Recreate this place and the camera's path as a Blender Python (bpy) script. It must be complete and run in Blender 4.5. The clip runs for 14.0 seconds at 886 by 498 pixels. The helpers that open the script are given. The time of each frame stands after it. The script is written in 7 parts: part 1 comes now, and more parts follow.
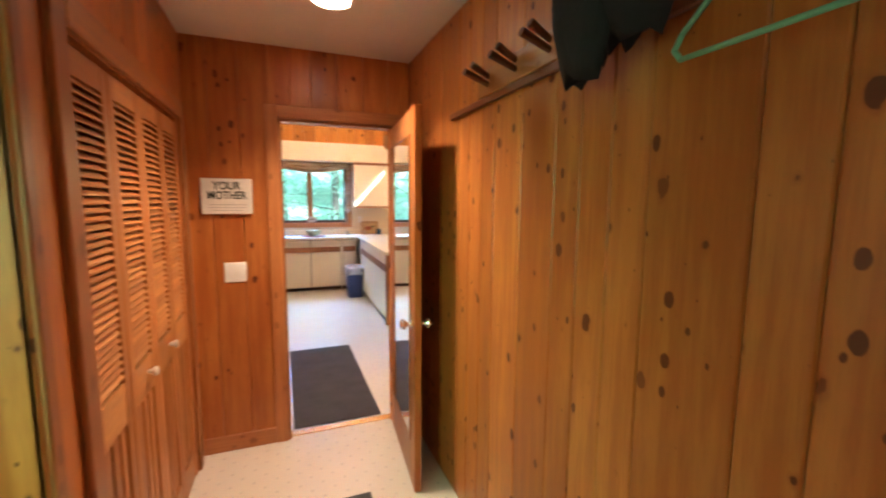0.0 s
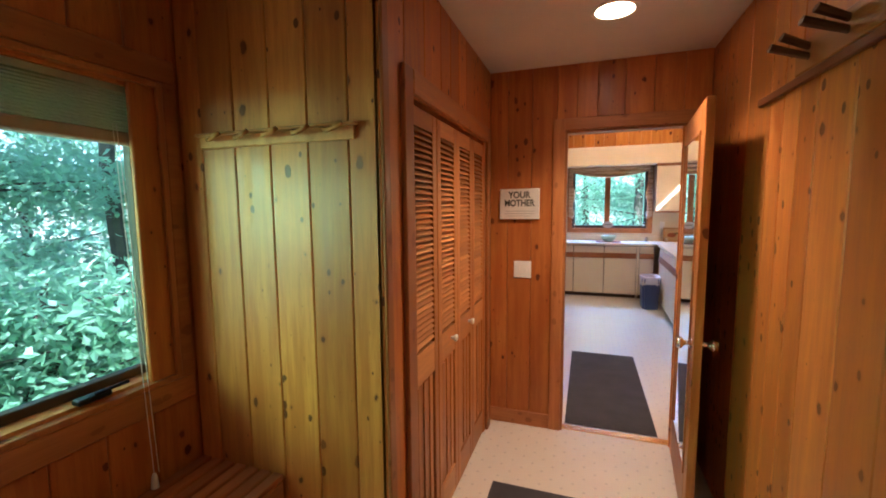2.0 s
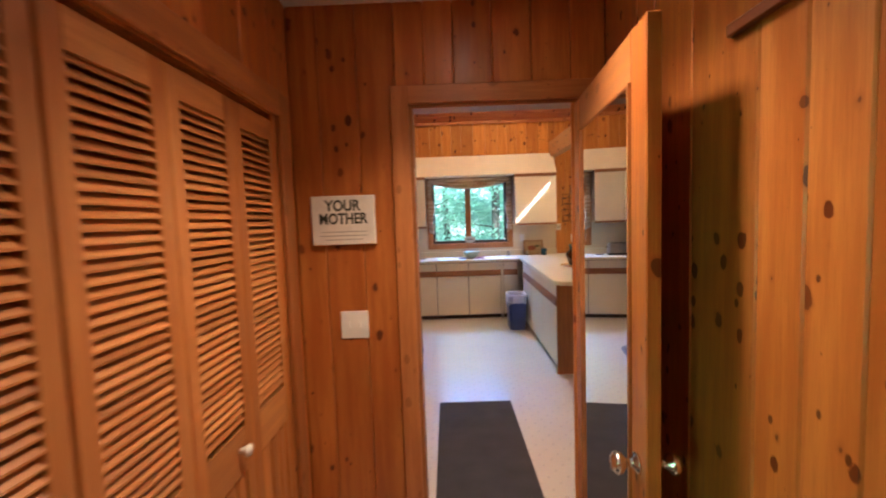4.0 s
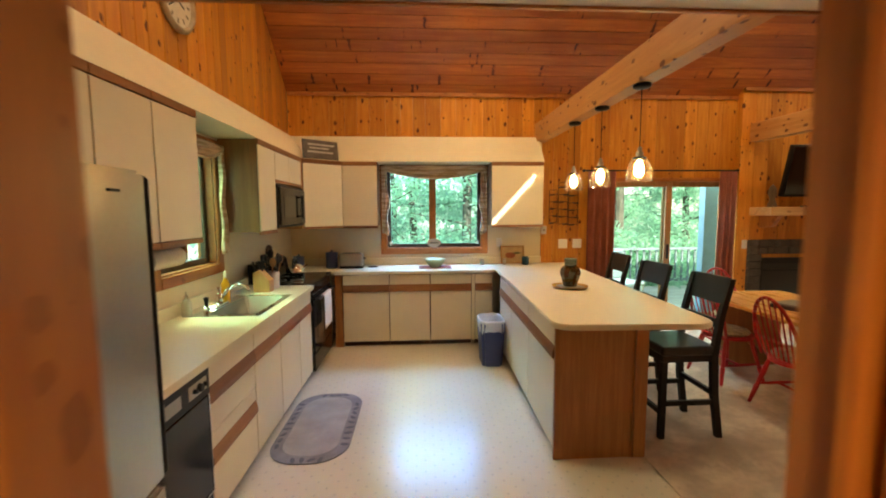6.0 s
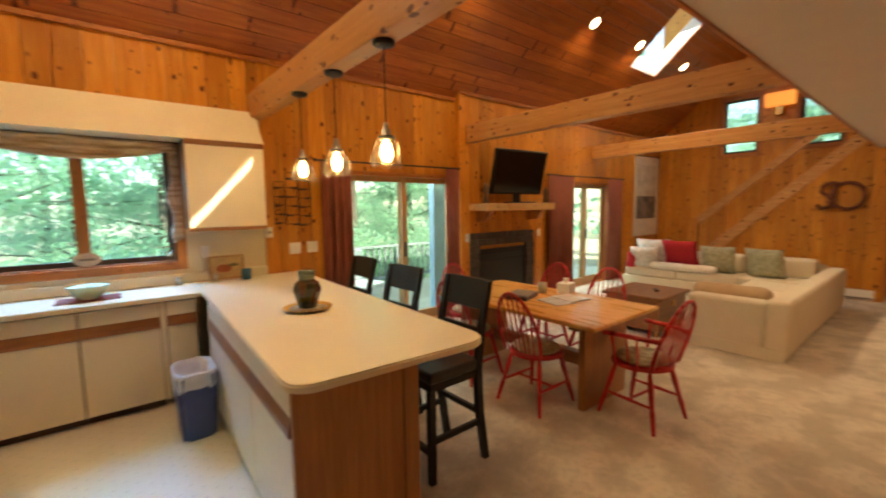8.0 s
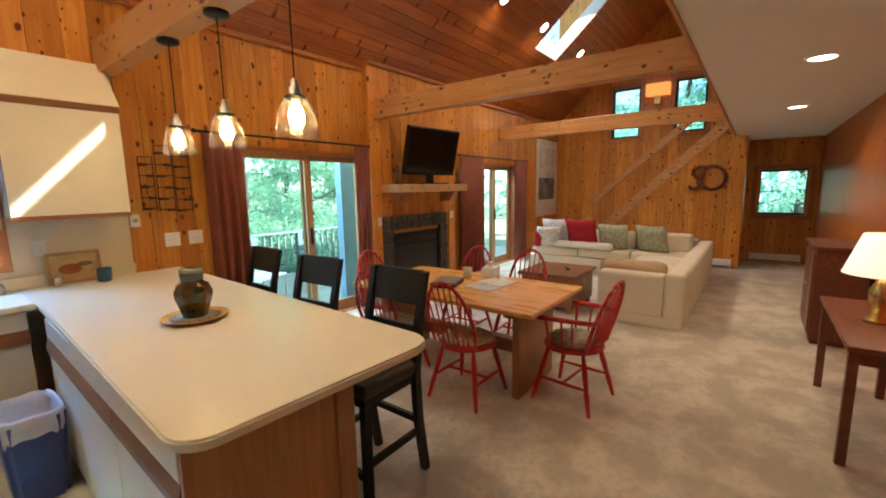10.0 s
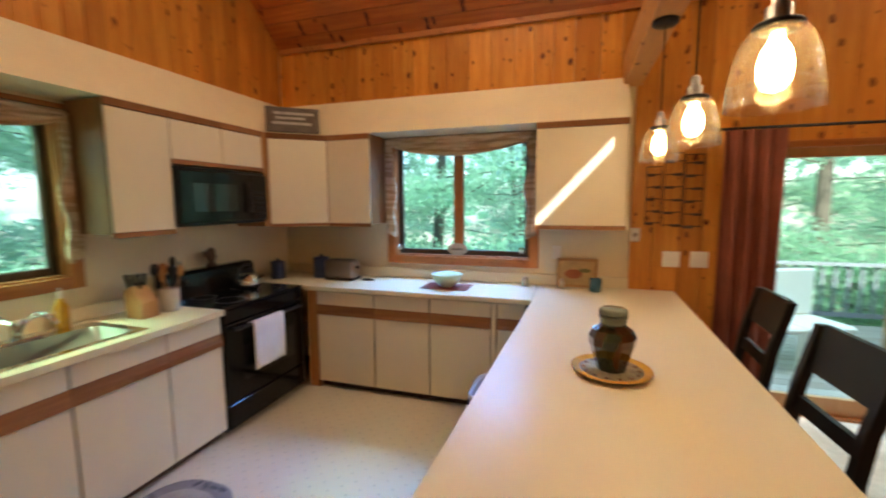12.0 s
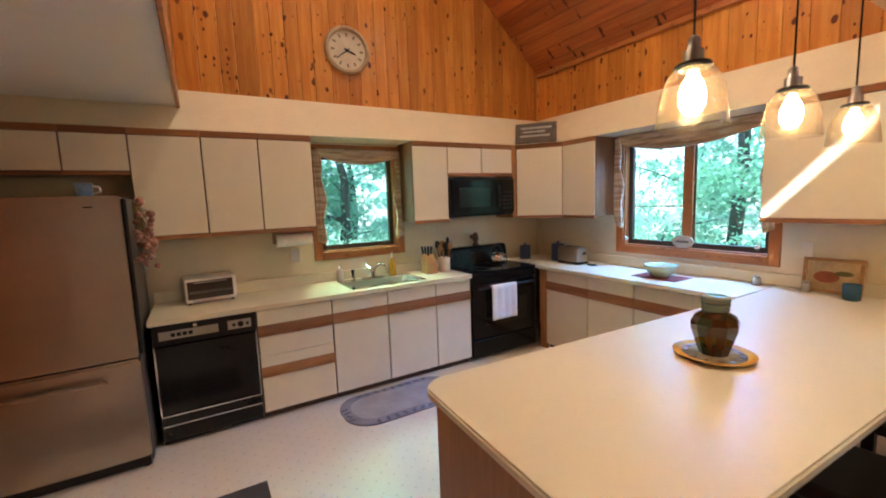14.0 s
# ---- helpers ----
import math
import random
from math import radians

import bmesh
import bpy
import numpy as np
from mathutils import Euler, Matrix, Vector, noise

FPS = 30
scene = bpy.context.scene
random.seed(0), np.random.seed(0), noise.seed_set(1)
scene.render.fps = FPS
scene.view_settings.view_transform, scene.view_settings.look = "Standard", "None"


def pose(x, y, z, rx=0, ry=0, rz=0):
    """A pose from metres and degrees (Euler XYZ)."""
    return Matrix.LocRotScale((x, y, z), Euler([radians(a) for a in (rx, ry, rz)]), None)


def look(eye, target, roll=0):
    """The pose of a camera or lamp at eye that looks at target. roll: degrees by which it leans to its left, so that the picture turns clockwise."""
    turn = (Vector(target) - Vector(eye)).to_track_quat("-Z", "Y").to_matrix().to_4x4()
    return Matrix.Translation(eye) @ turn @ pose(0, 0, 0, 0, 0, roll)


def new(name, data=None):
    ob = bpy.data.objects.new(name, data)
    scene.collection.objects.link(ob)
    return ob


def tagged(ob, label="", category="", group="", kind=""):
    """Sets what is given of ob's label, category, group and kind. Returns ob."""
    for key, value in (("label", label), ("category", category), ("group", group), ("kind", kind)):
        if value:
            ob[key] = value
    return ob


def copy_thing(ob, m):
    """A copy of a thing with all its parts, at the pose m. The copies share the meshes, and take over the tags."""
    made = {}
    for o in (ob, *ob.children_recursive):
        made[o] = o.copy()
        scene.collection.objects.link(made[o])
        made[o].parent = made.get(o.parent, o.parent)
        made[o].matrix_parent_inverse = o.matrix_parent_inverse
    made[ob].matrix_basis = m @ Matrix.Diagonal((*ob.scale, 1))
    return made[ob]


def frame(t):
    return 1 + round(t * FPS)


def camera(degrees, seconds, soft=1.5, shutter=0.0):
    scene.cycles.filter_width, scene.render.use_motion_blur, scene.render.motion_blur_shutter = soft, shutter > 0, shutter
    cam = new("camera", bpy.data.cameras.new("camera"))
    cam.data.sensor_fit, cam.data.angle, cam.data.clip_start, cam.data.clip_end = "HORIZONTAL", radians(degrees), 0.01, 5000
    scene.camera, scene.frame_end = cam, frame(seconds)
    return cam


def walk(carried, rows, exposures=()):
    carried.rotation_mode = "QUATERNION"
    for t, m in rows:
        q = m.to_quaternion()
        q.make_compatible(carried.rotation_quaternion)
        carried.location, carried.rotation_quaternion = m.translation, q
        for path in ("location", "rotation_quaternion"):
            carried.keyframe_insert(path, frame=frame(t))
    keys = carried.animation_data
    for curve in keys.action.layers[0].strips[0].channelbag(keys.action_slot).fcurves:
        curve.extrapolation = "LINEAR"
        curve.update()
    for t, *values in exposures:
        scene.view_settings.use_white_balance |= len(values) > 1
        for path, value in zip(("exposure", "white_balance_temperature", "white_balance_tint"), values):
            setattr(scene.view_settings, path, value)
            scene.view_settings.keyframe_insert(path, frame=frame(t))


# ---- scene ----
cam = camera(94.1, 14.0, soft=1.9, shutter=0.4)
PATH = [
    (0, (0.662, 0.797, 1.531), (1.385, 2.648, 1.306), 0.4),
    (0.5, (0.768, 0.711, 1.54), (0.922, 2.695, 1.333), 0.9),
    (1, (0.794, 0.669, 1.537), (0.51, 2.639, 1.342), 0.6),
    (1.5, (0.798, 0.659, 1.539), (0.242, 2.571, 1.351), -0.0),
    (2, (0.8, 0.675, 1.537), (0.147, 2.555, 1.337), -0.5),
    (2.5, (0.782, 0.796, 1.523), (0.143, 2.679, 1.307), -0.9),
    (3, (0.716, 1.083, 1.537), (0.242, 3.016, 1.335), -1.7),
    (3.5, (0.713, 1.392, 1.529), (0.472, 3.369, 1.35), -2.2),
    (4, (0.806, 1.764, 1.542), (0.779, 3.758, 1.403), -2.0),
    (4.2, (0.821, 1.905, 1.546), (0.874, 3.901, 1.424), -1.8),
    (6.3, (0.982, 3.398, 1.63), (1.112, 5.384, 1.434), -0.0),
    (6.5, (0.982, 3.522, 1.629), (1.164, 5.503, 1.425), -0.5),
    (7, (1.075, 3.759, 1.629), (1.539, 5.692, 1.414), -1.4),
    (7.5, (1.229, 3.97, 1.62), (2.086, 5.766, 1.422), -1.1),
    (8, (1.32, 4.115, 1.602), (2.575, 5.659, 1.402), -0.8),
    (8.2, (1.334, 4.18, 1.6), (2.72, 5.607, 1.397), -0.8),
    (10.3, (1.512, 4.596, 1.585), (3.087, 5.794, 1.294), -1.0),
    (10.5, (1.584, 4.682, 1.578), (3.023, 6.04, 1.287), -1.3),
    (11, (1.747, 4.843, 1.583), (2.616, 6.622, 1.301), -0.6),
    (11.5, (1.918, 5.059, 1.602), (2.09, 7.036, 1.354), 0.1),
    (12, (2.176, 5.058, 1.63), (1.578, 6.953, 1.407), -0.3),
    (12.5, (2.455, 4.991, 1.645), (1.29, 6.605, 1.45), -1.3),
    (13, (2.695, 4.885, 1.637), (1.259, 6.26, 1.422), -2.0),
    (13.5, (2.992, 4.879, 1.64), (1.372, 6.032, 1.423), -2.2),
    (14, (3.262, 4.932, 1.653), (1.55, 5.941, 1.42), -2.1),
]
EXPOSURES = [(0.0, 2.65, 5900, 20), (1.0, 2.4, 5800, 20), (2.0, 2.2, 5700, 22), (4.2, 2.05, 5900, 22), (6.3, 2.0, 7400, 2), (8.2, 1.87, 7900, 10), (10.3, 1.92, 5700, 4), (12.0, 1.72, 6500, 11), (13.0, 1.78, 6600, 10), (14.0, 2.0, 5800, 14)]
walk(cam, [(t, look(eye, target, roll)) for t, eye, target, roll in PATH], EXPOSURES)

# ---- light ----
SUN_DIR = Vector((-0.074, 0.703, -0.707))
world = bpy.data.worlds.new("sky")
scene.world = world
world.use_nodes = True
wt = world.node_tree
sky = wt.nodes.new("ShaderNodeTexSky")
sky.sky_type, sky.sun_disc = "NISHITA", False
sky.sun_elevation, sky.sun_rotation = radians(45), radians(174)
wt.nodes["Background"].inputs[1].default_value = 0.15
wt.links.new(sky.outputs[0], wt.nodes["Background"].inputs[0])


def lamp(name, kind, place, power, colour, size=0.1, target=None, **more):
    d = bpy.data.lights.new(name, kind)
    d.energy, d.color = power, colour
    if kind == "AREA":
        d.shape, d.size, d.size_y = "RECTANGLE", size[0], size[1]
    elif kind == "SUN":
        d.angle = size
    else:
        d.shadow_soft_size = size
    ob = new(name, d)
    ob.matrix_basis = look(place, target) if target else Matrix.Translation(place)
    if kind == "SPOT":
        d.spot_size, d.spot_blend = radians(more["cone"]), 0.8
    return ob


WARM = (1.0, 0.74, 0.46)
DAY = (0.66, 0.86, 1.0)
GREEN = (0.52, 1.0, 0.42)
lamp("sun", "SUN", (0, 0, 20), 5.0, (1.0, 0.93, 0.82), radians(0.5), tuple(Vector((0, 0, 20)) + SUN_DIR))
# unseen lamps added outside the windows to stand in for sky and leaf light
lamp("sky_light_north", "AREA", (1.18, 9.55, 2.78), 40, (0.24, 0.48, 1.0), (1.6, 0.8), (1.18, 7.2, 0.6))
# deep blue panel, added so that the vinyl floor mirrors a blue sheen
lamp("sky_light_north_far", "AREA", (1.25, 11.0, 3.45), 18, (0.03, 0.12, 1.0), (2.6, 1.6), (1.2, 8.0, 1.3))
lamp("sky_light_west", "AREA", (-1.55, 6.30, 2.95), 28, (0.62, 1.0, 0.55), (1.2, 0.7), (0.6, 6.30, 0.4))
lamp("sky_light_entry", "AREA", (-1.95, -0.40, 1.75), 9.5, GREEN, (0.8, 1.0), (-0.25, 1.88, 1.25))
lamp("sky_light_entry_side", "AREA", (-1.70, 0.45, 1.50), 1.3, (0.72, 1.0, 0.50), (0.8, 1.0), (1.4, 0.75, 1.4))
lamp("sky_light_slider", "AREA", (4.42, 9.75, 2.95), 36, DAY, (2.2, 0.9), (4.42, 7.4, 0.0))
lamp("sky_light_slider_far", "AREA", (8.8, 9.75, 2.95), 36, DAY, (2.0, 0.9), (8.8, 7.4, 0.0))
lamp("skylight_light", "AREA", (8.98, 7.55, 4.62), 10, (0.9, 0.95, 1.0), (0.9, 1.2), (8.98, 7.3, 0))

# ---- materials ----


def mat(name):
    m = bpy.data.materials.new(name)
    m.use_nodes = True
    return m, m.node_tree, m.node_tree.nodes["Principled BSDF"]


def node(nt, kind, **values):
    n = nt.nodes.new(kind)
    for k, v in values.items():
        n.inputs[k].default_value = v
    return n


def mathn(nt, op, a, b=0.0, clamp=False):
    n = nt.nodes.new("ShaderNodeMath")
    n.operation, n.use_clamp = op, clamp
    for i, v in enumerate((a, b)):
        if isinstance(v, (int, float)):
            n.inputs[i].default_value = v
        else:
            nt.links.new(v, n.inputs[i])
    return n.outputs[0]


def mixn(nt, fac, a, b, mode="MIX"):
    n = nt.nodes.new("ShaderNodeMix")
    n.data_type, n.blend_type = "RGBA", mode
    for i, v in ((0, fac), (6, a), (7, b)):
        if isinstance(v, (int, float)):
            n.inputs[i].default_value = v
        elif isinstance(v, tuple):
            n.inputs[i].default_value = (*v, 1)
        else:
            nt.links.new(v, n.inputs[i])
    return n.outputs[2]


def ramp(nt, v, lo, hi, a=0.0, b=1.0):
    n = nt.nodes.new("ShaderNodeMapRange")
    n.interpolation_type = "SMOOTHSTEP"
    nt.links.new(v, n.inputs[0])
    n.inputs[1].default_value, n.inputs[2].default_value = lo, hi
    n.inputs[3].default_value, n.inputs[4].default_value = a, b
    return n.outputs[0]


def coords(nt, scale=(1, 1, 1), rand=False, kind="Object"):
    tc = nt.nodes.new("ShaderNodeTexCoord")
    v = tc.outputs[kind]
    if rand:
        oi = nt.nodes.new("ShaderNodeObjectInfo")
        c = nt.nodes.new("ShaderNodeCombineXYZ")
        for i, k in enumerate((37.0, 91.0, 53.0)):
            nt.links.new(mathn(nt, "MULTIPLY", oi.outputs["Random"], k), c.inputs[i])
        add = nt.nodes.new("ShaderNodeVectorMath")
        add.operation = "ADD"
        nt.links.new(v, add.inputs[0]), nt.links.new(c.outputs[0], add.inputs[1])
        v = add.outputs[0]
    m = nt.nodes.new("ShaderNodeMapping")
    m.inputs["Scale"].default_value = scale
    nt.links.new(v, m.inputs[0])
    return m.outputs[0]


def noise_t(nt, vec, scale, detail=3.0, rough=0.55):
    n = node(nt, "ShaderNodeTexNoise", Scale=scale, Detail=detail, Roughness=rough)
    nt.links.new(vec, n.inputs["Vector"])
    return n.outputs[0]


def bump(nt, bsdf, h, strength=0.3, dist=0.01):
    b = node(nt, "ShaderNodeBump", Strength=strength, Distance=dist)
    nt.links.new(h, b.inputs["Height"])
    nt.links.new(b.outputs[0], bsdf.inputs["Normal"])


def plain(name, colour, rough=0.5, metal=0.0, vary=0.12, scale=6.0, relief=0.05, fine=60.0):
    m, nt, b = mat(name)
    v = coords(nt, rand=True)
    n1, n2 = noise_t(nt, v, scale), noise_t(nt, v, fine, 2)
    f = mathn(nt, "ADD", mathn(nt, "MULTIPLY", n1, 0.7), mathn(nt, "MULTIPLY", n2, 0.3))
    dark = tuple(c * (1 - vary) for c in colour)
    light = tuple(min(c * (1 + vary), 0.95) for c in colour)
    nt.links.new(mixn(nt, ramp(nt, f, 0.2, 0.8), dark, light), b.inputs["Base Color"])
    nt.links.new(ramp(nt, n1, 0.25, 0.75, max(rough - 0.02, 0.02), min(rough + 0.02, 1.0)), b.inputs["Roughness"])
    b.inputs["Metallic"].default_value = metal
    if relief:
        bump(nt, b, n2, relief, 0.004)
    return m


def wood(name, light, dark, axis=2, knots=1.0, rough=0.42, per_island=False, knot_size=1.0, coat=0.15):
    """Knotty pine: long grain along one axis, dark round knots, each board a little different in tone."""
    m, nt, b = mat(name)
    st = [1.0, 1.0, 1.0]
    st[axis] = 0.07
    oi = nt.nodes.new("ShaderNodeObjectInfo")
    geo = nt.nodes.new("ShaderNodeNewGeometry")
    rnd = geo.outputs["Random Per Island"] if per_island else oi.outputs["Random"]
    tc = nt.nodes.new("ShaderNodeTexCoord")
    c = nt.nodes.new("ShaderNodeCombineXYZ")
    for i, k in enumerate((37.0, 91.0, 53.0)):
        nt.links.new(mathn(nt, "MULTIPLY", rnd, k), c.inputs[i])
    add = nt.nodes.new("ShaderNodeVectorMath")
    add.operation = "ADD"
    nt.links.new(tc.outputs["Object"], add.inputs[0]), nt.links.new(c.outputs[0], add.inputs[1])
    v = add.outputs[0]

    def scaled(s):
        mp = nt.nodes.new("ShaderNodeMapping")
        mp.inputs["Scale"].default_value = s
        nt.links.new(v, mp.inputs[0])
        return mp.outputs[0]

    grain = noise_t(nt, scaled([s * 1.0 for s in st]), 26.0, 5, 0.6)
    fine = noise_t(nt, scaled([s * 1.0 for s in st]), 170.0, 2)
    broad = noise_t(nt, scaled([1, 1, 1]), 2.2, 2)
    ks = [1.0, 1.0, 1.0]
    ks[axis] = 0.62
    warp = noise_t(nt, scaled([1, 1, 1]), 15.0, 3)
    vo = node(nt, "ShaderNodeTexVoronoi", Scale=7.0, Randomness=1.0)
    vo.voronoi_dimensions = "2D"
    sv = nt.nodes.new("ShaderNodeSeparateXYZ")
    nt.links.new(scaled(ks), sv.inputs[0])
    flat = nt.nodes.new("ShaderNodeCombineXYZ")
    o1, o2 = [i for i in range(3) if i != axis]
    nt.links.new(mathn(nt, "ADD", sv.outputs[o1], sv.outputs[o2]), flat.inputs[0])
    nt.links.new(sv.outputs[axis], flat.inputs[1])
    nt.links.new(flat.outputs[0], vo.inputs["Vector"])
    sep = nt.nodes.new("ShaderNodeSeparateColor")
    nt.links.new(vo.outputs["Color"], sep.inputs[0])
    size = mathn(nt, "MULTIPLY", mathn(nt, "SUBTRACT", sep.outputs[0], 0.20), 0.165 * knot_size)
    d = mathn(nt, "ADD", vo.outputs["Distance"], mathn(nt, "MULTIPLY", mathn(nt, "SUBTRACT", warp, 0.5), 0.26))
    inside = mathn(nt, "SUBTRACT", size, d)
    knot = mathn(nt, "MULTIPLY", mathn(nt, "MULTIPLY", ramp(nt, inside, -0.006, 0.014), ramp(nt, sep.outputs[1], 0.0, 0.7, 0.72, 1.0)), knots, True)
    halo = mathn(nt, "MULTIPLY", ramp(nt, inside, -0.06, 0.005), knots * 0.45, True)
    pin = node(nt, "ShaderNodeTexVoronoi", Scale=17.0, Randomness=1.0)
    pin.voronoi_dimensions = "2D"
    nt.links.new(flat.outputs[0], pin.inputs["Vector"])
    psep = nt.nodes.new("ShaderNodeSeparateColor")
    nt.links.new(pin.outputs["Color"], psep.inputs[0])
    patch = ramp(nt, noise_t(nt, scaled([1, 1, 1]), 3.1, 1), 0.5, 0.62)
    psize = mathn(nt, "MULTIPLY", mathn(nt, "MULTIPLY", mathn(nt, "SUBTRACT", psep.outputs[0], 0.45), 0.42), patch)
    pind = mathn(nt, "ADD", pin.outputs["Distance"], mathn(nt, "MULTIPLY", mathn(nt, "SUBTRACT", warp, 0.5), 0.3))
    pins = mathn(nt, "MULTIPLY", ramp(nt, mathn(nt, "SUBTRACT", psize, pind), -0.02, 0.03), knots, True)
    knot = mathn(nt, "MAXIMUM", knot, pins)
    col = mixn(nt, ramp(nt, grain, 0.36, 0.66), dark, light)
    col = mixn(nt, mathn(nt, "MULTIPLY", ramp(nt, fine, 0.45, 0.75), 0.22), col, tuple(x * 0.62 for x in dark))
    col = mixn(nt, ramp(nt, broad, 0.3, 0.75, 0.0, 0.45), col, tuple(x * y for x, y in zip(dark, (0.95, 0.8, 0.7))))
    tone = mathn(nt, "ADD", mathn(nt, "MULTIPLY", rnd, 0.42), 0.79)
    tn = nt.nodes.new("ShaderNodeCombineColor")
    nt.links.new(tone, tn.inputs[0])
    nt.links.new(mathn(nt, "POWER", tone, 1.2), tn.inputs[1]), nt.links.new(mathn(nt, "POWER", tone, 1.4), tn.inputs[2])
    col = mixn(nt, 1.0, col, tn.outputs[0], "MULTIPLY")
    col = mixn(nt, halo, col, tuple(x * y for x, y in zip(dark, (0.62, 0.5, 0.45))))
    col = mixn(nt, knot, col, tuple(x * y for x, y in zip(dark, (0.20, 0.095, 0.06))))
    nt.links.new(col, b.inputs["Base Color"])
    nt.links.new(ramp(nt, grain, 0.3, 0.7, rough - 0.07, rough + 0.1), b.inputs["Roughness"])
    b.inputs["Coat Weight"].default_value = coat
    b.inputs["Coat Roughness"].default_value = 0.25
    bump(nt, b, mathn(nt, "ADD", mathn(nt, "MULTIPLY", grain, 0.6), mathn(nt, "MULTIPLY", fine, 0.4)), 0.12, 0.004)
    return m


PINE_L, PINE_D = (0.69, 0.312, 0.050), (0.55, 0.202, 0.026)
M_PINE = wood("knotty_pine_upright", PINE_L, PINE_D, 2)
# same pine as the great room, colour darkened for the dimmer hall light
M_PINE_HALL_DIM = wood("knotty_pine_hall_dimmed", (0.60, 0.220, 0.040), (0.44, 0.130, 0.022), 2, knots=0.9, knot_size=0.72, coat=0.06)
M_PINE_X = wood("knotty_pine_along_x", PINE_L, PINE_D, 0)
M_PINE_Y = wood("knotty_pine_along_y", (0.66, 0.36, 0.14), (0.54, 0.26, 0.085), 1)
M_CEIL = wood("pine_ceiling_boards", (0.56, 0.195, 0.042), (0.41, 0.118, 0.024), 0, per_island=True, knot_size=0.72)
M_TRIM = wood("stained_pine_trim", (0.50, 0.20, 0.055), (0.38, 0.135, 0.035), 2, 0.35)
M_TRIM_X = wood("stained_pine_trim_along_x", (0.50, 0.20, 0.055), (0.38, 0.135, 0.035), 0, 0.35)
M_TRIM_Y = wood("stained_pine_trim_along_y", (0.50, 0.20, 0.055), (0.38, 0.135, 0.035), 1, 0.35)
M_LOUVRE = wood("louvre_pine", (0.60, 0.27, 0.080), (0.47, 0.185, 0.048), 1, 0.1)
M_CREAM = plain("cream_paint", (0.75, 0.66, 0.46), 0.55, vary=0.04)
M_CEILW = plain("white_ceiling_paint", (0.74, 0.70, 0.64), 0.8, vary=0.03, relief=0.1)
M_LAM = plain("cream_laminate_counter", (0.75, 0.695, 0.515), 0.30, vary=0.015, relief=0.01)
M_DOOR = plain("cream_laminate_door", (0.77, 0.69, 0.52), 0.42, vary=0.025, relief=0.02)
M_OAK = wood("oak_rail", (0.34, 0.155, 0.055), (0.25, 0.10, 0.034), 1, 0.0)
M_OAKX = wood("oak_rail_along_x", (0.34, 0.155, 0.055), (0.25, 0.10, 0.034), 0, 0.0)
M_OAKZ = wood("oak_panel", (0.42, 0.20, 0.062), (0.32, 0.135, 0.040), 2, 0.0)
M_BLACK = plain("black_enamel", (0.007, 0.007, 0.008), 0.14, vary=0.1, relief=0)
M_BLACKM = plain("black_satin", (0.010, 0.010, 0.011), 0.4, relief=0)
M_DARKW = plain("black_stained_wood", (0.011, 0.009, 0.008), 0.4, vary=0.25)
for _m in (M_BLACK, M_BLACKM, M_DARKW):
    _m.node_tree.nodes["Principled BSDF"].inputs["Specular IOR Level"].default_value = 0.28
M_STEEL = plain("brushed_steel", (0.42, 0.365, 0.31), 0.30, 1.0, vary=0.06, relief=0)
M_BASIN = plain("satin_steel", (0.30, 0.275, 0.24), 0.36, 0.8, vary=0.04, relief=0)
M_CHROME = plain("chrome", (0.78, 0.77, 0.75), 0.12, 1.0, vary=0.03, relief=0)
M_BRASS = plain("brass", (0.75, 0.50, 0.20), 0.25, 1.0, vary=0.06, relief=0)
M_WHITE = plain("white_plastic", (0.80, 0.78, 0.72), 0.4, vary=0.03, relief=0)
M_RED = plain("red_paint", (0.52, 0.020, 0.022), 0.35, vary=0.18)
M_MIRROR, _nt, _b = mat("mirror")
_b.inputs["Base Color"].default_value, _b.inputs["Metallic"].default_value, _b.inputs["Roughness"].default_value = (0.88, 0.9, 0.88, 1), 1.0, 0.02


def glassy(name, colour=(1, 1, 1), rough=0.0, thin=True):
    m, nt, b = mat(name)
    b.inputs["Base Color"].default_value = (*colour, 1)
    b.inputs["Roughness"].default_value = rough
    b.inputs["Transmission Weight"].default_value = 1.0
    b.inputs["IOR"].default_value = 1.05 if thin else 1.45
    return m


M_PANE = glassy("window_glass", (0.72, 0.97, 1.0))
M_DOOR_PANE = glassy("sliding_door_glass", (0.86, 1.0, 0.92))
M_GLASS, _nt, _b = mat("clear_thin_glass")
_t = node(_nt, "ShaderNodeBsdfTransparent")
_t.inputs[0].default_value = (0.99, 0.965, 0.89, 1)
_g = node(_nt, "ShaderNodeBsdfGlossy", Roughness=0.03)
_l = node(_nt, "ShaderNodeLayerWeight", Blend=0.25)
_m = node(_nt, "ShaderNodeMixShader")
_nt.links.new(mathn(_nt, "ADD", mathn(_nt, "MULTIPLY", _l.outputs["Facing"], 0.55), 0.03), _m.inputs[0])
_nt.links.new(_t.outputs[0], _m.inputs[1]), _nt.links.new(_g.outputs[0], _m.inputs[2])
_d = node(_nt, "ShaderNodeBsdfTranslucent")
_d.inputs[0].default_value = (1.0, 0.93, 0.80, 1)
_m2 = node(_nt, "ShaderNodeMixShader", Fac=0.010)
_nt.links.new(_m.outputs[0], _m2.inputs[1]), _nt.links.new(_d.outputs[0], _m2.inputs[2])
_nt.links.new(_m2.outputs[0], _nt.nodes["Material Output"].inputs[0])


def glow(name, colour, power):
    m, nt, b = mat(name)
    b.inputs["Base Color"].default_value = (*colour, 1)
    b.inputs["Emission Color"].default_value = (*colour, 1)
    b.inputs["Emission Strength"].default_value = power
    return m


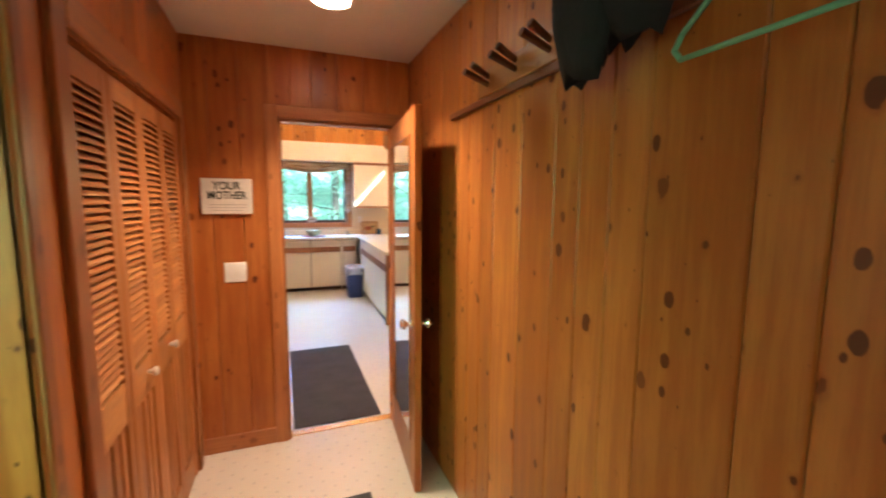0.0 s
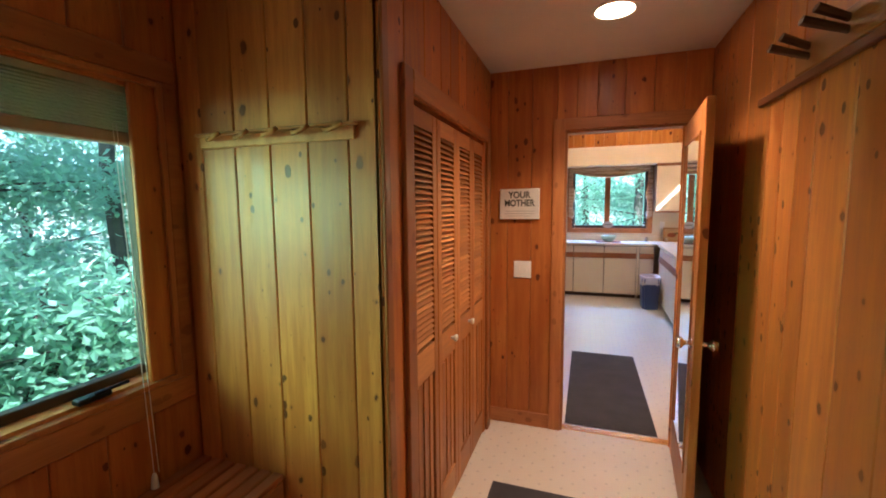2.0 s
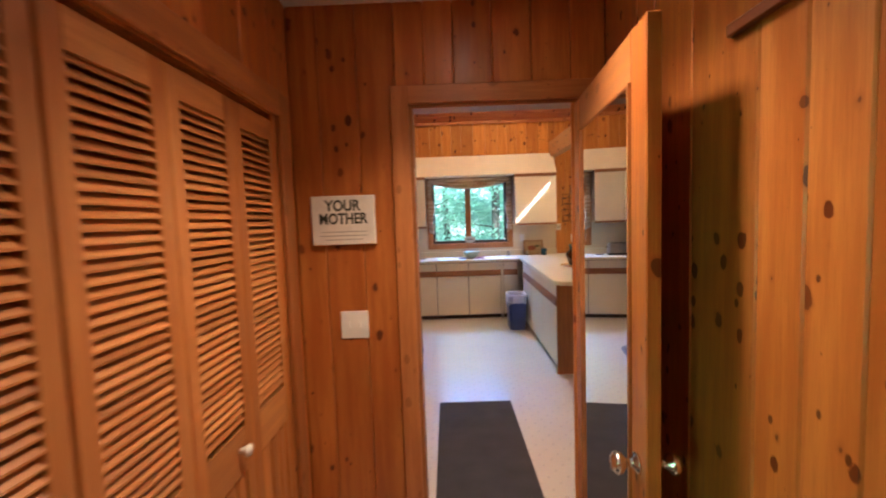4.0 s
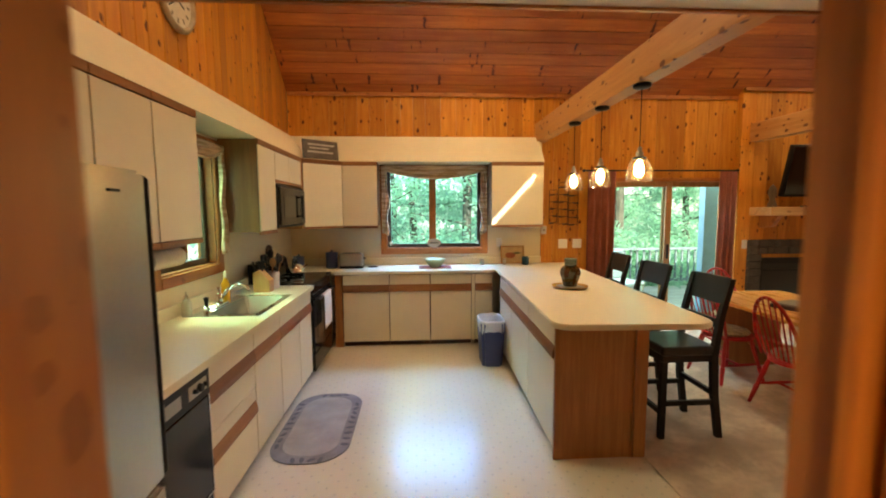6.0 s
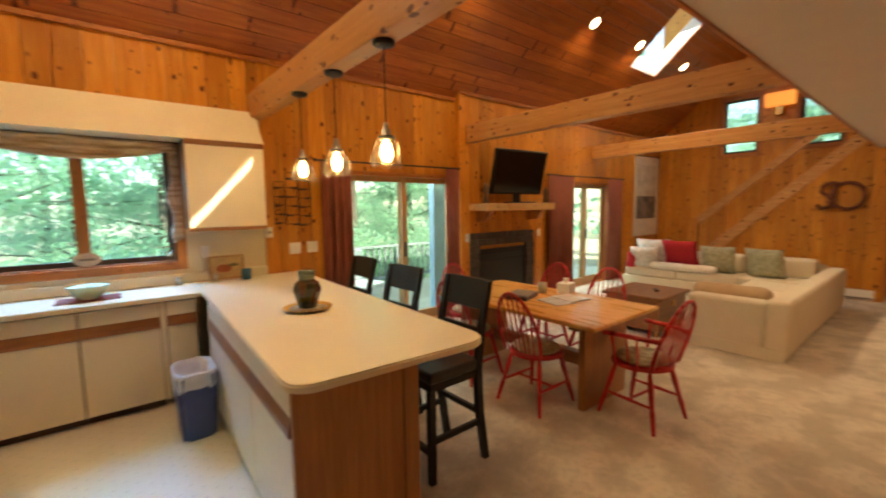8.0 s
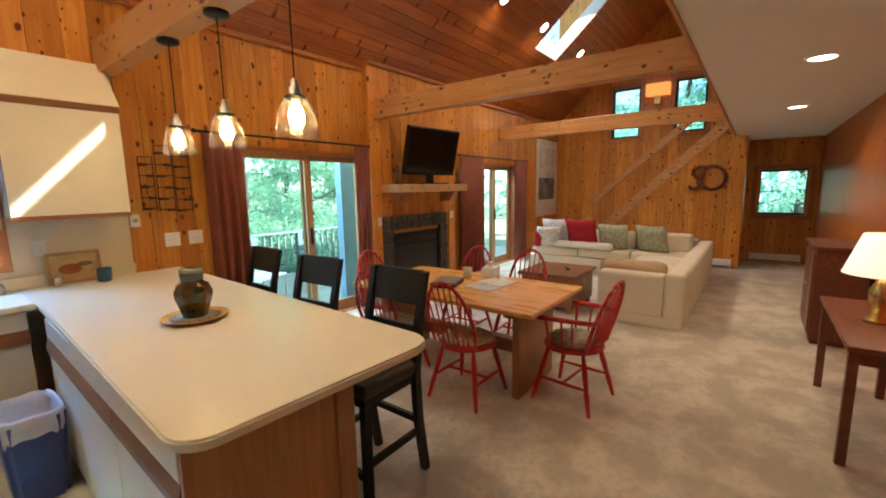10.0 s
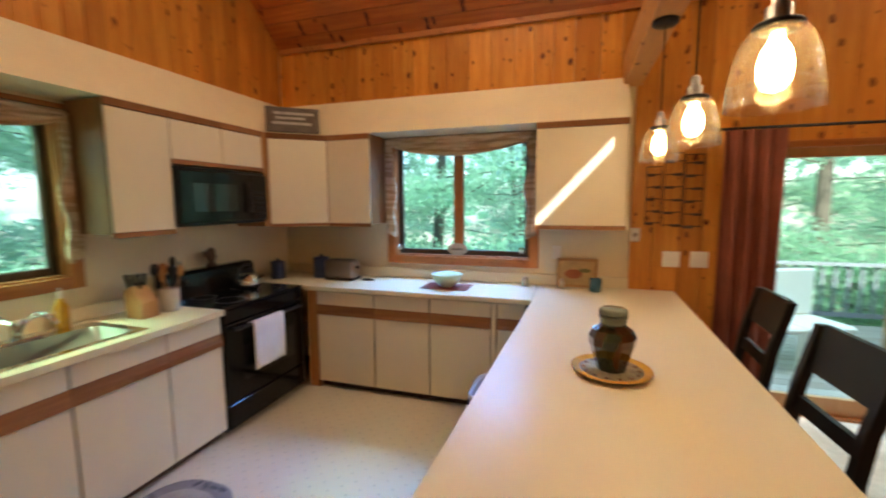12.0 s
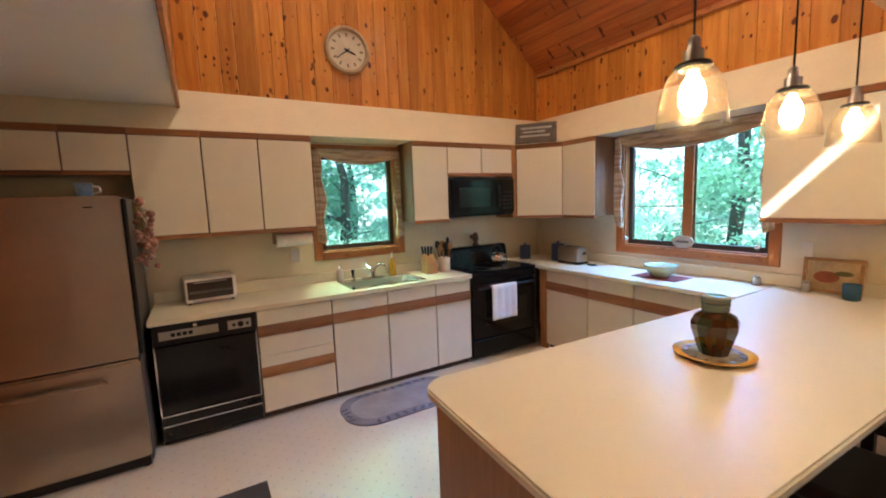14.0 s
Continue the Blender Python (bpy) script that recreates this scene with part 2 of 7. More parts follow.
M_BULB = glow("lit_filament_bulb", (1.0, 0.66, 0.28), 25.0)
M_CAN = glow("lit_recessed_lamp", (1.0, 0.78, 0.48), 6.0)

# vinyl floor: cream sheet with small grey specks in a lattice
M_VINYL, nt, b = mat("cream_vinyl")
v = coords(nt, (1, 1, 1))
sx = nt.nodes.new("ShaderNodeSeparateXYZ")
nt.links.new(v, sx.inputs[0])
u1 = mathn(nt, "ADD", sx.outputs[0], sx.outputs[1])
u2 = mathn(nt, "SUBTRACT", sx.outputs[0], sx.outputs[1])
du = mathn(nt, "ABSOLUTE", mathn(nt, "SUBTRACT", mathn(nt, "FRACT", mathn(nt, "MULTIPLY", u1, 8.5)), 0.5))
dv = mathn(nt, "ABSOLUTE", mathn(nt, "SUBTRACT", mathn(nt, "FRACT", mathn(nt, "MULTIPLY", u2, 8.5)), 0.5))
dots = ramp(nt, mathn(nt, "MAXIMUM", du, dv), 0.075, 0.095, 1.0, 0.0)
n1 = noise_t(nt, v, 3.0)
n2 = noise_t(nt, v, 45.0)
wear = ramp(nt, noise_t(nt, v, 14.0), 0.2, 0.8, 0.22, 0.38)
col = mixn(nt, ramp(nt, n1, 0.3, 0.7), (0.665, 0.61, 0.515), (0.685, 0.63, 0.53))
col = mixn(nt, mathn(nt, "MULTIPLY", dots, wear), col, (0.26, 0.26, 0.27))
nt.links.new(col, b.inputs["Base Color"])
b.inputs["Roughness"].default_value = 0.21
bump(nt, b, n2, 0.04, 0.003)

# carpet: short beige pile with mottled wear
M_CARPET, nt, b = mat("beige_carpet")
v = coords(nt)
n1, n2, n3 = noise_t(nt, v, 3.2, 4), noise_t(nt, v, 24.0, 3), noise_t(nt, v, 300.0, 2)
col = mixn(nt, ramp(nt, n1, 0.38, 0.62), (0.48, 0.395, 0.295), (0.74, 0.645, 0.515))
col = mixn(nt, ramp(nt, n2, 0.4, 0.75, 0, 0.5), col, (0.38, 0.31, 0.225))
col = mixn(nt, ramp(nt, n3, 0.3, 0.7, 0, 0.35), col, (0.76, 0.67, 0.53))
nt.links.new(col, b.inputs["Base Color"])
b.inputs["Roughness"].default_value = 0.95
b.inputs["Sheen Weight"].default_value = 0.3
bump(nt, b, mathn(nt, "ADD", n3, mathn(nt, "MULTIPLY", n2, 0.6)), 0.6, 0.012)


def leaf_mat(name, a, c, thru):
    m, nt, b = mat(name)
    geo = nt.nodes.new("ShaderNodeNewGeometry")
    nt.links.new(mixn(nt, geo.outputs["Random Per Island"], a, c), b.inputs["Base Color"])
    b.inputs["Roughness"].default_value = 0.45
    tr = node(nt, "ShaderNodeBsdfTranslucent")
    nt.links.new(mixn(nt, geo.outputs["Random Per Island"], thru, tuple(x * 0.7 for x in thru)), tr.inputs[0])
    mx = node(nt, "ShaderNodeMixShader", Fac=0.55)
    nt.links.new(b.outputs[0], mx.inputs[1]), nt.links.new(tr.outputs[0], mx.inputs[2])
    nt.links.new(mx.outputs[0], nt.nodes["Material Output"].inputs[0])
    return m


M_LEAF = leaf_mat("leaves", (0.11, 0.24, 0.16), (0.16, 0.32, 0.22), (0.62, 0.92, 0.72))
M_BARK = plain("bark", (0.10, 0.085, 0.07), 0.9, vary=0.35, relief=0.6)
M_GROUND = plain("forest_floor", (0.30, 0.29, 0.22), 0.95, vary=0.4, relief=0.5, scale=1.5, fine=20)
M_RAIL = plain("blue_grey_stain", (0.17, 0.20, 0.23), 0.7, vary=0.2)
M_NICKEL = plain("dull_nickel", (0.30, 0.28, 0.25), 0.35, 1.0, vary=0.05, relief=0)
M_DECK = wood("weathered_deck", (0.42, 0.40, 0.37), (0.33, 0.31, 0.29), 0, 0.2)

# ---- building helpers ----


def box(bm, x0, x1, y0, y1, z0, z1, bev=0.0, seg=1):
    r = bmesh.ops.create_cube(bm, size=1.0, matrix=Matrix.LocRotScale(((x0 + x1) / 2, (y0 + y1) / 2, (z0 + z1) / 2), None, (abs(x1 - x0), abs(y1 - y0), abs(z1 - z0))))
    if bev:
        es = list({e for w in r["verts"] for e in w.link_edges})
        bmesh.ops.bevel(bm, geom=es, offset=bev, segments=seg, affect="EDGES", profile=0.5)
    return bm


def B(*args, **kw):
    return box(bmesh.new(), *args, **kw)


def part(name, bm, material, parent=None, label="", smooth=False):
    me = bpy.data.meshes.new(name)
    if smooth:
        for f in bm.faces:
            f.smooth = True
    bm.normal_update()
    bm.to_mesh(me)
    bm.free()
    me.materials.append(material)
    ob = new(name, me)
    ob.parent = parent
    if label:
        tagged(ob, label)
    return ob


def thing(name, label, category, group="", place=(0, 0, 0), turn=0):
    ob = new(name)
    ob.empty_display_size = 0.05
    ob.matrix_basis = pose(*place, 0, 0, turn)
    return tagged(ob, label, category, group)


def struct(name, bm, material, label, category):
    return tagged(part(name, bm, material), label, category, "", "structure")


def cyl(bm, r0, r1, z0, z1, n=16, m=None):
    """An upright tapering cylinder, moved by m."""
    mm = Matrix.Translation((0, 0, (z0 + z1) / 2))
    bmesh.ops.create_cone(bm, cap_ends=True, segments=n, radius1=r0, radius2=r1, depth=z1 - z0, matrix=(m or Matrix()) @ mm)
    return bm


def rod(bm, a, b, r0, r1=None, n=8):
    """A round rod from a to b."""
    a, b = Vector(a), Vector(b)
    d = b - a
    m = Matrix.Translation((a + b) / 2) @ d.to_track_quat("Z", "Y").to_matrix().to_4x4()
    bmesh.ops.create_cone(bm, cap_ends=True, segments=n, radius1=r0, radius2=r0 if r1 is None else r1, depth=d.length, matrix=m)
    return bm


def tube(bm, pts, r, n=8):
    for a, b in zip(pts, pts[1:]):
        rod(bm, a, b, r, n=n)
    for p in pts[1:-1]:
        bmesh.ops.create_uvsphere(bm, u_segments=n, v_segments=5, radius=r, matrix=Matrix.Translation(p))
    return bm


def lathe(bm, prof, n=24, m=None, cap=True):
    """A turned shape from a profile of (radius, height)."""
    rings = []
    for r, z in prof:
        rings.append([bm.verts.new((m or Matrix()) @ Vector((r * math.cos(2 * math.pi * i / n), r * math.sin(2 * math.pi * i / n), z))) for i in range(n)])
    for a, b in zip(rings, rings[1:]):
        for i in range(n):
            bm.faces.new((a[i], a[(i + 1) % n], b[(i + 1) % n], b[i]))
    if cap and prof[0][0] > 1e-4:
        bm.faces.new(rings[0][::-1])
    if cap and prof[-1][0] > 1e-4:
        bm.faces.new(rings[-1])
    bmesh.ops.remove_doubles(bm, verts=bm.verts, dist=1e-5)
    return bm


def prism(bm, pts, axis, a, b):
    """A flat outline swept along one axis from a to b. Outline in the other two axes in order."""
    def at(p, w):
        c = [p[0], p[1]]
        c.insert(axis, w)
        return bm.verts.new(c)
    lo, hi = [at(p, a) for p in pts], [at(p, b) for p in pts]
    n = len(pts)
    bm.faces.new(lo)
    bm.faces.new(hi[::-1])
    for i in range(n):
        bm.faces.new((lo[i], hi[i], hi[(i + 1) % n], lo[(i + 1) % n]))
    bmesh.ops.recalc_face_normals(bm, faces=bm.faces)
    return bm


def spans(lo, hi, cuts):
    """What is left of lo..hi once the cuts are taken out."""
    out, at = [], lo
    for a, b in sorted(cuts):
        if a > at + 0.01:
            out.append((at, min(a, hi)))
        at = max(at, b)
    if at < hi - 0.01:
        out.append((at, hi))
    return [(a, b) for a, b in out if b - a > 0.015]


def wall_x(name, y0, y1, x0, x1, z0, z1, holes, material, label):
    """A wall along x with rectangular openings (x0, x1, z0, z1)."""
    bm = bmesh.new()
    xs = sorted({x0, x1, *[h[0] for h in holes], *[h[1] for h in holes]})
    for a, b in zip(xs, xs[1:]):
        cuts = [(h[2], h[3]) for h in holes if h[0] < (a + b) / 2 < h[1]]
        for lo, hi in spans(z0, z1, cuts):
            box(bm, a, b, y0, y1, lo, hi)
    return struct(name, bm, material, label, "wall")


def wall_y(name, x0, x1, y0, y1, z0, z1, holes, material, label):
    """A wall along y with rectangular openings (y0, y1, z0, z1)."""
    bm = bmesh.new()
    ys = sorted({y0, y1, *[h[0] for h in holes], *[h[1] for h in holes]})
    for a, b in zip(ys, ys[1:]):
        cuts = [(h[2], h[3]) for h in holes if h[0] < (a + b) / 2 < h[1]]
        for lo, hi in spans(z0, z1, cuts):
            box(bm, x0, x1, a, b, lo, hi)
    return struct(name, bm, material, label, "wall")


def plank_mesh(w, z0, za, zb, thick, c=0.004):
    """An upright board of width w along u; chamfered front edges; its top runs from za to zb."""
    prof = [(0, thick), (w, thick), (w, c), (w - c, 0), (c, 0), (0, c)]
    vs = [(u, d, z0) for u, d in prof] + [(u, d, za + (zb - za) * u / w) for u, d in prof]
    n = 6
    fs = [tuple(range(n)), tuple(range(2 * n - 1, n - 1, -1))] + [(i, i + n, (i + 1) % n + n, (i + 1) % n) for i in range(n)]
    me = bpy.data.meshes.new("plank")
    me.from_pydata(vs, [], fs)
    return me


def planks(parent, axis, plane, side, u0, u1, z0, top, holes, material, widths=(0.15, 0.19), seed=1, thick=0.016):
    """Upright boards on a wall. axis 'x' or 'y' is the way the wall runs; side: which way the face looks; top: a height or a function of u."""
    rng = random.Random(seed)
    u, cache = u0, {}
    while u < u1 - 0.02:
        w = min(round(rng.choice(widths) * 50) / 50, u1 - u)
        if u1 - u - w < 0.04:
            w = u1 - u
        mid = u + w / 2
        za, zb = (top(u), top(u + w)) if callable(top) else (top, top)
        cuts = [(h[2], h[3]) for h in holes if h[0] < mid < h[1]]
        for lo, hi in spans(z0, (za + zb) / 2, cuts):
            last = hi > (za + zb) / 2 - 0.02
            a, b = (za, zb) if last else (hi, hi)
            key = (round(w, 4), round(lo, 3), round(a, 3), round(b, 3))
            if key not in cache:
                me = plank_mesh(w - 0.002, lo, a, b, thick)
                me.materials.append(material)
                cache[key] = me
            ob = new("plank", cache[key])
            ob.parent = parent
            if axis == "x":
                ob.matrix_basis = Matrix.Translation((u, plane, 0)) if side < 0 else Matrix.Translation((u + w, plane, 0)) @ pose(0, 0, 0, 0, 0, 180)
            else:
                ob.matrix_basis = Matrix.Translation((plane, u + w, 0)) @ pose(0, 0, 0, 0, 0, -90) if side < 0 else Matrix.Translation((plane, u, 0)) @ pose(0, 0, 0, 0, 0, 90)
        u += w


# ---- the shell of the house ----
N, W, E, S = 8.70, -0.69, 11.9, 3.60        # inner faces of the great room
EAVE, RISE = 3.15, 0.89                      # height of the roof at the north wall, and its slope
LOFT_Y, LOW = 4.87, 2.43                     # edge of the loft, height of the flat ceilings
RIDGE_Y = 4.3


def roof_z(y):
    return EAVE + RISE * (N - y)


NWIN = (0.54, 1.82, 1.13, 2.20)
SL1 = (3.50, 5.32, 0.0, 2.06)
SL2 = (7.95, 9.55, 0.0, 2.06)
WWIN = (5.93, 6.72, 1.20, 2.14)
EWIN = (0.30, 1.79, 0.908, 1.975)
HWIN = (3.72, 4.52, 0.95, 1.86)
GW1, GW2 = (6.75, 7.38, 2.66, 3.80), (5.46, 6.08, 2.70, 3.84)

floor = struct("floor", B(W - 0.2, 2.44, -0.8, N + 0.1, -0.12, 0.0), M_VINYL, "cream vinyl sheet floor with small grey specks", "floor")
carpet = struct("carpet_floor", B(2.44, E + 0.1, 3.4, N + 0.1, -0.12, 0.012), M_CARPET, "beige mottled short-pile carpet of the living room", "carpet")

north_wall = wall_x("wall_north", N + 0.017, N + 0.17, W - 0.2, E + 0.2, 0, EAVE + 0.35, [NWIN, SL1, SL2], M_CREAM, "north wall of cream plaster clad with knotty pine boards")
west_wall = wall_y("wall_west", W - 0.17, W - 0.017, 3.3, N + 0.017, 0, 7.4, [WWIN], M_CREAM, "west kitchen wall, cream below and knotty pine above")
wall_x("wall_south", S - 0.10, S - 0.017, 1.62, E + 0.1, 0, LOW, [], M_PINE_HALL_DIM, "pine wall below the loft")
east_wall = wall_y("wall_east", E + 0.017, E + 0.17, 3.3, N + 0.017, 0, 7.4, [HWIN, GW1, GW2], M_PINE, "east gable wall of knotty pine")
# unseen wall; its slit is added to cast the slanting sun streak
bm = bmesh.new()
prism(bm, [(W - 0.2, LOW + 0.1), (E + 0.2, LOW + 0.1), (E + 0.2, 6.222), (3.02, 6.222), (2.31, 5.454), (W - 0.2, 5.454)], 1, 4.34, 4.36)
prism(bm, [(W - 0.2, 5.454), (2.31, 5.454), (2.31, 5.534), (W - 0.2, 5.534)], 1, 4.34, 4.36)
prism(bm, [(W - 0.2, 5.534), (2.31, 5.534), (3.02, 6.302), (E + 0.2, 6.302), (E + 0.2, 7.6), (W - 0.2, 7.6)], 1, 4.34, 4.36)
prism(bm, [(3.02, 6.222), (E + 0.2, 6.222), (E + 0.2, 6.302), (3.02, 6.302)], 1, 4.34, 4.36)
struct("wall_loft", bm, M_PINE, "unseen plain pine wall behind the loft with an added slit that shapes a sun streak", "wall")
struct("loft_ceiling", B(W - 0.017, E + 0.017, S - 0.017, LOFT_Y, LOW, LOW + 0.03), M_CEILW, "white painted flat ceiling below the loft", "ceiling")
struct("loft_floor", B(W - 0.01, E + 0.01, S - 0.1, LOFT_Y - 0.005, LOW + 0.03, LOW + 0.2), M_PINE_X, "loft floor above the kitchen passage", "ceiling")
struct("trim_loft_edge", B(W, E, LOFT_Y, LOFT_Y + 0.022, LOW - 0.012, LOW + 0.26, bev=0.004), M_TRIM_X, "dark stained pine board along the loft edge", "trim")

# sloping board ceiling, with the openings of two skylights
SKY = (8.52, 9.45, 6.87, 7.82)
bm = bmesh.new()
y, k = N + 0.02, 0
while y > RIDGE_Y:
    y2 = max(y - 0.105, RIDGE_Y)
    cuts = [(h[0], h[1]) for h in (SKY,) if h[2] < (y + y2) / 2 < h[3]]
    for a, c in spans(W - 0.02, E + 0.02, cuts):
        g = 0.002
        z0, z1 = roof_z(y - g), roof_z(y2 + g)
        vs = [(a, y - g, z0), (c, y - g, z0), (c, y2 + g, z1), (a, y2 + g, z1)]
        lo = [bm.verts.new(p) for p in vs]
        hi = [bm.verts.new((p[0], p[1] + 0.013, p[2] + 0.015)) for p in vs]
        bm.faces.new(lo[::-1]), bm.faces.new(hi)
        for i in range(4):
            bm.faces.new((lo[i], lo[(i + 1) % 4], hi[(i + 1) % 4], hi[i]))
    y, k = y2, k + 1
bmesh.ops.recalc_face_normals(bm, faces=bm.faces)
struct("ceiling", bm, M_CEIL, "sloping ceiling of dark amber knotty pine boards", "ceiling")
bm = bmesh.new()
ys = sorted({RIDGE_Y + 0.02, N + 0.5, SKY[2], SKY[3]})
for a, c in zip(ys, ys[1:]):
    cuts = [(h[0], h[1]) for h in (SKY,) if h[2] < (a + c) / 2 < h[3]]
    for x0, x1 in spans(W - 0.4, E + 0.4, cuts):
        prism(bm, [(a, roof_z(a) + 0.03), (c, roof_z(c) + 0.03), (c, roof_z(c) + 0.30), (a, roof_z(a) + 0.30)], 0, x0, x1)
struct("roof", bm, M_CEILW, "insulated roof deck with white painted skylight shafts", "roof")

for a, c, yy in ((W + 0.02, 5.30, N), (7.20, E - 0.02, N), (5.30, 7.20, 8.60)):
    struct("trim_crown", B(a, c, yy - 0.030, yy - 0.001, roof_z(yy) - 0.05, roof_z(yy) - 0.002, bev=0.004), M_TRIM_X, "stained pine moulding below the sloping ceiling", "trim")

# ---- entry hall ----
HX0, HX1, HY = 0.17, 1.47, 3.50
hall_east_wall = wall_y("wall_hall_east", HX1 + 0.017, HX1 + 0.12, -0.62, S - 0.02, 0, LOW, [], M_PINE_HALL_DIM, "east wall of the entry hall, wide knotty pine boards")
alcove_wall = wall_x("wall_alcove", 1.90, 1.99, W - 0.1, HX0 - 0.017, 0, LOW, [], M_PINE_HALL_DIM, "alcove wall of pale knotty pine boards")
closet_wall = wall_y("wall_closet", HX0 - 0.10, HX0 - 0.017, 1.99, HY + 0.017, 0, LOW, [(2.12, 3.34, 0, 1.95)], M_PINE_HALL_DIM, "closet wall of knotty pine")
hall_end_wall = wall_x("wall_hall_end", HY + 0.017, S - 0.017, W - 0.1, 1.62, 0, LOW, [(0.66, 1.375, 0, 2.02)], M_PINE_HALL_DIM, "end wall of the entry hall with the kitchen doorway")
entry_west_wall = wall_y("wall_entry_west", W - 0.17, W - 0.017, -0.8, 3.3, 0, LOW, [EWIN], M_PINE_HALL_DIM, "entry wall of knotty pine with the window, colour dimmed for the hall's weaker light")
wall_x("wall_entry_south", -0.80, -0.62, W - 0.17, HX1 + 0.12, 0, LOW, [], M_PINE_HALL_DIM, "plain pine wall behind the entry")
struct("hall_ceiling", B(W - 0.17, 1.62, -0.8, S - 0.02, LOW, LOW + 0.1), M_CEILW, "white painted ceiling of the entry hall", "ceiling")
struct("closet_back", B(W - 0.01, W + 0.02, 1.99, HY, 0, LOW), M_PINE_HALL_DIM, "closet lining of pine, colour dimmed like the hall boards", "wall")

# ---- kitchen ----
CT, UB, UT = 0.92, 1.445, 2.19      # counter top, underside and top of the wall cabinets


def base_cabinet(w, pattern="door", label="cream laminate base cabinet with oak finger rail"):
    """Front on local y = 0 looking towards -y, running from x = 0 to w."""
    t = thing("base_cabinet", label, "cabinet", "kitchen base cabinets")
    bm = box(bmesh.new(), 0.002, w - 0.002, 0.012, 0.57, 0.10, 0.72)
    box(bm, 0.002, w - 0.002, 0.012, 0.045, 0.72, 0.875), box(bm, 0.002, w - 0.002, 0.54, 0.57, 0.72, 0.875)
    part("carcass", bm, M_GAP, t, "oak carcass coloured dark for the shade in the gaps")
    part("toe_kick", B(0.002, w - 0.002, 0.055, 0.07, 0.0, 0.10), M_DARKOAK, t, "dark brown toe kick")
    g = 0.006
    part("drawer_front", B(g, w - g, -0.006, 0.014, 0.755, 0.868, bev=0.002), M_DOOR, t)
    part("finger_rail", prism(bmesh.new(), [(0.012, 0.755), (-0.002, 0.755), (-0.016, 0.700), (-0.016, 0.668), (0.012, 0.668)], 0, 0.002, w - 0.002), M_OAKX, t, "oak finger rail")
    if pattern == "door":
        part("door", B(g, w - g, -0.006, 0.014, 0.065, 0.664, bev=0.002), M_DOOR, t)
    else:
        part("drawer_front", B(g, w - g, -0.006, 0.014, 0.515, 0.664, bev=0.002), M_DOOR, t)
        part("drawer_front", B(g, w - g, -0.006, 0.014, 0.425, 0.510, bev=0.002), M_DOOR, t)
        part("finger_rail", prism(bmesh.new(), [(0.012, 0.425), (-0.002, 0.425), (-0.016, 0.375), (-0.016, 0.345), (0.012, 0.345)], 0, 0.002, w - 0.002), M_OAKX, t, "oak finger rail")
        part("drawer_front", B(g, w - g, -0.006, 0.014, 0.065, 0.341, bev=0.002), M_DOOR, t)
    return t


def wall_cabinet(w, z0, z1, depth=0.318, label="cream laminate wall cabinet with oak edge strips"):
    t = thing("wall_cabinet", label, "cabinet", "kitchen wall cabinets")
    part("carcass", B(0.001, w - 0.001, 0.012, depth, z0, z1 + 0.04), M_SIDE, t, "brown oak carcass")
    part("face_frame", B(0.002, w - 0.002, 0.004, 0.0115, z0 + 0.008, z1 - 0.001), M_GAP, t, "oak face frame coloured dark for the shade between doors")
    part("bottom_strip", B(0.001, w - 0.001, -0.010, 0.014, z0 - 0.022, z0 + 0.006, bev=0.003), M_OAKX, t, "oak edge strip")
    part("top_strip", B(0.001, w - 0.001, -0.010, 0.014, z1, z1 + 0.045, bev=0.003), M_OAKX, t, "oak edge strip")
    part("door", B(0.005, w - 0.005, -0.007, 0.012, z0 + 0.010, z1 - 0.004, bev=0.002), M_DOOR, t)
    return t


# oak with the shade of the door gaps put into its colour
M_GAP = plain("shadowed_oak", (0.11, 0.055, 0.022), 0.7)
M_DARKOAK = plain("dark_brown_kick", (0.07, 0.035, 0.018), 0.6)
M_SIDE = wood("cabinet_side_oak", (0.26, 0.125, 0.045), (0.19, 0.085, 0.028), 2, 0.0)


def put(ob, x, y, z, turn):
    ob.matrix_basis = pose(x, y, z, 0, 0, turn)


FW = W + 0.60
for y0, y1, kind in ((5.245, 5.82, "drawers"), (5.82, 6.315, "door"), (6.315, 6.81, "door"), (6.81, 7.205, "door")):
    put(base_cabinet(y1 - y0, kind), FW, y0, 0, 90)
FN = N - 0.60
for x0, x1 in ((0.056, 0.609), (0.609, 1.099), (1.099, 1.60), (1.64, 1.86)):
    put(base_cabinet(x1 - x0), x0, FN, 0, 0)
st = tagged(part("corner_stile", B(-0.04, 0.054, FN + 0.0, FN + 0.03, 0.0, 0.875), M_OAKZ), "oak stile in the cabinet corner", "cabinet", "", "structure")
tagged(part("corner_post", B(1.602, 1.638, FN - 0.012, FN + 0.02, 0.06, 0.87), M_DOOR), "cream post at the cabinet corner", "cabinet", "", "structure")
PA, PB = (1.845, 5.735), (1.905, 8.06)      # ends of the peninsula's front
pen_turn = -90 + math.degrees(math.atan2(PB[0] - PA[0], PB[1] - PA[1])) * -1
for d0, d1 in ((0.02, 0.72), (0.72, 1.42), (1.42, 2.08)):
    f1 = d1 / 2.326
    put(base_cabinet(d1 - d0), PA[0] + (PB[0] - PA[0]) * f1, PA[1] + (PB[1] - PA[1]) * f1, 0, pen_turn)

panel = thing("kitchen_peninsula", "brown oak panels closing the peninsula towards the dining side", "panel")
part("end_panel", B(1.835, 2.36, 5.715, 5.735, 0.0, 0.878), M_OAKZ, panel)
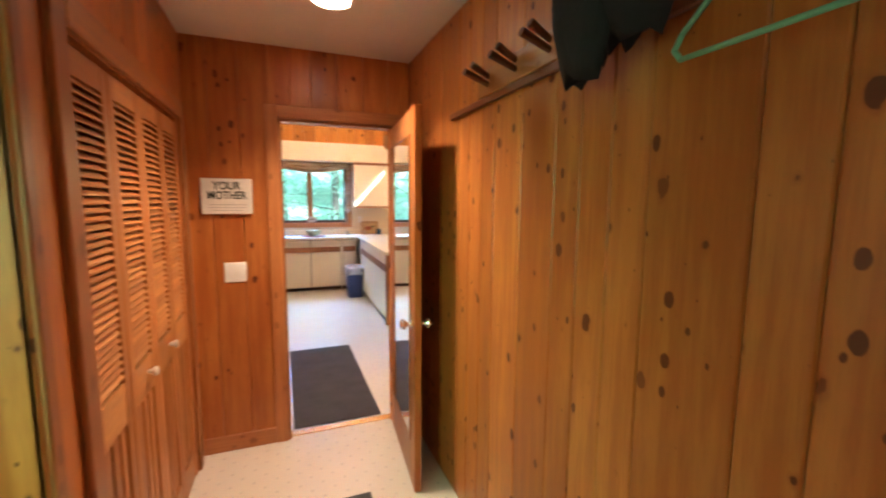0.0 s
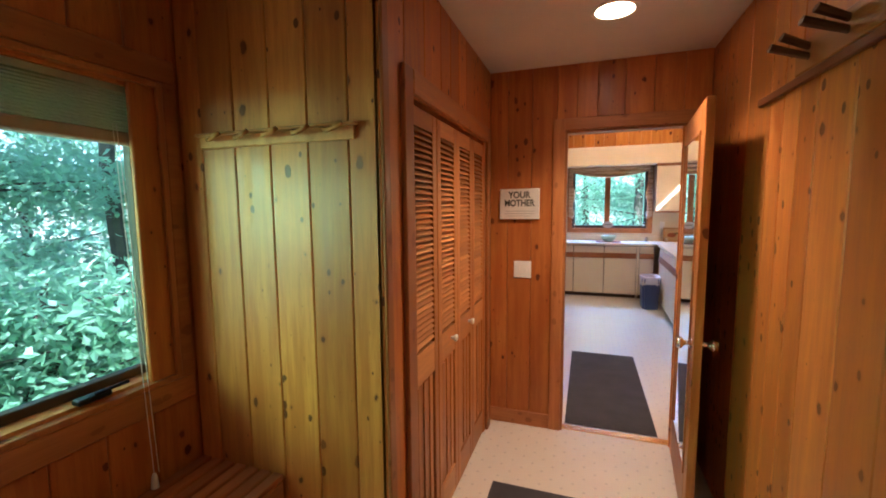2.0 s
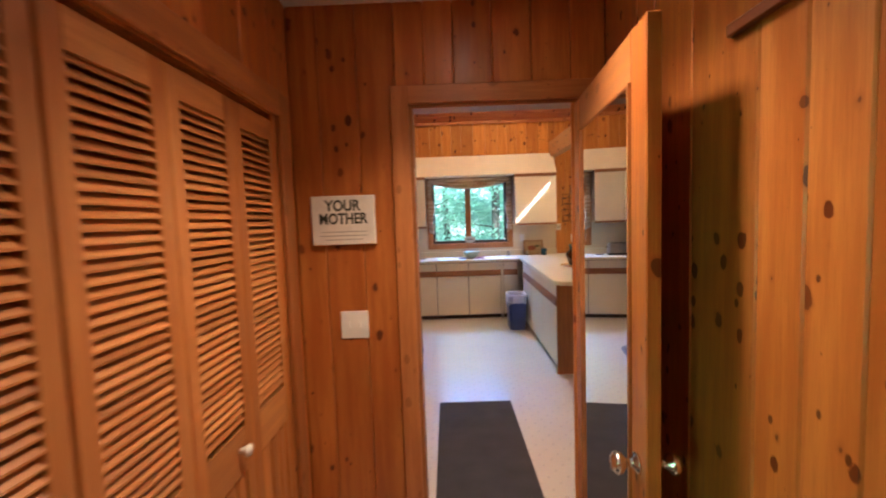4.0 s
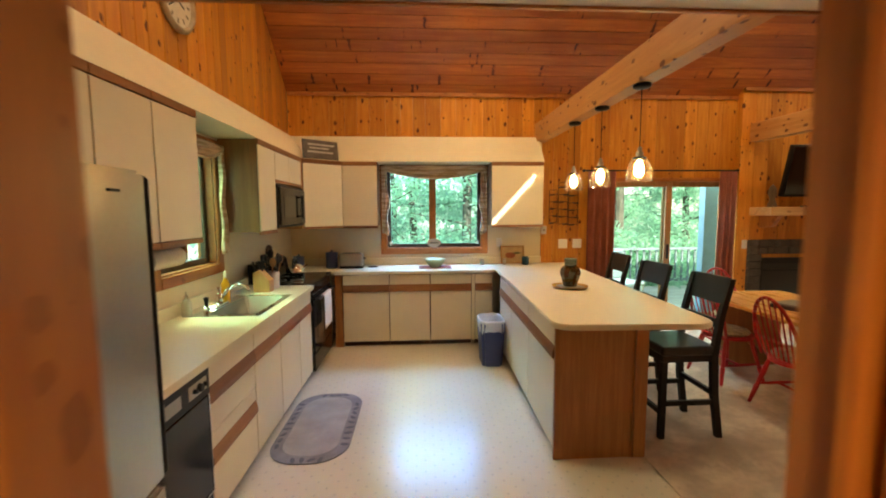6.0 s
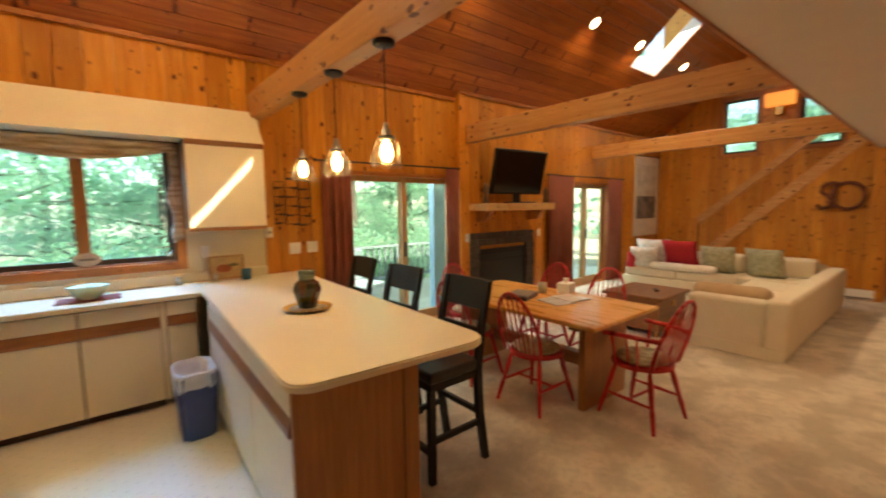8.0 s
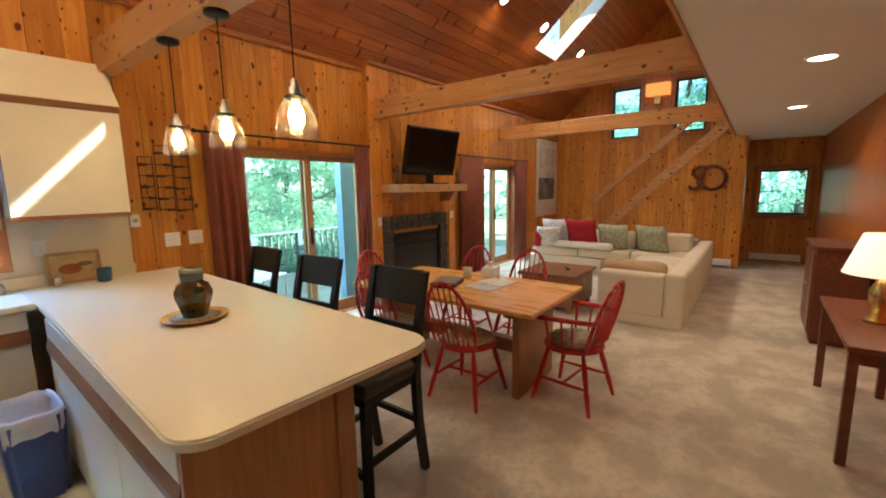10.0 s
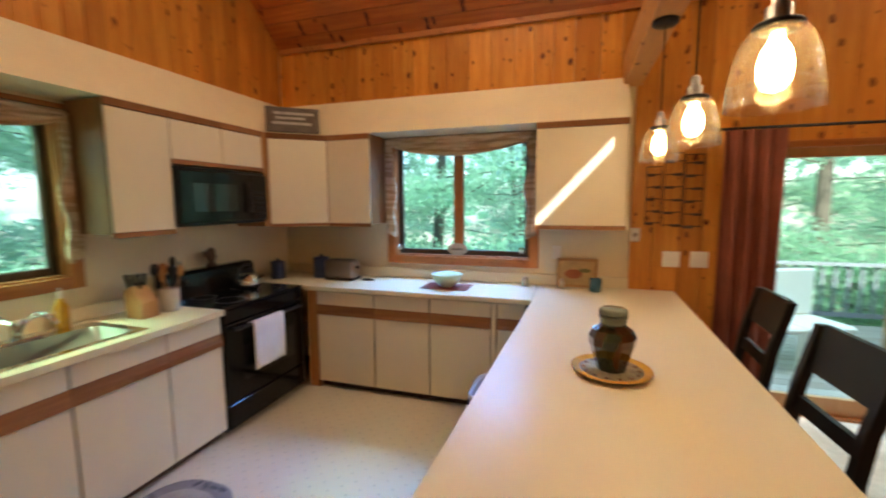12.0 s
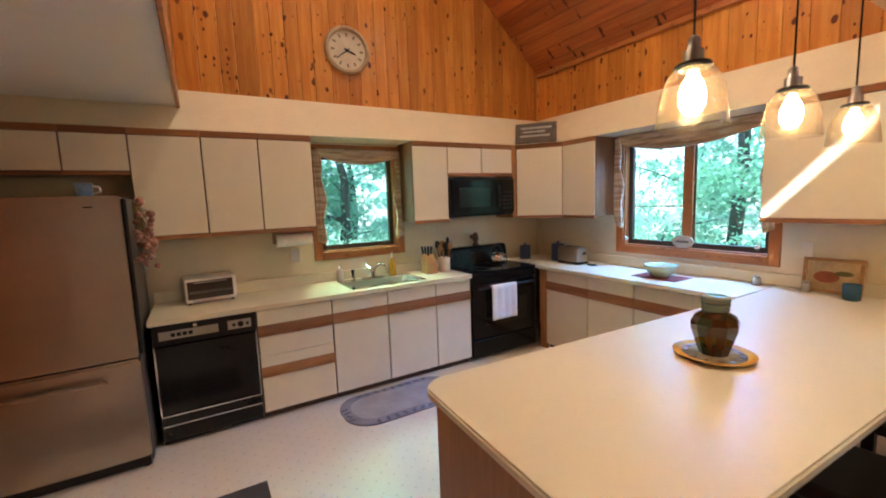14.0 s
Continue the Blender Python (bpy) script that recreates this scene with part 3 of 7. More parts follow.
part("corner_post", B(2.36, 2.445, 5.70, 5.76, 0.0, 0.878, bev=0.004), M_OAKZ, panel)
part("back_panel", B(2.42, 2.44, 5.76, N - 0.01, 0.0, 0.878), M_OAKZ, panel)


def slab(name, outline, z0, z1, label):
    bm = prism(bmesh.new(), outline, 2, z0, z1)
    es = [e for e in bm.edges if abs(e.verts[0].co.z - e.verts[1].co.z) < 1e-6]
    bmesh.ops.bevel(bm, geom=es, offset=0.008, segments=2, affect="EDGES")
    return tagged(part(name, bm, M_LAM), label, "worktop")


def arc(cx, cy, r, a0, a1, n=8):
    return [(cx + r * math.cos(radians(a0 + (a1 - a0) * i / n)), cy + r * math.sin(radians(a0 + (a1 - a0) * i / n))) for i in range(n + 1)]


slab("peninsula_worktop", [(1.905, N - 0.002), (1.905, 8.05)] + arc(1.81 + 0.12, 5.64 + 0.12, 0.12, 180, 270) + arc(2.86 - 0.15, 5.60 + 0.15, 0.15, 270, 360) + [(2.965, N - 0.002)], CT - 0.038, CT, "cream laminate peninsula worktop with rounded corners")
slab("north_worktop", [(W + 0.004, N - 0.002), (W + 0.004, 8.075), (-0.055, 8.075), (-0.055, 8.05), (1.901, 8.05), (1.901, N - 0.002)], CT - 0.038, CT, "cream laminate worktop below the window")
SK = (-0.565, -0.135, 6.03, 6.72)


def ring_slab(outer, inner, z0, z1):
    """A flat slab with a rectangular cut-out."""
    bm = bmesh.new()
    def loop(r, z):
        return [bm.verts.new((x, y, z)) for x, y in ((r[0], r[2]), (r[1], r[2]), (r[1], r[3]), (r[0], r[3]))]
    ob, ot, ib, it = loop(outer, z0), loop(outer, z1), loop(inner, z0), loop(inner, z1)
    for i in range(4):
        k = (i + 1) % 4
        bm.faces.new((ot[i], ot[k], it[k], it[i]))
        bm.faces.new((ob[k], ob[i], ib[i], ib[k]))
        bm.faces.new((ob[i], ob[k], ot[k], ot[i]))
        bm.faces.new((ib[k], ib[i], it[i], it[k]))
    return bm


tagged(part("west_worktop", ring_slab((W + 0.004, -0.05, 4.575, 7.205), SK, CT - 0.038, CT), M_LAM), "cream laminate worktop with the sink let in", "worktop")
for a in (B(W + 0.003, W + 0.02, 4.575, 7.205, CT, CT + 0.09, bev=0.004), B(W + 0.02, 2.62, N - 0.018, N + 0.016, CT, CT + 0.09, bev=0.004)):
    tagged(part("backsplash", a, M_LAM), "low cream laminate upstand behind the worktop", "trim", "", "structure")

# wall cabinets
UF = W + 0.33
for y0, y1, z0 in ((3.64, 4.20, 1.93), (4.20, 4.56, 1.93), (4.56, 5.0, UB + 0.02), (5.0, 5.392, UB + 0.02), (5.392, 5.81, UB + 0.02), (6.756, 7.154, UB + 0.01), (7.154, 7.575, 1.92), (7.575, 7.995, 1.92)):
    put(wall_cabinet(y1 - y0, z0, UT), UF, y0, 0, 90)
NF = N - 0.33
for x0, x1 in ((0.035, 0.465), (1.885, 2.548)):
    put(wall_cabinet(x1 - x0, UB - 0.004, UT), x0, NF, 0, 0)
dc = thing("corner_cabinet", "cream laminate diagonal corner cabinet with oak stile", "cabinet", "kitchen wall cabinets")
ax, ay, bx, by = UF + 0.005, 8.05, 0.034, NF
dl = math.hypot(bx - ax, by - ay)
dt = math.degrees(math.atan2(by - ay, bx - ax))
put(dc, ax, ay, 0, dt)
part("carcass", prism(bmesh.new(), [(0, 0.012), (dl, 0.012), (dl + 0.1, 0.2), (0.18, 0.5), (-0.12, 0.25)], 2, UB, UT + 0.04), M_OAKZ, dc, "oak carcass")
part("door", B(0.012, dl - 0.006, -0.008, 0.012, UB + 0.008, UT - 0.004, bev=0.002), M_DOOR, dc)
part("bottom_strip", B(0, dl, -0.010, 0.014, UB - 0.02, UB + 0.006), M_OAKX, dc, "oak edge strip")
part("top_strip", B(0, dl, -0.010, 0.014, UT, UT + 0.045), M_OAKX, dc, "oak edge strip")
tagged(part("stile", B(UF - 0.3, UF + 0.004, 7.997, 8.05, UB - 0.01, UT + 0.045), M_OAKZ), "oak stile beside the microwave", "trim", "", "structure")

# soffit that leans back to the wall
SB, ST = 2.238, 2.585
bm = prism(bmesh.new(), [(W - 0.016, SB), (UF + 0.004, SB), (W + 0.05, ST), (W - 0.016, ST)], 1, 3.64, N + 0.016)
bmesh.ops.recalc_face_normals(bm, faces=bm.faces)
struct("soffit_west", bm, M_CREAM, "cream painted slanting soffit over the west cabinets", "soffit")
bm = prism(bmesh.new(), [(N + 0.016, SB - 0.002), (NF - 0.004, SB - 0.002), (N - 0.045, ST + 0.001), (N + 0.016, ST + 0.001)], 0, W, 2.556)
struct("soffit_north", bm, M_CREAM, "cream painted slanting soffit over the window", "soffit")


def window(name, w, h, depth, mullions, label, casing=0.075, sash=0.045, m_case=None, inner=None, sill=True):
    """A window in local x, z with its room face on y = 0, looking towards -y; the opening runs 0..w, 0..h."""
    t = tagged(new(name), label, "window", "", "structure")
    mc = m_case or M_TRIM
    if casing:
        bm = bmesh.new()
        box(bm, -casing, 0.0, -0.018, 0.004, -casing, h + casing, bev=0.003)
        box(bm, w, w + casing, -0.018, 0.004, -casing, h + casing, bev=0.003)
        part("casing", bm, mc, t)
        part("head_casing", B(0, w, -0.018, 0.004, h, h + casing, bev=0.003), M_TRIM_X, t)
        part("sill" if sill else "apron", B(-0.0, w, -0.022, 0.004, -casing, 0.0, bev=0.003), M_TRIM_X, t)
    bm = bmesh.new()
    for a in ((0.0, 0.012, 0.0, h), (w - 0.012, w, 0.0, h), (0.012, w - 0.012, 0.0, 0.012), (0.012, w - 0.012, h - 0.012, h)):
        box(bm, a[0], a[1], 0.004, depth, a[2], a[3])
    part("jamb", bm, inner or mc, t)
    xs = [0.012] + mullions + [w - 0.012]
    for i, (a, b) in enumerate(zip(xs, xs[1:])):
        bm = bmesh.new()
        y0, y1 = depth * 0.45, depth * 0.45 + 0.04
        box(bm, a, a + sash, y0, y1, 0.012, h - 0.012, bev=0.003)
        box(bm, b - sash, b, y0, y1, 0.012, h - 0.012, bev=0.003)
        box(bm, a + sash, b - sash, y0, y1, 0.012, 0.012 + sash, bev=0.003)
        box(bm, a + sash, b - sash, y0, y1, h - 0.012 - sash, h - 0.012, bev=0.003)
        s = part("window_frame", bm, M_SASH, t, "dark sash")
        p = part("pane", B(a + sash - 0.004, b - sash + 0.004, y0 + 0.018, y0 + 0.022, 0.012 + sash - 0.004, h - 0.012 - sash + 0.004), M_PANE, s)
        p.visible_shadow = False
    for x in mullions:
        part("mullion", B(x - 0.045, x + 0.045, depth * 0.45 - 0.012, depth * 0.45 + 0.05, 0.012, h - 0.012, bev=0.003), mc, t)
    return t


M_SASH = plain("dark_brown_sash", (0.055, 0.035, 0.022), 0.45)
w1 = window("window_1", NWIN[1] - NWIN[0], NWIN[3] - NWIN[2], 0.15, [0.615], "double casement window in brown stained pine over the worktop")
put(w1, NWIN[0], N + 0.016, NWIN[2], 0)
w2 = window("window_2", WWIN[1] - WWIN[0], WWIN[3] - WWIN[2], 0.15, [], "single casement window in brown stained pine over the sink")
put(w2, W - 0.016, WWIN[0], WWIN[2], 90)

# swagged valances
M_SCARF, nt, b = mat("striped_taupe_scarf")
v = coords(nt)
wv_ = node(nt, "ShaderNodeTexNoise", Scale=1.0, Detail=2.0)
mp = nt.nodes.new("ShaderNodeMapping")
mp.inputs["Scale"].default_value = (4, 4, 26)
nt.links.new(v, mp.inputs[0]), nt.links.new(mp.outputs[0], wv_.inputs["Vector"])
nt.links.new(mixn(nt, ramp(nt, wv_.outputs[0], 0.42, 0.6), (0.66, 0.54, 0.40), (0.46, 0.33, 0.21)), b.inputs["Base Color"])
b.inputs["Roughness"].default_value = 0.85


def swag(w, drop, tail, label):
    """A scarf valance: a sagging swag of folds between two corners with a tail at either end."""
    t = thing("window_scarf", label, "curtain", "kitchen window scarves")
    bm = bmesh.new()
    nx, nz = 28, 12
    grid = []
    for j in range(nz + 1):
        row = []
        f = j / nz
        for i in range(nx + 1):
            u = i / nx
            sag = 4 * u * (1 - u)
            z = -0.03 * f - f * drop * (0.25 + 0.75 * sag)
            y = -0.03 - 0.022 * math.sin(f * 15.0 + 0.6 * math.sin(u * 5)) * (0.35 + 0.65 * sag) - 0.03 * sag * f
            row.append(bm.verts.new((u * w, y, z)))
        grid.append(row)
    for r0, r1 in zip(grid, grid[1:]):
        for i in range(nx):
            bm.faces.new((r0[i], r0[i + 1], r1[i + 1], r1[i]))
    sw = part("swag", bm, M_SCARF, t, smooth=True)
    so = sw.modifiers.new("thick", "SOLIDIFY")
    so.thickness = 0.004
    for x0, sgn in ((0.0, 1), (w, -1)):
        bm = bmesh.new()
        rows = []
        for j in range(17):
            f = j / 16
            width = 0.045 + 0.055 * math.sin(f * 2.6) * (1 - 0.25 * f) + 0.018 * math.sin(f * 15)
            row = []
            for i in range(9):
                u = i / 8
                row.append(bm.verts.new((x0 - sgn * 0.03 + sgn * u * width, -0.035 - 0.022 * math.sin(u * 14 + f * 3), -0.01 - f * tail - 0.04 * u * f)))
            rows.append(row)
        for r0, r1 in zip(rows, rows[1:]):
            for i in range(8):
                bm.faces.new((r0[i], r0[i + 1], r1[i + 1], r1[i]))
        tl = part("tail", bm, M_SCARF, t, smooth=True)
        so = tl.modifiers.new("thick", "SOLIDIFY")
        so.thickness = 0.004
    rodm = bmesh.new()
    rod(rodm, (-0.05, -0.02, 0.0), (w + 0.05, -0.02, 0.0), 0.009)
    part("rod", rodm, M_DARKOAK, t)
    return t


put(swag(NWIN[1] - NWIN[0] + 0.04, 0.15, 0.86, "taupe striped scarf valance draped over the north window"), NWIN[0] - 0.02, N - 0.02, 2.22, 0)
put(swag(WWIN[1] - WWIN[0] + 0.04, 0.115, 0.84, "taupe striped scarf valance draped over the sink window"), W + 0.02, WWIN[0] - 0.02, 2.17, 90)

# refrigerator
fr = thing("refrigerator", "brushed steel bottom-freezer refrigerator with dark sides", "refrigerator")
FX = 0.14
part("body", B(W + 0.03, FX - 0.07, 3.66, 4.545, 0.03, 1.745, bev=0.008), plain("dark_grey_enamel", (0.10, 0.095, 0.09), 0.4), fr, "dark grey body")


def steel_door(z0, z1, name):
    bm = bmesh.new()
    n = 10
    pts = [(FX - 0.066, 3.665), (FX - 0.066, 4.54)] + [(FX - 0.03 + 0.03 * math.sin(math.pi * (i + 1) / (n + 2)) ** 0.6, 4.54 - 0.875 * (i + 0) / n) for i in range(n + 1)]
    prism(bm, pts, 2, z0, z1)
    es = [e for e in bm.edges if abs(e.verts[0].co.z - e.verts[1].co.z) < 1e-6]
    bmesh.ops.bevel(bm, geom=es, offset=0.012, segments=2, affect="EDGES")
    return part(name, bm, M_STEEL, fr, "brushed steel door")


d = steel_door(0.745, 1.755, "door")
bm = bmesh.new()
rod(bm, (FX + 0.045, 3.76, 0.80), (FX + 0.045, 3.76, 1.45), 0.014)
rod(bm, (FX - 0.01, 3.76, 0.83), (FX + 0.045, 3.76, 0.83), 0.010)
rod(bm, (FX - 0.01, 3.76, 1.42), (FX + 0.045, 3.76, 1.42), 0.010)
part("handle", bm, M_STEEL, d)
part("badge", B(FX - 0.008, FX + 0.002, 4.37, 4.41, 1.685, 1.693), M_BLACKM, d)
part("edge_grip", B(FX - 0.075, FX - 0.012, 4.541, 4.566, 0.76, 1.74, bev=0.01), M_BLACKM, d, "dark grip along the door edge")
d = steel_door(0.085, 0.733, "freezer_drawer")
bm = bmesh.new()
rod(bm, (FX + 0.045, 3.80, 0.64), (FX + 0.045, 4.38, 0.64), 0.014)
rod(bm, (FX - 0.01, 3.83, 0.64), (FX + 0.045, 3.83, 0.64), 0.010)
rod(bm, (FX - 0.01, 4.35, 0.64), (FX + 0.045, 4.35, 0.64), 0.010)
part("handle", bm, M_STEEL, d)
part("kick_plate", B(FX - 0.09, FX - 0.05, 3.68, 4.53, 0.012, 0.08), M_BLACKM, fr)
for yy in (3.72, 4.50):
    part("foot", cyl(bmesh.new(), 0.02, 0.02, 0, 0.03, 12, Matrix.Translation((FX - 0.08, yy, 0))), M_BLACKM, fr)

# things on the refrigerator
mug = thing("mug", "blue and white glazed mug on the refrigerator", "mug", place=(0.02, 4.36, 1.745))
part("cup", lathe(bmesh.new(), [(0.03, 0), (0.042, 0.01), (0.045, 0.09), (0.041, 0.088), (0.037, 0.012), (0.0, 0.012)], 20), plain("blue_glaze", (0.16, 0.25, 0.42), 0.2, vary=0.4, scale=20), mug, smooth=True)
bm = bmesh.new()
tube(bm, [(0, 0.042, 0.07), (0, 0.075, 0.065), (0, 0.078, 0.04), (0, 0.044, 0.025)], 0.006)
part("handle", bm, M_WHITE, mug)
tin = thing("storage_tin", "red and cream biscuit tin on the refrigerator", "tin", place=(-0.05, 3.84, 1.745))
part("tin", lathe(bmesh.new(), [(0.09, 0), (0.092, 0.005), (0.092, 0.05), (0.09, 0.055)], 24), plain("red_tin", (0.40, 0.08, 0.05), 0.35), tin, smooth=True)
part("lid", lathe(bmesh.new(), [(0.095, 0.05), (0.095, 0.072), (0.0, 0.076)], 24), M_WHITE, tin, smooth=True)
fl = thing("dried_flowers", "bunch of dusty pink dried flowers hung beside the refrigerator", "flowers", place=(-0.10, 4.575, 1.56))
rng = random.Random(5)
bm, bs = bmesh.new(), bmesh.new()
for i in range(52):
    p = Vector((rng.gauss(0.01, 0.035), rng.uniform(0.0, 0.10), rng.gauss(-0.06, 0.085)))
    bmesh.ops.create_icosphere(bm, subdivisions=1, radius=rng.uniform(0.014, 0.030), matrix=Matrix.Translation(p) @ Matrix.Diagonal((1, 1, rng.uniform(0.6, 1.3), 1)))
    rod(bs, (0, 0.0, 0.16), p, 0.0016, n=4)
part("blossoms", bm, plain("dusty_pink_petals", (0.40, 0.20, 0.15), 0.9, vary=0.5, scale=30), fl)
part("stems", bs, plain("dry_stems", (0.22, 0.16, 0.07), 0.9), fl)

# dishwasher
dw = thing("dishwasher", "black dishwasher with grey control strip and chrome trims", "dishwasher")
DX = FW + 0.012
part("body", B(W + 0.05, FW - 0.02, 4.59, 5.24, 0.02, 0.878), M_BLACKM, dw)
part("door", B(FW - 0.02, DX, 4.592, 5.238, 0.235, 0.725, bev=0.004), M_BLACK, dw)
cp = part("control_panel", B(FW - 0.02, DX + 0.006, 4.592, 5.238, 0.735, 0.872, bev=0.004), M_BLACKM, dw)
part("grey_strip", B(DX + 0.006, DX + 0.010, 4.63, 4.99, 0.772, 0.832, bev=0.002), plain("satin_grey_strip", (0.38, 0.36, 0.32), 0.35, 0.6), cp)
part("dial_plate", B(DX + 0.006, DX + 0.010, 5.05, 5.205, 0.772, 0.838, bev=0.002), plain("pale_grey_plate", (0.45, 0.43, 0.38), 0.35, 0.5), cp)
for yy in (4.70, 4.735, 4.77, 4.805):
    part("button", B(DX + 0.010, DX + 0.016, yy, yy + 0.026, 0.79, 0.815, bev=0.002), M_BLACKM, cp)
for yy, r in ((5.09, 0.012), (5.135, 0.021), (5.18, 0.012)):
    part("knob", cyl(bmesh.new(), r, r * 0.85, 0, 0.018, 16, Matrix.Translation((DX + 0.010, yy, 0.805)) @ pose(0, 0, 0, 0, 90, 0)), M_BLACKM, cp)
part("latch", B(DX + 0.006, DX + 0.02, 4.835, 4.86, 0.84, 0.862, bev=0.003), M_CHROME, cp)
part("kick_panel", B(FW - 0.03, DX - 0.006, 4.592, 5.238, 0.045, 0.222, bev=0.003), M_BLACK, dw)
for z0 in (0.222, 0.150):
    part("chrome_trim", B(DX - 0.004, DX + 0.004, 4.592, 5.238, z0 + 0.001, z0 + 0.009), M_CHROME, dw)
for yy in (4.592, 5.230):
    part("chrome_trim", B(DX - 0.004, DX + 0.003, yy, yy + 0.008, 0.231, 0.73), M_CHROME, dw)

# range
rg = thing("electric_range", "black electric range with glass top and oven door", "range")
RX, R0, R1 = FW + 0.02, 7.212, 8.058
part("body", B(W + 0.03, RX - 0.03, R0, R1, 0.03, 0.90), M_BLACKM, rg)
od = part("oven_door", B(RX - 0.03, RX + 0.012, R0 + 0.004, R1 - 0.004, 0.235, 0.80, bev=0.006), M_BLACK, rg)
part("oven_window", B(RX + 0.012, RX + 0.014, R0 + 0.14, R1 - 0.14, 0.36, 0.62), plain("dark_oven_glass", (0.006, 0.006, 0.007), 0.06, relief=0), od)
bm = bmesh.new()
rod(bm, (RX + 0.05, R0 + 0.05, 0.765), (RX + 0.05, R1 - 0.05, 0.765), 0.013)
for yy in (R0 + 0.08, R1 - 0.08):
    rod(bm, (RX + 0.005, yy, 0.765), (RX + 0.05, yy, 0.765), 0.010)
part("handle", bm, M_BLACKM, od)
part("warming_drawer", B(RX - 0.03, RX + 0.010, R0 + 0.004, R1 - 0.004, 0.05, 0.225, bev=0.006), M_BLACK, rg)
part("front_panel", B(RX - 0.03, RX + 0.006, R0, R1, 0.81, 0.90, bev=0.004), M_BLACK, rg)
top = part("glass_top", B(W + 0.10, RX + 0.008, R0, R1, 0.902, 0.926, bev=0.004), M_BLACK, rg)
for px, py, r in ((-0.22, R0 + 0.22, 0.11), (-0.22, R1 - 0.22, 0.085), (-0.47, R0 + 0.22, 0.085), (-0.47, R1 - 0.22, 0.11)):
    part("burner_ring", lathe(bmesh.new(), [(r, 0.9262), (r, 0.9270), (r - 0.006, 0.9270), (r - 0.006, 0.9262)], 32, Matrix.Translation((px, py, 0)), False), plain("burner_grey", (0.06, 0.06, 0.06), 0.3, relief=0), top)
bg = part("backguard", prism(bmesh.new(), [(W + 0.02, 0.93), (W + 0.15, 0.93), (W + 0.12, 1.10), (W + 0.09, 1.125), (W + 0.02, 1.125)], 1, R0, R1), M_BLACK, rg)
for yy in (R0 + 0.07, R0 + 0.16, R1 - 0.16, R1 - 0.07):
    part("knob", cyl(bmesh.new(), 0.022, 0.018, 0, 0.022, 16, Matrix.Translation((W + 0.128, yy, 1.04)) @ pose(0, 0, 0, 0, 80, 0)), M_BLACKM, bg)
part("clock_panel", B(W + 0.125, W + 0.137, R0 + 0.30, R1 - 0.30, 1.00, 1.07), plain("clock_glass", (0.012, 0.012, 0.014), 0.08, relief=0), bg)

tw = thing("dish_towel", "white ribbed dish towel hung over the oven handle", "towel", place=(RX + 0.05, 7.36, 0))
bm = bmesh.new()
rows = []
for j in range(15):
    f = j / 14
    row = []
    for i in range(15):
        u = i / 14
        if j < 3:
            x, z = -0.018 + 0.018 * j, 0.765 + 0.016 * (1 if j == 1 else 0.5)
        else:
            x, z = 0.018 + 0.006 * math.sin(u * 22), 0.765 - 0.34 * (j - 2) / 12
        row.append(bm.verts.new((x, 0.05 + u * 0.32, z)))
    rows.append(row)
for r0, r1 in zip(rows, rows[1:]):
    for i in range(14):
        bm.faces.new((r0[i], r0[i + 1], r1[i + 1], r1[i]))
tp = part("cloth", bm, plain("white_cotton", (0.80, 0.76, 0.72), 0.95, vary=0.06, fine=120, relief=0.4), tw, smooth=True)
tp.modifiers.new("thick", "SOLIDIFY").thickness = 0.006

kt = thing("kettle", "brushed steel kettle on the range", "kettle", place=(-0.40, 7.80, 0.928))
part("pot", lathe(bmesh.new(), [(0.085, 0), (0.098, 0.02), (0.095, 0.07), (0.07, 0.115), (0.03, 0.13), (0, 0.132)], 28), M_CHROME, kt, smooth=True)
bm = bmesh.new()
tube(bm, [(0, -0.085, 0.09), (0, -0.075, 0.17), (0, -0.02, 0.205), (0, 0.045, 0.195), (0, 0.08, 0.10)], 0.010)
part("handle", bm, M_BLACKM, kt)
bm = bmesh.new()
rod(bm, (0.06, 0.02, 0.075), (0.125, 0.04, 0.115), 0.018, 0.010)
part("spout", bm, M_CHROME, kt)
part("lid_knob", lathe(bmesh.new(), [(0.006, 0.13), (0.014, 0.142), (0.010, 0.155), (0, 0.157)], 14), M_BLACKM, kt)

ro = thing("range_ornament", "small dark carved figure on the range backguard", "ornament", place=(W + 0.07, 7.66, 1.125))
part("figure", lathe(bmesh.new(), [(0.035, 0), (0.04, 0.015), (0.022, 0.04), (0.04, 0.075), (0.03, 0.105), (0.034, 0.125), (0.018, 0.15), (0, 0.155)], 14), M_DARKOAK, ro, smooth=True)
part("wing", B(-0.012, 0.012, -0.075, -0.03, 0.085, 0.13, bev=0.006), M_DARKOAK, ro)
for xx in (0.60, 1.75):
    sg_ = thing("candle_holder", "small clear glass candle holder on the window sill", "candle holder", "glass candle holders", (xx, N - 0.012, NWIN[2] - 0.002))
    part("cup", lathe(bmesh.new(), [(0.022, 0), (0.008, 0.012), (0.008, 0.045), (0.024, 0.06), (0.026, 0.11), (0.023, 0.11), (0.021, 0.064), (0, 0.06)], 18), M_GLASS, sg_, smooth=True)
    part("candle", cyl(bmesh.new(), 0.018, 0.018, 0.062, 0.085, 14), M_WHITE, sg_)

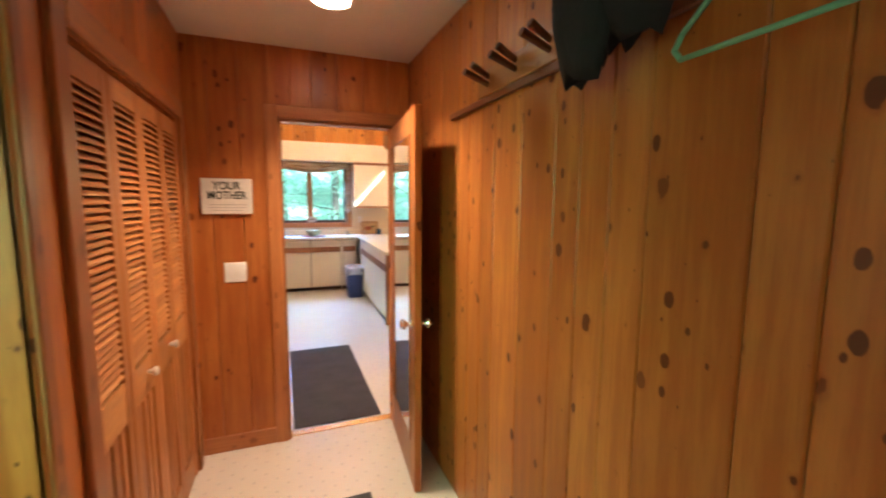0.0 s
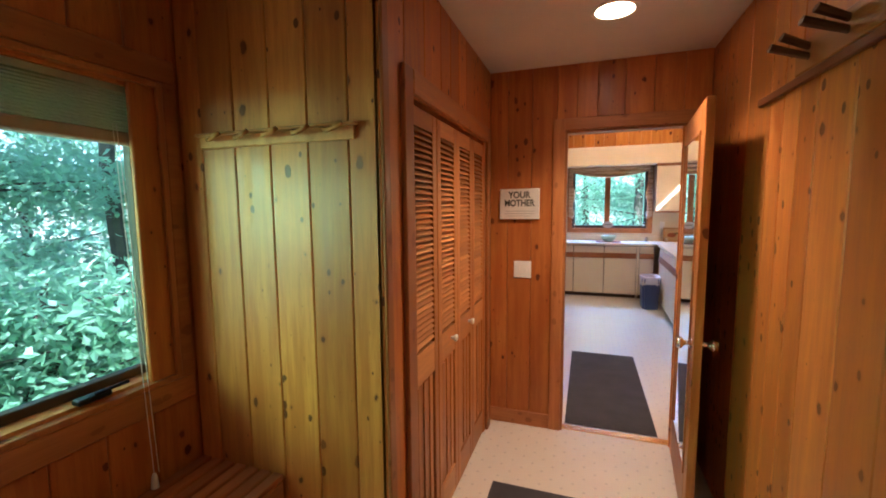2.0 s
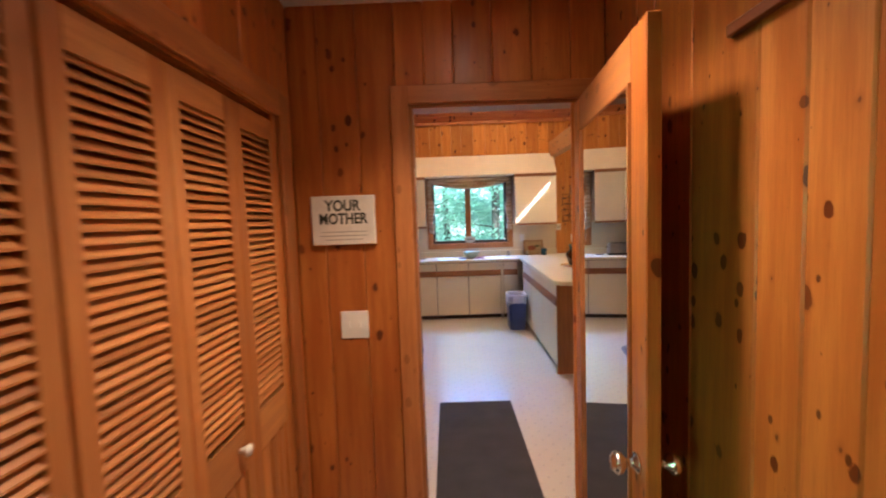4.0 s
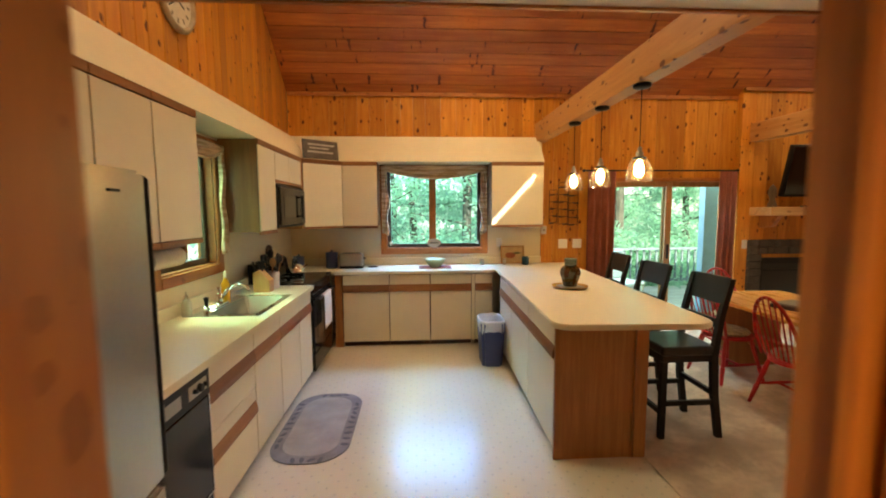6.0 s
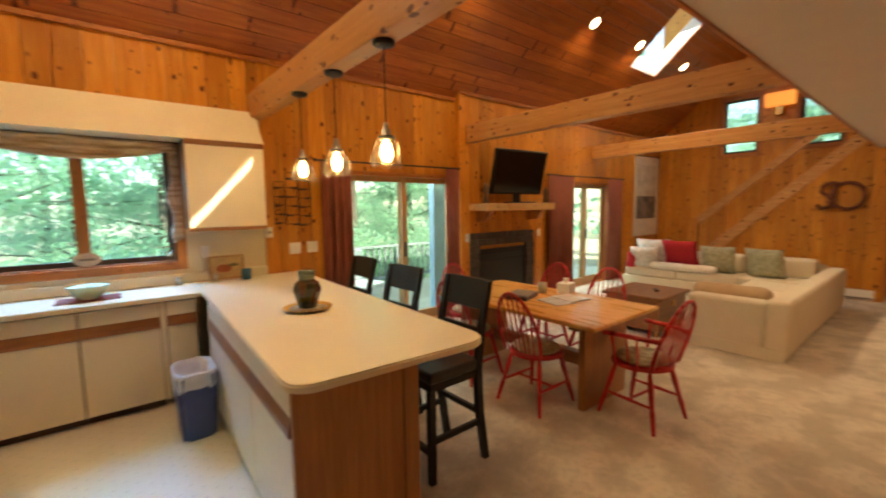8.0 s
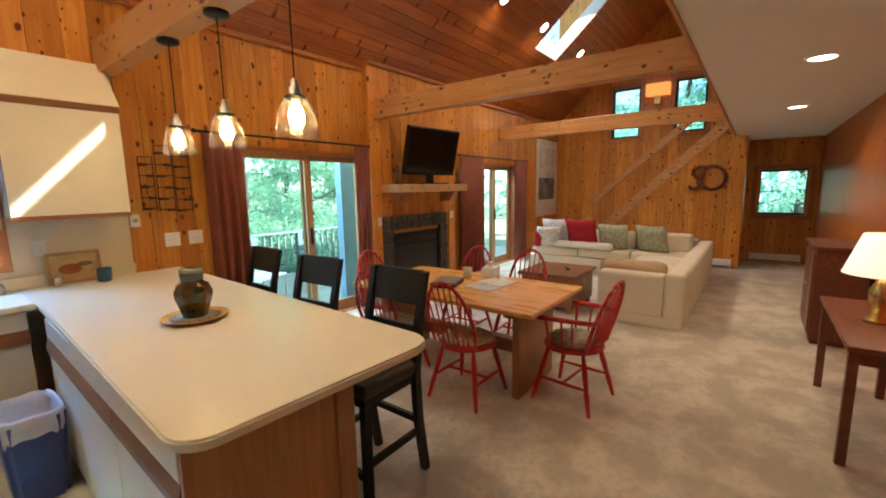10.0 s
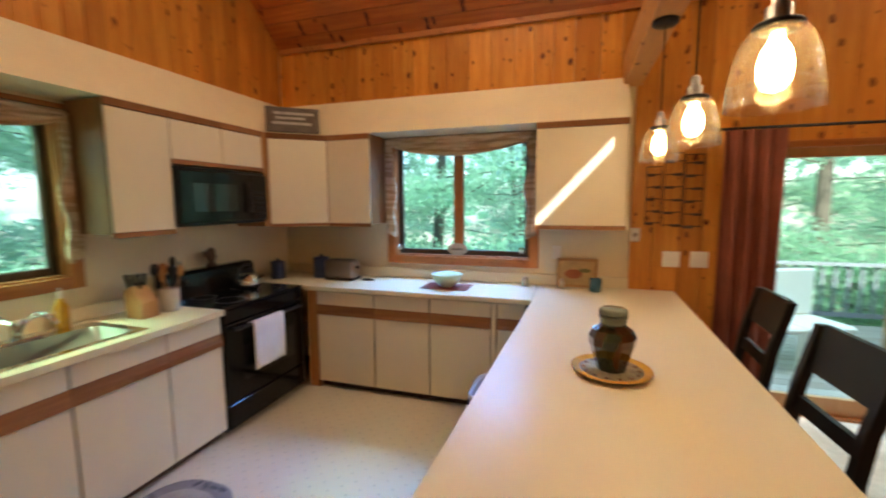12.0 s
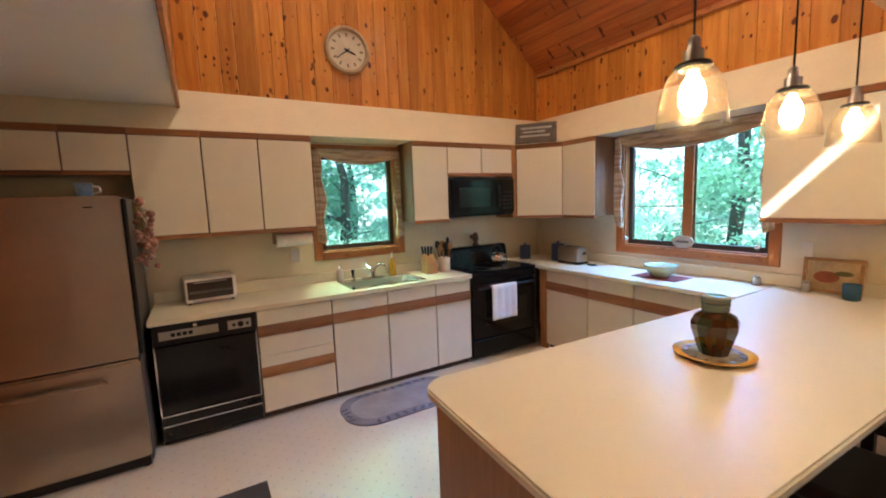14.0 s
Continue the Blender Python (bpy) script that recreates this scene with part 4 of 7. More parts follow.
# microwave
mw = thing("microwave", "black microwave oven below the wall cabinets", "microwave")
part("body", B(W + 0.004, UF + 0.02, 7.160, 7.992, 1.475, 1.885, bev=0.004), M_BLACKM, mw)
md = part("door", B(UF + 0.02, UF + 0.045, 7.164, 7.80, 1.50, 1.86, bev=0.006), M_BLACK, mw)
part("door_window", B(UF + 0.045, UF + 0.047, 7.26, 7.66, 1.575, 1.775), plain("microwave_glass", (0.02, 0.03, 0.03), 0.08, relief=0), md)
bm = bmesh.new()
rod(bm, (UF + 0.075, 7.765, 1.56), (UF + 0.075, 7.765, 1.80), 0.011)
rod(bm, (UF + 0.04, 7.765, 1.58), (UF + 0.075, 7.765, 1.58), 0.009)
rod(bm, (UF + 0.04, 7.765, 1.78), (UF + 0.075, 7.765, 1.78), 0.009)
part("handle", bm, M_BLACKM, md)
kp = part("keypad", B(UF + 0.02, UF + 0.042, 7.806, 7.988, 1.50, 1.86, bev=0.004), M_BLACK, mw)
for i in range(5):
    for j in range(3):
        part("key", B(UF + 0.042, UF + 0.044, 7.83 + j * 0.045, 7.862 + j * 0.045, 1.54 + i * 0.042, 1.564 + i * 0.042), M_BLACKM, kp)
for i in range(9):
    part("vent_slat", B(UF + 0.02, UF + 0.035, 7.20 + i * 0.083, 7.27 + i * 0.083, 1.866, 1.878), M_BLACKM, mw)

# sink and tap
sk = thing("sink", "stainless steel drop-in sink in the worktop", "sink")
bm = bmesh.new()
x0, x1, y0, y1 = SK
for a in ((x0 - 0.02, x0 + 0.075, y0 - 0.02, y1 + 0.02), (x1 - 0.025, x1 + 0.02, y0 - 0.02, y1 + 0.02), (x0 + 0.075, x1 - 0.025, y0 - 0.02, y0 + 0.025), (x0 + 0.075, x1 - 0.025, y1 - 0.025, y1 + 0.02)):
    box(bm, *a, CT + 0.001, CT + 0.006)
part("rim", bm, M_CHROME, sk)
bm = bmesh.new()
bx0, bx1, by0, by1, zb = x0 + 0.075, x1 - 0.025, y0 + 0.025, y1 - 0.025, CT - 0.17
ring = [(bx0, by0), (bx1, by0), (bx1, by1), (bx0, by1)]
topv = [bm.verts.new((*p, CT + 0.004)) for p in ring]
botv = [bm.verts.new((p[0] + (0.02 if p[0] == bx0 else -0.02), p[1] + (0.02 if p[1] == by0 else -0.02), zb)) for p in ring]
for i in range(4):
    bm.faces.new((topv[i], topv[(i + 1) % 4], botv[(i + 1) % 4], botv[i]))
bm.faces.new(botv)
bmesh.ops.bevel(bm, geom=[e for e in bm.edges if not e.is_boundary], offset=0.03, segments=3, affect="EDGES")
bas = part("basin", bm, M_BASIN, sk, smooth=True)
bas.modifiers.new("thick", "SOLIDIFY").thickness = 0.0025
part("drain", lathe(bmesh.new(), [(0.045, zb + 0.003), (0.04, zb + 0.006), (0.0, zb + 0.002)], 20, Matrix.Translation(((bx0 + bx1) / 2, (by0 + by1) / 2, 0))), M_STEEL, sk)
fc = thing("faucet", "chrome single-lever kitchen faucet", "faucet", place=(x0 + 0.025, 6.36, CT + 0.006))
part("base_plate", B(-0.028, 0.028, -0.11, 0.11, 0, 0.014, bev=0.006), M_CHROME, fc)
part("body", lathe(bmesh.new(), [(0.026, 0.014), (0.024, 0.06), (0.020, 0.085), (0, 0.10)], 18), M_CHROME, fc, smooth=True)
bm = bmesh.new()
tube(bm, [(0.01, 0.0, 0.05), (0.06, 0.02, 0.12), (0.12, 0.04, 0.15), (0.18, 0.06, 0.135), (0.20, 0.066, 0.095)], 0.012, 10)
part("spout", bm, M_CHROME, fc, smooth=True)
bm = bmesh.new()
rod(bm, (0, 0, 0.09), (0.03, -0.07, 0.145), 0.008, 0.011)
part("lever", bm, M_CHROME, fc)
sp = thing("sink_sprayer", "chrome and black sink sprayer", "sprayer", place=(x0 + 0.03, 6.16, CT + 0.006))
part("holder", lathe(bmesh.new(), [(0.02, 0), (0.018, 0.03), (0.012, 0.035)], 14), M_CHROME, sp)
part("head", lathe(bmesh.new(), [(0.010, 0.035), (0.014, 0.08), (0.018, 0.10), (0, 0.105)], 14), M_BLACKM, sp)


def bottle(label, cat, place, prof, material, cap=None, name="soap_bottle"):
    t = thing(name, label, cat, place=place)
    part("bottle", lathe(bmesh.new(), prof, 18), material, t, smooth=True)
    if cap:
        part("cap", lathe(bmesh.new(), cap[0], 14), cap[1], t)
    return t


bottle("amber dish soap bottle beside the faucet", "bottle", (W + 0.09, 6.60, CT), [(0.032, 0), (0.034, 0.02), (0.034, 0.13), (0.014, 0.165), (0.012, 0.18)], plain("amber_soap", (0.55, 0.30, 0.03), 0.2, relief=0), ([(0.013, 0.18), (0.012, 0.215), (0.005, 0.22), (0.004, 0.24)], M_WHITE))
bottle("clear glass soap dispenser behind the sink", "bottle", (W + 0.075, 6.06, CT), [(0.03, 0), (0.032, 0.01), (0.03, 0.10), (0.012, 0.12)], plain("cloudy_soap", (0.62, 0.60, 0.52), 0.2, relief=0), ([(0.012, 0.12), (0.012, 0.14), (0.004, 0.145), (0.004, 0.17)], M_CHROME), "soap_dispenser")

# knife block and utensils
kb = thing("knife_block", "light wooden knife block with black-handled knives", "knife block", place=(-0.42, 6.93, CT), turn=0)
part("block", prism(bmesh.new(), [(-0.07, 0), (0.07, 0), (0.07, 0.10), (-0.02, 0.20), (-0.07, 0.17)], 1, -0.055, 0.055), wood("beech_block", (0.55, 0.33, 0.14), (0.45, 0.24, 0.09), 2, 0), kb)
for i in range(5):
    bm = bmesh.new()
    a = Vector((-0.045 + 0.018 * (i % 3), -0.035 + 0.018 * i, 0.16))
    rod(bm, a, a + Vector((-0.03 + 0.012 * i, 0.0, 0.11)), 0.010, 0.012)
    part("knife_handle", bm, M_BLACKM, kb)
cr = thing("utensil_crock", "white stoneware crock with black cooking utensils", "crock", place=(-0.40, 7.10, CT))
part("crock", lathe(bmesh.new(), [(0.055, 0), (0.060, 0.01), (0.062, 0.15), (0.057, 0.152), (0.054, 0.012), (0, 0.012)], 24), plain("stoneware", (0.62, 0.56, 0.46), 0.4), cr, smooth=True)
rng = random.Random(11)
for i in range(8):
    a = i / 8 * 6.28
    p = Vector((0.03 * math.cos(a), 0.03 * math.sin(a), 0.02))
    q = Vector((0.085 * math.cos(a + 0.4), 0.075 * math.sin(a + 0.4), rng.uniform(0.23, 0.32)))
    bm = bmesh.new()
    rod(bm, p, q, 0.005, 0.006)
    bmesh.ops.create_uvsphere(bm, u_segments=10, v_segments=6, radius=0.034, matrix=Matrix.Translation(q) @ Matrix.Rotation(a, 4, "Z") @ Matrix.Diagonal((0.35, 0.9, 1.25, 1)))
    part("utensil", bm, M_BLACKM if i % 3 else M_OAKZ, cr)

# toaster oven
to = thing("toaster_oven", "white toaster oven on the worktop", "toaster oven", place=(-0.545, 4.785, CT), turn=5)
part("case", B(-0.12, 0.12, 0.0, 0.36, 0.012, 0.20, bev=0.012, seg=2), M_WHITE, to)
dd = part("glass_door", B(0.121, 0.128, 0.018, 0.335, 0.04, 0.180, bev=0.003), plain("smoked_glass", (0.05, 0.042, 0.035), 0.12, relief=0), to)
part("handle", B(0.128, 0.144, 0.06, 0.29, 0.164, 0.174, bev=0.004), M_NICKEL, dd)
for i in range(3):
    bm = bmesh.new()
    rod(bm, (0.1285, 0.03, 0.085 + i * 0.008), (0.1285, 0.325, 0.085 + i * 0.008), 0.001, n=5)
    part("rack_wire", bm, M_NICKEL, dd)
for xx in (-0.1, 0.1):
    for yy in (0.03, 0.33):
        part("foot", cyl(bmesh.new(), 0.012, 0.012, 0, 0.014, 10, Matrix.Translation((xx, yy, 0))), M_BLACKM, to)

# paper towel holder below the cabinets
pt = thing("paper_towel_holder", "wooden paper towel holder with white roll below the cabinet", "holder", place=(-0.50, 5.47, 1.435))
for yy in (0.0, 0.33):
    part("bracket", B(-0.05, 0.05, yy, yy + 0.018, -0.10, 0.0, bev=0.006), M_OAKZ, pt)
part("rail", B(-0.05, 0.05, 0.018, 0.33, -0.016, 0.0), M_OAK, pt)
bm = bmesh.new()
rod(bm, (0, 0.025, -0.075), (0, 0.322, -0.075), 0.055, n=24)
part("roll", bm, plain("paper", (0.82, 0.78, 0.70), 0.95), pt, smooth=False)


def plate(x, y, z, w, h, side, toggles, label="white switch plate on the wall"):
    """A wall plate; side: outward axis."""
    t = thing("wall_plate", label, "switch")
    turn = {"-y": 0, "+x": 90, "-x": -90}[side]
    put(t, x, y, z, turn)
    part("plate", B(-w / 2, w / 2, -0.007, 0.0, -h / 2, h / 2, bev=0.003), M_WHITE, t)
    for i in range(toggles):
        xx = (i - (toggles - 1) / 2) * 0.046
        part("toggle", B(xx - 0.005, xx + 0.005, -0.016, -0.006, -0.012, 0.012, bev=0.002), M_WHITE, t)
    return t


plate(2.925, N, 1.175, 0.125, 0.125, "-y", 2)
plate(3.122, N, 1.178, 0.125, 0.125, "-y", 2)
plate(W, 5.675, 1.20, 0.075, 0.12, "+x", 0, "cream outlet plate with a plug")
plate(2.05, N + 0.016, 1.20, 0.075, 0.12, "-y", 1)
ph = thing("wall_thermostat", "small cream thermostat on the pine wall", "thermostat", place=(2.655, N, 1.365))
part("case", B(-0.035, 0.035, -0.025, 0, -0.055, 0.055, bev=0.006), M_WHITE, ph)
part("dial", cyl(bmesh.new(), 0.018, 0.016, 0, 0.01, 16, Matrix.Translation((0, -0.025, 0)) @ pose(0, 0, 0, 90, 0, 0)), M_STEEL, ph)


# north worktop things
def canister(x, y, h, r):
    t = thing("canister", "dark blue lidded canister on the worktop", "canister", "blue canisters", (x, y, CT))
    part("jar", lathe(bmesh.new(), [(r * 0.95, 0), (r, 0.01), (r, h - 0.03), (r * 0.93, h - 0.02)], 22), M_NAVY, t, smooth=True)
    part("lid", lathe(bmesh.new(), [(r * 1.03, h - 0.022), (r * 1.03, h - 0.008), (r * 0.5, h), (r * 0.16, h + 0.004), (r * 0.2, h + 0.022), (0, h + 0.024)], 22), M_NAVY, t, smooth=True)


M_NAVY = plain("navy_glaze", (0.025, 0.035, 0.085), 0.3, relief=0)
canister(-0.50, 8.30, 0.17, 0.065)
canister(-0.14, 8.48, 0.20, 0.075)
ts = thing("toaster", "brushed steel two-slot toaster", "toaster", place=(0.12, 8.43, CT), turn=0)
part("shell", B(-0.15, 0.15, -0.085, 0.085, 0.015, 0.185, bev=0.035, seg=4), M_STEEL, ts, smooth=True)
part("base", B(-0.145, 0.145, -0.08, 0.08, 0.0, 0.03, bev=0.006), M_BLACKM, ts)
for yy in (-0.035, 0.035):
    part("slot", B(-0.11, 0.11, yy - 0.013, yy + 0.013, 0.180, 0.1875), M_BLACKM, ts)
part("lever", B(0.15, 0.17, -0.015, 0.015, 0.11, 0.13, bev=0.003), M_BLACKM, ts)
bm = bmesh.new()
tube(bm, [(-0.06, 0.02, 0)] + [(0.045 * math.cos(a * 0.5) * (1 + a * 0.03), 0.035 * math.sin(a * 0.5), 0.003) for a in range(14)], 0.005, 6)
part("power_cord", bm, M_BLACKM, ts, "black coiled power cord").matrix_basis = Matrix.Translation((0.26, 0.0, 0.006))
pm = thing("place_mat", "dark red woven place mat below the bowl", "mat", place=(1.17, 8.36, CT))
part("weave", B(-0.20, 0.20, -0.13, 0.13, 0.0, 0.005, bev=0.002), plain("dark_red_weave", (0.22, 0.055, 0.04), 0.9, vary=0.3, fine=200, relief=0.4), pm)
bw = thing("glass_bowl", "pale green glass bowl on the place mat", "bowl", place=(1.17, 8.36, CT + 0.005))
part("bowl", lathe(bmesh.new(), [(0.055, 0), (0.06, 0.006), (0.10, 0.04), (0.135, 0.105), (0.130, 0.106), (0.095, 0.046), (0.05, 0.014), (0, 0.012)], 30), plain("pale_green_glass", (0.46, 0.62, 0.44), 0.12, vary=0.08, relief=0), bw, smooth=True)
ov = thing("oval_plaque", "oval pale stone plaque standing on the window sill", "plaque", place=(1.17, N - 0.012, NWIN[2] + 0.055))
part("oval", cyl(bmesh.new(), 0.075, 0.075, -0.008, 0.008, 28, pose(0, 0, 0.02, 80, 0, 0) @ Matrix.Diagonal((1.25, 0.75, 1, 1))), plain("pale_stone", (0.50, 0.44, 0.38), 0.7, vary=0.2, scale=18), ov)
part("motif", B(-0.055, 0.055, -0.0145, -0.009, 0.012, 0.03), plain("grey_motif", (0.20, 0.17, 0.15), 0.7), ov)
pf = thing("framed_picture", "wood-framed fruit picture leaning on the wall", "picture", place=(2.22, N - 0.06, CT))
pf.matrix_basis = pose(2.22, N - 0.075, CT + 0.002, -8, 0, 0)
bm = bmesh.new()
for a in ((-0.16, 0.16, 0.0, 0.022), (-0.16, 0.16, 0.218, 0.24), (-0.16, -0.138, 0.022, 0.218), (0.138, 0.16, 0.022, 0.218)):
    box(bm, a[0], a[1], -0.012, 0.012, a[2], a[3], bev=0.002)
part("frame", bm, wood("picture_frame", (0.45, 0.27, 0.10), (0.33, 0.18, 0.06), 0, 0), pf)
part("backing", B(-0.139, 0.139, -0.002, 0.008, 0.021, 0.219), plain("ochre_print", (0.52, 0.36, 0.17), 0.6, vary=0.3, scale=12), pf)
part("fruit_motif", cyl(bmesh.new(), 0.05, 0.05, 0, 0.002, 20, pose(-0.03, -0.003, 0.11, 90, 0, 0) @ Matrix.Diagonal((1.4, 0.8, 1, 1))), plain("rust_print", (0.32, 0.09, 0.03), 0.6, vary=0.3), pf)
part("leaf_motif", cyl(bmesh.new(), 0.03, 0.03, 0, 0.002, 14, pose(0.06, -0.0035, 0.14, 90, 0, 0) @ Matrix.Diagonal((1.6, 0.6, 1, 1))), plain("olive_print", (0.14, 0.13, 0.04), 0.6), pf)
bmug = thing("mug", "dark blue mug beside the picture", "mug", place=(2.36, 8.50, CT))
part("cup", lathe(bmesh.new(), [(0.038, 0), (0.046, 0.008), (0.047, 0.105), (0.043, 0.104), (0.04, 0.012), (0, 0.012)], 22), plain("teal_blue_glaze", (0.03, 0.10, 0.16), 0.25, vary=0.2), bmug, smooth=True)
for xx, r in ((1.80, 0.028), (2.10, 0.024)):
    sv = thing("small_jar", "small pale glass jar at the back of the worktop", "jar", "small jars", (xx, 8.58, CT))
    part("jar", lathe(bmesh.new(), [(r, 0), (r, 0.05), (r * 0.8, 0.06)], 16), plain("pale_glass", (0.55, 0.54, 0.48), 0.15, relief=0), sv, smooth=True)
    part("lid", lathe(bmesh.new(), [(r * 0.85, 0.06), (r * 0.85, 0.075), (0, 0.077)], 16), M_STEEL, sv)
pl = thing("wooden_plaque", "grey weathered wooden plaque on the corner cabinet", "plaque")
pl.matrix_basis = pose(-0.16, 8.17, UT + 0.05, -6, 0, dt)
part("board", B(-0.22, 0.22, -0.012, 0.012, 0.0, 0.215, bev=0.004), plain("grey_weathered_board", (0.12, 0.095, 0.075), 0.85, vary=0.4, scale=14, relief=0.4), pl)
for i, (a, c, z, hh) in enumerate(((-0.16, 0.17, 0.15, 0.022), (-0.14, 0.10, 0.11, 0.02), (-0.17, 0.15, 0.065, 0.022))):
    part("lettering_bar", B(a, c, -0.015, -0.012, z, z + hh, bev=0.001), plain("pale_lettering", (0.40, 0.37, 0.33), 0.8, vary=0.3, scale=40), pl)

# clock
ck = thing("wall_clock", "round cream wall clock with a weathered rim", "clock", place=(W, 6.285, 3.09), turn=90)
part("rim", lathe(bmesh.new(), [(0.215, 0), (0.218, 0.02), (0.20, 0.038), (0.178, 0.030), (0.175, 0.012)], 48, pose(0, 0, 0, 90, 0, 0)), plain("aged_cream_rim", (0.42, 0.32, 0.20), 0.6, vary=0.3, scale=12), ck, smooth=True)
part("face", cyl(bmesh.new(), 0.178, 0.178, 0.0, 0.014, 48, pose(0, 0, 0, 90, 0, 0)), plain("aged_cream_face", (0.62, 0.55, 0.42), 0.6, vary=0.12), ck)
for i in range(12):
    a = radians(30 * i)
    part("numeral_bar", B(-0.008, 0.008, -0.0165, -0.014, -0.017, 0.017), plain("numeral_grey", (0.22, 0.18, 0.13), 0.7) if i == 0 else bpy.data.materials["numeral_grey"], ck).matrix_basis = pose(0.138 * math.sin(a), 0, 0.138 * math.cos(a), 0, math.degrees(a), 0)
for ang, ln, wd in ((112, 0.085, 0.013), (232, 0.135, 0.009)):
    part("clock_hand", B(-wd / 2, wd / 2, -0.020, -0.0175, -0.03, ln), M_BLACKM, ck).matrix_basis = pose(0, 0, 0, 0, ang, 0)
part("hub", cyl(bmesh.new(), 0.012, 0.010, 0.016, 0.023, 14, pose(0, 0, 0, 90, 0, 0)), M_BLACKM, ck)

# jar on a plate, on the peninsula
dp = thing("dinner_plate", "ochre-rimmed patterned plate on the peninsula", "plate", place=(2.345, 6.85, CT))
part("plate", lathe(bmesh.new(), [(0.07, 0.0), (0.10, 0.006), (0.158, 0.020), (0.160, 0.023), (0.10, 0.011), (0, 0.009)], 44), plain("ochre_glaze", (0.74, 0.42, 0.08), 0.25, vary=0.3, scale=9), dp, smooth=True)
part("centre", lathe(bmesh.new(), [(0.125, 0.0165), (0.10, 0.0125), (0, 0.0105)], 44), plain("cream_blossom_glaze", (0.74, 0.68, 0.54), 0.25, vary=0.4, scale=26), dp, smooth=True)
rng = random.Random(8)
for i in range(14):
    a = i / 14 * 6.283
    part("blossom", cyl(bmesh.new(), 0.011, 0.010, 0, 0.0016, 8, Matrix.Translation((0.11 * math.cos(a), 0.11 * math.sin(a), 0.0162))), plain("brown_blossom", (0.16, 0.07, 0.03), 0.3) if i == 0 else bpy.data.materials["brown_blossom"], dp)
jr = thing("storage_jar", "dark green-brown glazed glass jar with clear glass lid", "jar", place=(2.345, 6.85, CT + 0.0125))
M_JAR, nt, b = mat("streaked_green_brown_glass")
v = coords(nt, (1, 1, 0.25))
n1 = noise_t(nt, v, 22.0, 3)
nt.links.new(mixn(nt, ramp(nt, n1, 0.4, 0.6), (0.012, 0.032, 0.010), (0.060, 0.020, 0.008)), b.inputs["Base Color"])
b.inputs["Roughness"].default_value = 0.07
b.inputs["Coat Weight"].default_value = 0.6
part("jar_body", lathe(bmesh.new(), [(0.052, 0.0), (0.058, 0.006), (0.075, 0.06), (0.092, 0.115), (0.094, 0.145), (0.080, 0.175), (0.055, 0.192), (0.052, 0.20)], 10), M_JAR, jr, smooth=False)
nk = part("neck", lathe(bmesh.new(), [(0.050, 0.20), (0.054, 0.206), (0.052, 0.218), (0.056, 0.224), (0.056, 0.232), (0.048, 0.234), (0, 0.236)], 26), plain("pale_jar_glass", (0.16, 0.20, 0.16), 0.1, relief=0), jr, "pale glass neck", smooth=True)
part("lid", lathe(bmesh.new(), [(0.050, 0.236), (0.056, 0.240), (0.056, 0.258), (0.046, 0.264), (0, 0.262)], 26), plain("pale_lid_glass", (0.20, 0.25, 0.21), 0.08, relief=0), jr, "clear glass lid", smooth=True)

# bin
tb = thing("waste_bin", "blue plastic waste bin with a white bag", "bin", place=(1.73, 7.50, 0))
bm = bmesh.new()
prism(bm, [(-0.105, -0.15), (0.105, -0.15), (0.105, 0.15), (-0.105, 0.15)], 2, 0.0, 0.46)
for w_ in bm.verts:
    s = 1.0 + 0.22 * w_.co.z / 0.46
    w_.co.x, w_.co.y = w_.co.x * s, w_.co.y * s
bmesh.ops.bevel(bm, geom=[e for e in bm.edges if abs(e.verts[0].co.z - e.verts[1].co.z) > 0.1], offset=0.03, segments=3, affect="EDGES")
bmesh.ops.delete(bm, geom=[f for f in bm.faces if f.normal.z > 0.9 or (f.calc_center_median().z > 0.45 and abs(f.normal.z) > 0.9)], context="FACES")
tbb = part("tub", bm, plain("slate_blue_plastic", (0.040, 0.060, 0.19), 0.45, vary=0.1), tb)
tbb.modifiers.new("thick", "SOLIDIFY").thickness = 0.006
bm = bmesh.new()
rng = random.Random(3)
rows = []
for j, (z, s) in enumerate(((0.375, 1.235), (0.42, 1.25), (0.475, 1.26), (0.492, 1.19), (0.45, 1.10), (0.30, 0.98))):
    row = []
    for i in range(40):
        a = i / 40 * 2 * math.pi
        c, s_ = math.cos(a), math.sin(a)
        px = 0.105 * s * math.copysign(abs(c) ** 0.45, c)
        py = 0.15 * s * math.copysign(abs(s_) ** 0.45, s_)
        row.append(bm.verts.new((px, py, z + (rng.uniform(-0.03, 0.012) if j == 0 else rng.uniform(-0.006, 0.006)))))
    rows.append(row)
for r0, r1 in zip(rows, rows[1:]):
    for i in range(40):
        bm.faces.new((r0[i], r0[(i + 1) % 40], r1[(i + 1) % 40], r1[i]))
bm.faces.new(rows[-1])
part("bin_bag", bm, plain("white_bag_film", (0.55, 0.54, 0.56), 0.35, vary=0.15), tb, "crumpled white bag", smooth=True)

# rugs
M_MAT = plain("charcoal_ribbed_mat", (0.055, 0.05, 0.052), 0.95, vary=0.25, fine=220, relief=0.5)
m1 = thing("door_mat", "charcoal runner mat on the kitchen vinyl", "mat")
part("mat_top", B(0.69, 1.285, 3.60, 5.15, 0.0005, 0.009, bev=0.003), M_MAT, m1)
rgk = thing("sink_rug", "grey rug with leaf border and rounded corners", "rug")


